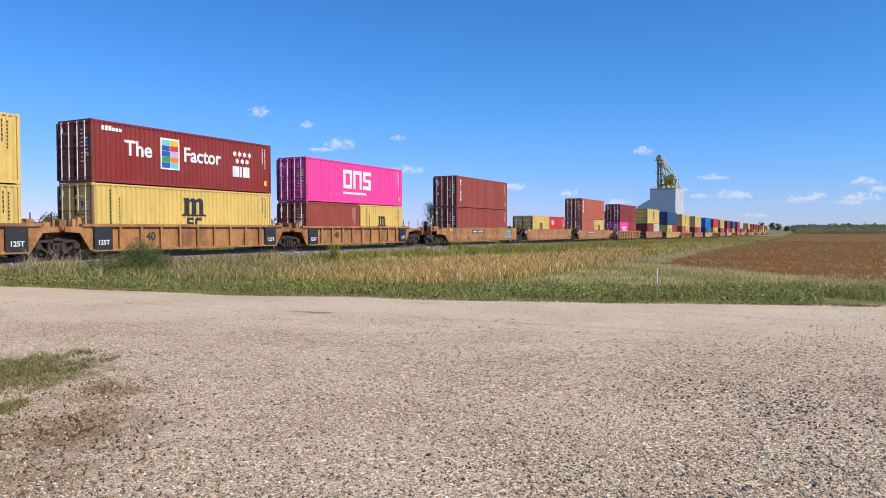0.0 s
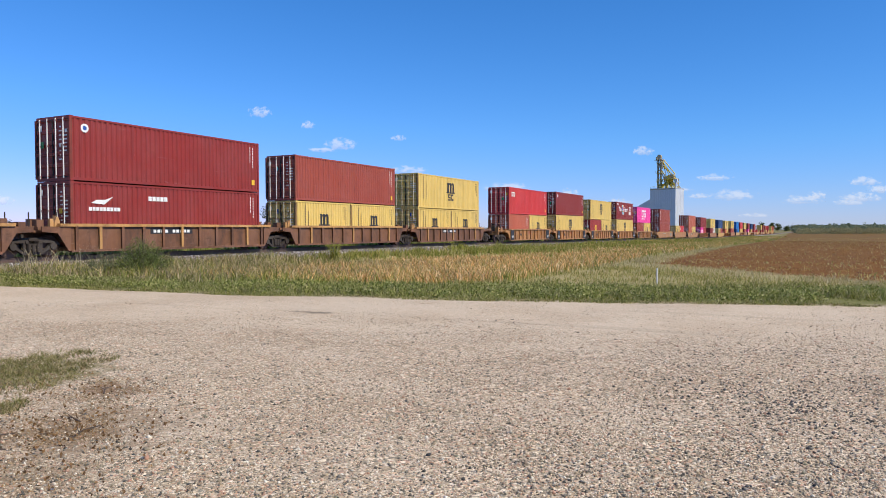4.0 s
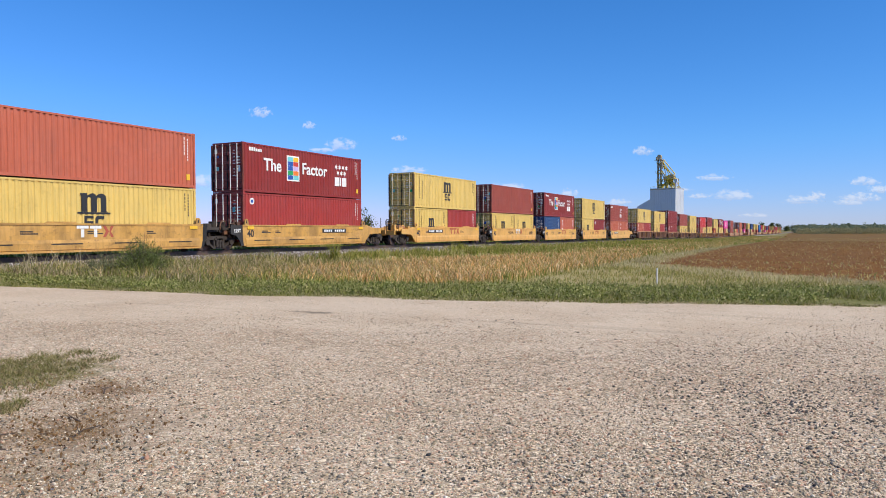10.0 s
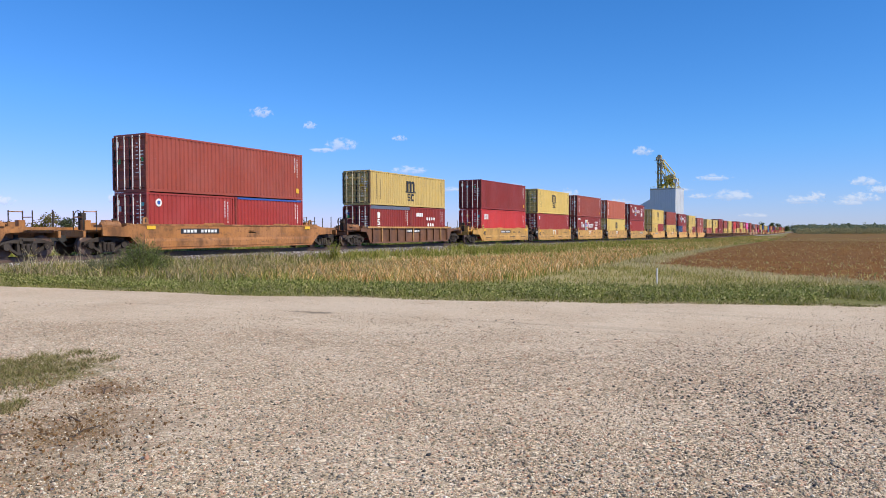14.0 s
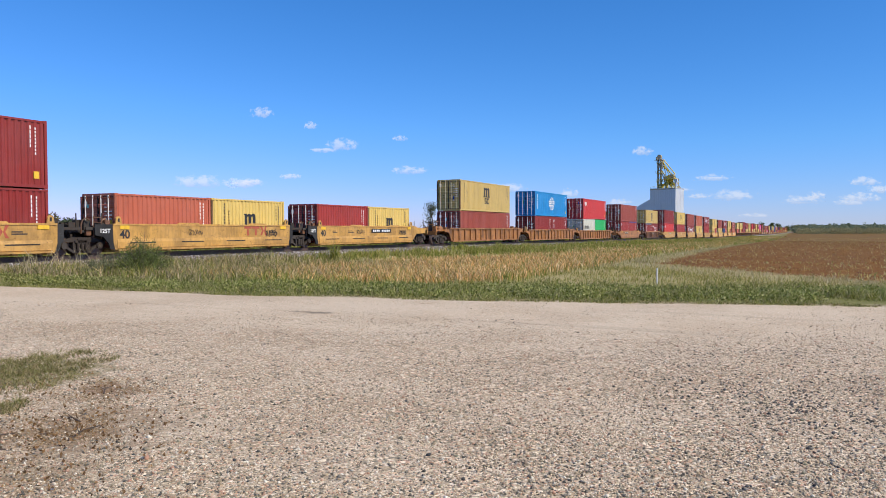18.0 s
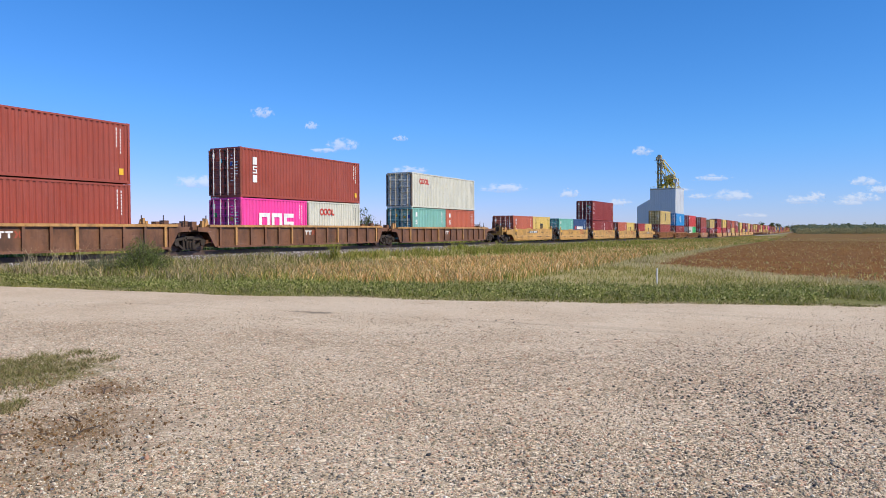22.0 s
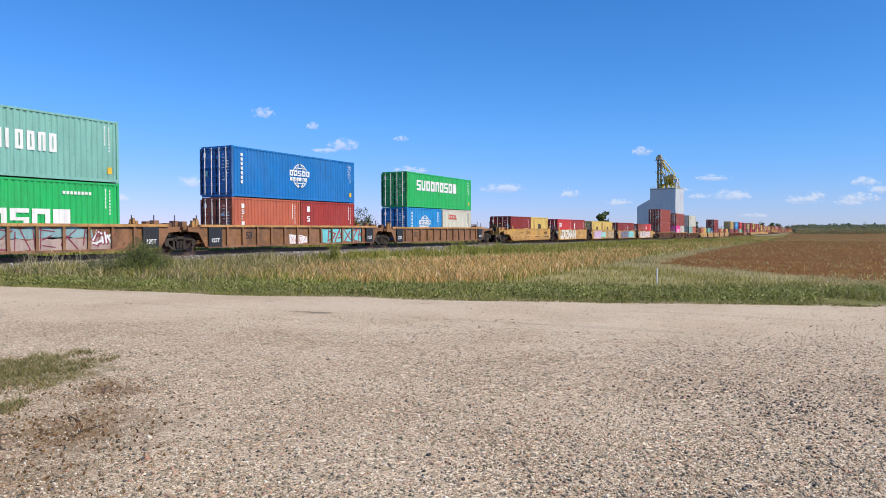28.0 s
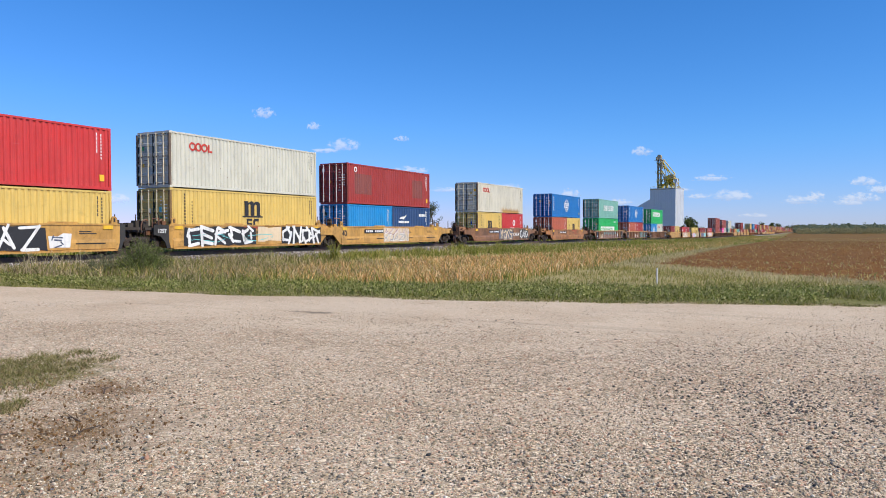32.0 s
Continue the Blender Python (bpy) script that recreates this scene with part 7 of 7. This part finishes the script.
# woods along the skyline; leaf tones paled and blued to stand for distant haze
woods_mat = leafy("woods", ((0.15, 0.20, 0.135), (0.20, 0.25, 0.155), (0.27, 0.30, 0.18), (0.36, 0.36, 0.21)), 0.9, 0.35, 0.02)
cs, rs = [], []
for i in range(520):
    px = 1408 + 240 * rg.uniform(0, 1)
    d = rg.uniform(850, 980)
    wx, wy = spot_at(px, d)
    hh = rg.uniform(3.6, 6.6) + (2.6 if rg.uniform() < 0.08 else 0.0)
    for zz in np.arange(-2.5, hh, 2.0):
        cs.append((wx + rg.normal(0, 1.5), wy + rg.normal(0, 1.5), zz - 0.4))
        rs.append(rg.uniform(1.8, 3.4) * (1.1 - 0.5 * max(zz, 0.0) / hh))
for i in range(500):
    px = -200 + 1600 * rg.uniform(0, 1)
    d = rg.uniform(2200, 2600)
    wx, wy = spot_at(px, d)
    for zz in (-2.0, 2.0, 5.0, 8.0):
        cs.append((wx + rg.normal(0, 5), wy + rg.normal(0, 5), zz - 0.5))
        rs.append(rg.uniform(4, 8))
v, f = leaf_cloud(cs, rs, 20, 1.0, rg)
scrub = []
for i in range(1300):
    wx, wy = spot_at(1410 + 240 * rg.uniform(0, 1), rg.uniform(640, 720))
    scrub.append((wx, wy, rg.uniform(-3.4, 1.5)))
sv, sf = leaf_cloud(scrub, rg.uniform(0.9, 2.0, len(scrub)), 30, 0.5, rg)
tagged(new("scrub", many("scrub", sv, sf, leafy("scrub", ((0.26, 0.25, 0.12), (0.36, 0.33, 0.17), (0.46, 0.40, 0.22)), 0.9, 0.35, 0.02))), "olive scrub in front of the far woods", "scrub", kind="stuff")
tagged(new("far_woods", many("far_woods", v, f, woods_mat)), "dark green woods along the far skyline", "woods", kind="stuff")

# ---- grain elevator ----
E_X, E_Y = spot_at(1181, 345.0)


def siding_material():
    m, nt, b = blank("metal_siding")
    tc = nt.nodes.new("ShaderNodeTexCoord").outputs["Object"]
    col = mix(nt, spot(nt, tc, 0.12, 4.0), (0.55, 0.59, 0.62), (0.64, 0.66, 0.68))
    col = mix(nt, mask(nt, spot(nt, node(nt, "ShaderNodeVectorMath", [(0, tc), (1, (0.8, 0.8, 0.06))], operation="MULTIPLY").outputs[0], 1.0, 4.0), 0.52, 0.8), col, (0.50, 0.52, 0.53))
    nt.links.new(col, b.inputs["Base Color"])
    b.inputs["Roughness"].default_value, b.inputs["Metallic"].default_value = 0.55, 0.15
    return m


siding = siding_material()
leg_mat = paint("elevator_steel", (0.42, 0.36, 0.24), 0.4, 0.6)
yellow_mat = paint("elevator_yellow", (0.62, 0.46, 0.06), 0.3, 0.5)


def cladding(x0, y0, x1, y1, z0, z1, pitch=0.9):
    """Upright ribs round a box."""
    sh = Shape()
    for i in range(int((x1 - x0) / pitch) + 1):
        x = x0 + i * pitch
        sh.box(x - 0.06, y0 - 0.07, z0, x + 0.06, y0, z1)
        sh.box(x - 0.06, y1, z0, x + 0.06, y1 + 0.07, z1)
    for i in range(int((y1 - y0) / pitch) + 1):
        y = y0 + i * pitch
        sh.box(x0 - 0.07, y - 0.06, z0, x0, y + 0.06, z1)
        sh.box(x1, y - 0.06, z0, x1 + 0.07, y + 0.06, z1)
    return sh.mesh("cladding_ribs", siding)


ELEV = pose(E_X, E_Y, -0.1, 0, 0, -102)
elevator = new("grain_elevator")
elevator.matrix_basis = ELEV
tagged(elevator, "tall grey metal-clad grain elevator with yellow conveying gear on top", "grain elevator")
# local x runs along the broad wall that faces the eye
part("wall", Shape().box(-6.4, -5.2, -2.4, 5.9, 5.2, 21.0).mesh("wall", siding), elevator, "grey corrugated metal cladding")
part("cladding_ribs", cladding(-6.4, -5.2, 5.9, 5.2, -2.4, 20.6), elevator)["kind"] = "stuff"
part("roof", Shape().box(-6.6, -5.4, 21.004, 6.1, 5.4, 21.2).mesh("roof", siding), elevator)
annex = Shape().slab([(-13.2, -2.4), (-6.48, -2.4), (-6.48, 16.3), (-13.2, 12.8)], -4.6, 4.6)
part("cladding_ribs", cladding(-13.2, -4.6, -6.6, 4.6, -2.4, 12.7), elevator)["kind"] = "stuff"
part("annex", annex.mesh("annex", siding), elevator, "lower lean-to shed with a sloping roof")
tower = Shape()
for dx in (-0.75, 0.75):
    for dy in (-0.75, 0.75):
        tower.rod((-4.0 + dx, dy, 20.9), (-4.0 + dx, dy, 36.0), 0.13, 6)
for z in np.arange(21.0, 35.6, 1.6):
    tower.rod((-4.75, -0.75, float(z)), (-3.25, -0.75, float(z) + 1.5), 0.07, 5)
    tower.rod((-3.25, 0.75, float(z)), (-4.75, 0.75, float(z) + 1.5), 0.07, 5)
    tower.rod((-4.75, -0.75, float(z)), (-3.25, -0.75, float(z)), 0.06, 5)
part("leg_tower", tower.mesh("leg_tower", leg_mat), elevator, "latticed steel leg tower")
part("bucket_leg", Shape().box(-5.0, -0.4, 20.9, -4.4, 0.4, 36.5).box(-3.6, -0.4, 20.9, -3.0, 0.4, 36.5).mesh("bucket_leg", leg_mat), elevator, "paired upright conveyor trunks")
head = Shape().rod((-4.0, -0.55, 36.6), (-4.0, 0.55, 36.6), 1.05, 16)
head.box(-5.0, -0.7, 35.4, -3.0, 0.7, 36.4)
head.box(-6.2, -1.3, 35.0, -2.0, 1.3, 35.14)
head.box(-2.9, -0.5, 33.0, -1.9, 0.5, 35.2)
head.rod((-5.8, 0.6, 35.1), (-5.8, 0.6, 36.6), 0.3, 8)
part("head_house", head.mesh("head_house", leg_mat), elevator, "weathered elevator head with a service deck")
for i, (ex, ez) in enumerate(((4.8, 24.4), (3.4, 25.6), (0.9, 27.2), (5.6, 23.6), (-0.6, 24.2))):
    part("spout", Shape().rod((-2.3, 0.4 * (i - 1.5), 34.4 - 0.5 * i), (ex, 0.7 * (i - 1.5), ez), 0.16, 8).mesh("spout", siding if i % 2 else yellow_mat), elevator, "steel grain spout")
dist = Shape()
dist.rod((0.9, 0, 25.0), (0.9, 0, 27.6), 1.9, 12, 0.8)
dist.rod((0.9, 0, 23.6), (0.9, 0, 25.0), 0.6, 12, 1.9)
part("distributor", dist.mesh("distributor", yellow_mat), elevator, "yellow grain distributor")
for i in range(12):
    a = math.tau * i / 12 + 0.2
    part("pipe", Shape().rod((0.9 + 1.2 * math.cos(a), 1.2 * math.sin(a), 24.6), (0.6 + 5.0 * math.cos(a), 4.4 * math.sin(a), 21.0), 0.26, 7).mesh("pipe", yellow_mat), elevator, "radiating yellow pipe")
stage = Shape()
for x in (-2.2, 0.9, 4.4):
    for y in (-2.6, 2.6):
        stage.rod((x, y, 20.9), (x, y, 25.6), 0.13, 6)
for z in (23.2, 25.6):
    for y in (-2.6, 2.6):
        stage.rod((-2.2, y, z), (4.4, y, z), 0.11, 6)
    for x in (-2.2, 0.9, 4.4):
        stage.rod((x, -2.6, z), (x, 2.6, z), 0.11, 6)
for x in (-2.2, 0.9):
    stage.rod((x, -2.6, 20.9), (x + 3.1, -2.6, 23.2), 0.08, 6).rod((x + 3.1, -2.6, 23.2), (x, -2.6, 25.6), 0.08, 6)
part("support_frame", stage.mesh("support_frame", yellow_mat), elevator, "yellow steel support frame")
for i, (ax, az, bx, bz) in enumerate(((-4.2, 33.0, -1.2, 21.3), (-3.2, 30.0, 2.6, 21.3), (-4.9, 24.5, -1.6, 21.2), (-2.4, 25.2, -5.6, 21.2), (3.2, 25.8, 5.4, 21.3), (2.2, 26.4, -1.4, 22.2), (-2.6, 32.4, 4.6, 26.2), (-2.2, 35.0, 3.0, 28.0))):
    part("pipe", Shape().rod((ax, 1.2 * math.sin(2.1 * i), az), (bx, 2.6 * math.cos(1.7 * i), bz), 0.24, 7).mesh("pipe", yellow_mat if i % 4 else leg_mat), elevator, "slanting grain pipe")
decks = Shape()
for x0, x1, z in ((-2.4, 4.8, 25.65), (-2.4, 4.8, 23.25), (-5.2, -1.6, 33.2), (-5.4, -2.6, 28.6), (-5.2, -2.8, 24.8)):
    decks.box(x0, -2.4 if x0 > -3 else -1.2, z, x1, 2.4 if x0 > -3 else 1.2, z + 0.12)
    for k in range(5):
        xx = x0 + (x1 - x0) * k / 4
        decks.box(xx - 0.05, -2.4 if x0 > -3 else -1.2, z + 0.12, xx + 0.05, -2.3 if x0 > -3 else -1.1, z + 1.15)
    decks.box(x0, -2.4 if x0 > -3 else -1.2, z + 1.1, x1, -2.3 if x0 > -3 else -1.1, z + 1.2)
part("service_deck", decks.mesh("service_deck", yellow_mat), elevator, "yellow service decks with handrails")
motor = Shape().rod((-3.4, -1.0, 33.8), (-1.8, -1.0, 33.8), 0.55, 10).box(-2.8, -1.4, 30.6, -1.9, -0.5, 33.2).box(1.6, -1.6, 25.8, 3.6, 0.4, 27.8).box(-1.6, -1.2, 25.8, 0.0, 0.8, 26.9)
part("drive_gear", motor.mesh("drive_gear", leg_mat), elevator, "weathered drive housings")
part("base_flashing", Shape().box(-6.46, -5.28, 20.55, 5.96, -5.275, 20.95).mesh("base_flashing", leg_mat), elevator, "rust-stained eaves flashing")

rails = Shape()
for x in np.linspace(-6.2, 5.8, 9):
    rails.rod((float(x), -5.2, 20.9), (float(x), -5.2, 22.0), 0.04, 5)
rails.rod((-6.2, -5.2, 22.0), (5.8, -5.2, 22.0), 0.05, 5).rod((-6.2, -5.2, 21.5), (5.8, -5.2, 21.5), 0.04, 5)
part("railing", rails.mesh("railing", yellow_mat), elevator)
part("vent", Shape().rod((5.0, -2, 20.9), (5.0, -2, 24.5), 0.5, 10).box(4.4, -2.6, 24.5, 5.6, -1.4, 25.4).mesh("vent", siding), elevator, "pale dust collector")

# ---- posts and poles ----
px_, py_ = spot_at(1163, 20.6)
post = tagged(new("marker_post"), "thin weathered white marker post in the grass", "post")
post.location = (px_, py_, float(ground_height(px_, py_)))
part("shaft", Shape().rod((0, 0, -0.1), (0.0, 0, 0.52), 0.028, 8, 0.024).mesh("shaft", paint("marker_white", (0.66, 0.64, 0.58), 0.2)), post)
for px, depth, h in ((1403, 620, 9.5), (1515, 520, 7.5), (1411, 900, 10.0)):
    qx, qy = spot_at(px, depth)
    pole = tagged(new("utility_pole"), "distant wooden utility pole with a crossarm", "utility pole", "poles across the field")
    pole.location = (qx, qy, float(ground_height(qx, qy)))
    part("shaft", Shape().rod((0, 0, -0.3), (0, 0, h), 0.16, 8, 0.12).mesh("shaft", bark_mat), pole)
    part("crossarm", Shape().box(-0.9, -0.07, h - 0.8, 0.9, 0.07, h - 0.62).mesh("crossarm", bark_mat), pole)


# ---- clouds ----
def cloud_material():
    m, nt, b = blank("cloud")
    tc = nt.nodes.new("ShaderNodeTexCoord").outputs["Object"]
    xyz = node(nt, "ShaderNodeSeparateXYZ", [(0, tc)]).outputs
    r2 = m2(nt, "ADD", m2(nt, "MULTIPLY", xyz[0], xyz[0]), m2(nt, "MULTIPLY", xyz[1], xyz[1]))
    under = m2(nt, "MULTIPLY", m2(nt, "MAXIMUM", m2(nt, "SUBTRACT", -0.30, xyz[1]), 0.0), 0.55)
    lumps = spot(nt, local(nt, (1.5, 0.8, 1)), 2.2, 6.0, 0.62)
    dens = m2(nt, "SUBTRACT", m2(nt, "SUBTRACT", lumps, m2(nt, "MULTIPLY", r2, 0.30)), under)
    alpha = mask(nt, dens, 0.24, 0.54)
    # the cloud glows; its sunlit top and blue-grey shaded base are painted in
    shade = mix(nt, mask(nt, m2(nt, "ADD", xyz[1], m2(nt, "MULTIPLY", lumps, 0.9)), 0.0, 0.75), (0.50, 0.60, 0.82), (0.86, 0.88, 0.95))
    em = node(nt, "ShaderNodeEmission", [(0, shade), (1, 1.0)])
    clear = nt.nodes.new("ShaderNodeBsdfTransparent")
    mx = node(nt, "ShaderNodeMixShader", [(0, m2(nt, "MULTIPLY", alpha, 0.52)), (1, clear.outputs[0]), (2, em.outputs[0])])
    nt.links.new(mx.outputs[0], nt.nodes["Material Output"].inputs[0])
    return m


cloud_mat = cloud_material()
DRIFTERS = []
CLOUDS = [
    # bearing, height in the picture, width, height, drift
    (462, 201, 46, 22, 8), (546, 223, 26, 16, 11), (604, 258, 62, 26, 7), (572, 266, 60, 12, 7), (722, 303, 62, 18, 4), (1139, 271, 40, 20, -3), (345, 321, 100, 30, 18), (425, 325, 80, 24, 12), (900, 334, 90, 22, -10), (1006, 345, 40, 18, 2),
    (1092, 361, 50, 16, 2), (1296, 350, 90, 22, -2), (1262, 318, 70, 14, -4), (1420, 358, 80, 20, -2), (1444, 350, 40, 16, -2), (1528, 326, 60, 20, 0), (1522, 354, 80, 20, -1), (1560, 340, 60, 18, -1), (1500, 362, 60, 14, 0),
    (440, 322, 60, 16, 8), (205, 350, 40, 20, 10), (5, 354, 50, 22, 8), (510, 312, 40, 12, 10), (1235, 350, 40, 12, -2), (1335, 384, 60, 10, 0), (800, 336, 70, 10, -6), (1200, 338, 50, 10, 0), (705, 246, 30, 12, 6), (398, 364, 30, 14, 4),
]
card = Shape()
n = 8
for j in range(n + 1):
    for i in range(n + 1):
        u, w = 2.6 * i / n - 1.3, 2.6 * j / n - 1.3
        card.v.append((u, w, 0.25 * (1 - 0.3 * (u * u + w * w))))
card.f += [(j * (n + 1) + i, j * (n + 1) + i + 1, (j + 1) * (n + 1) + i + 1, (j + 1) * (n + 1) + i) for j in range(n) for i in range(n)]
puff = card.mesh("cloud", cloud_mat)
FAR = 3600.0


def sky_place(px, py):
    s, u = (px - 784.0) / 1275.3, (441.0 - py) / 1275.3
    u -= math.tan(PITCH)
    ax, ay = FAR * math.sin(YAW) + s * FAR * math.cos(YAW), FAR * math.cos(YAW) - s * FAR * math.sin(YAW)
    return ax, ay, EYE[2] + u * FAR


for px, py, w, h, drift in CLOUDS:
    c = tagged(new("cloud", puff), "small white fair-weather cloud low in the blue sky", "cloud", "clouds")
    c.visible_shadow = False
    c.scale = (0.52 * w / 1275.3 * FAR, 0.60 * h / 1275.3 * FAR, 40)
    turn = Euler((radians(90), 0, -YAW)).to_matrix().to_4x4()
    a = Matrix.Translation(sky_place(px, py)) @ turn
    b = Matrix.Translation(sky_place(px + drift, py + 0.2 * abs(drift))) @ turn
    DRIFTERS.append((c, a, b))


# ---- what moves ----
def motions():
    """The train rolls away at a steady pace; the clouds drift slowly."""
    for thing, x, z, base in MOVERS:
        times = sorted({0.0, 32.0} | {round((k - 6.0 - base) / SPEED, 1) for k in KNOTS if 0.5 < (k - 6.0 - base) / SPEED < 31.5})
        rows = []
        for t in times:
            mid = base + 6.0 + SPEED * t
            rows.append((t, pose(x + SPEED * t, TRACK_Y - float(bend(mid)), RAIL_Z + z - float(fall(mid)))))
        walk(thing, rows)
    for thing, a, b in DRIFTERS:
        walk(thing, [(0.0, a), (32.0, b)])


motions()
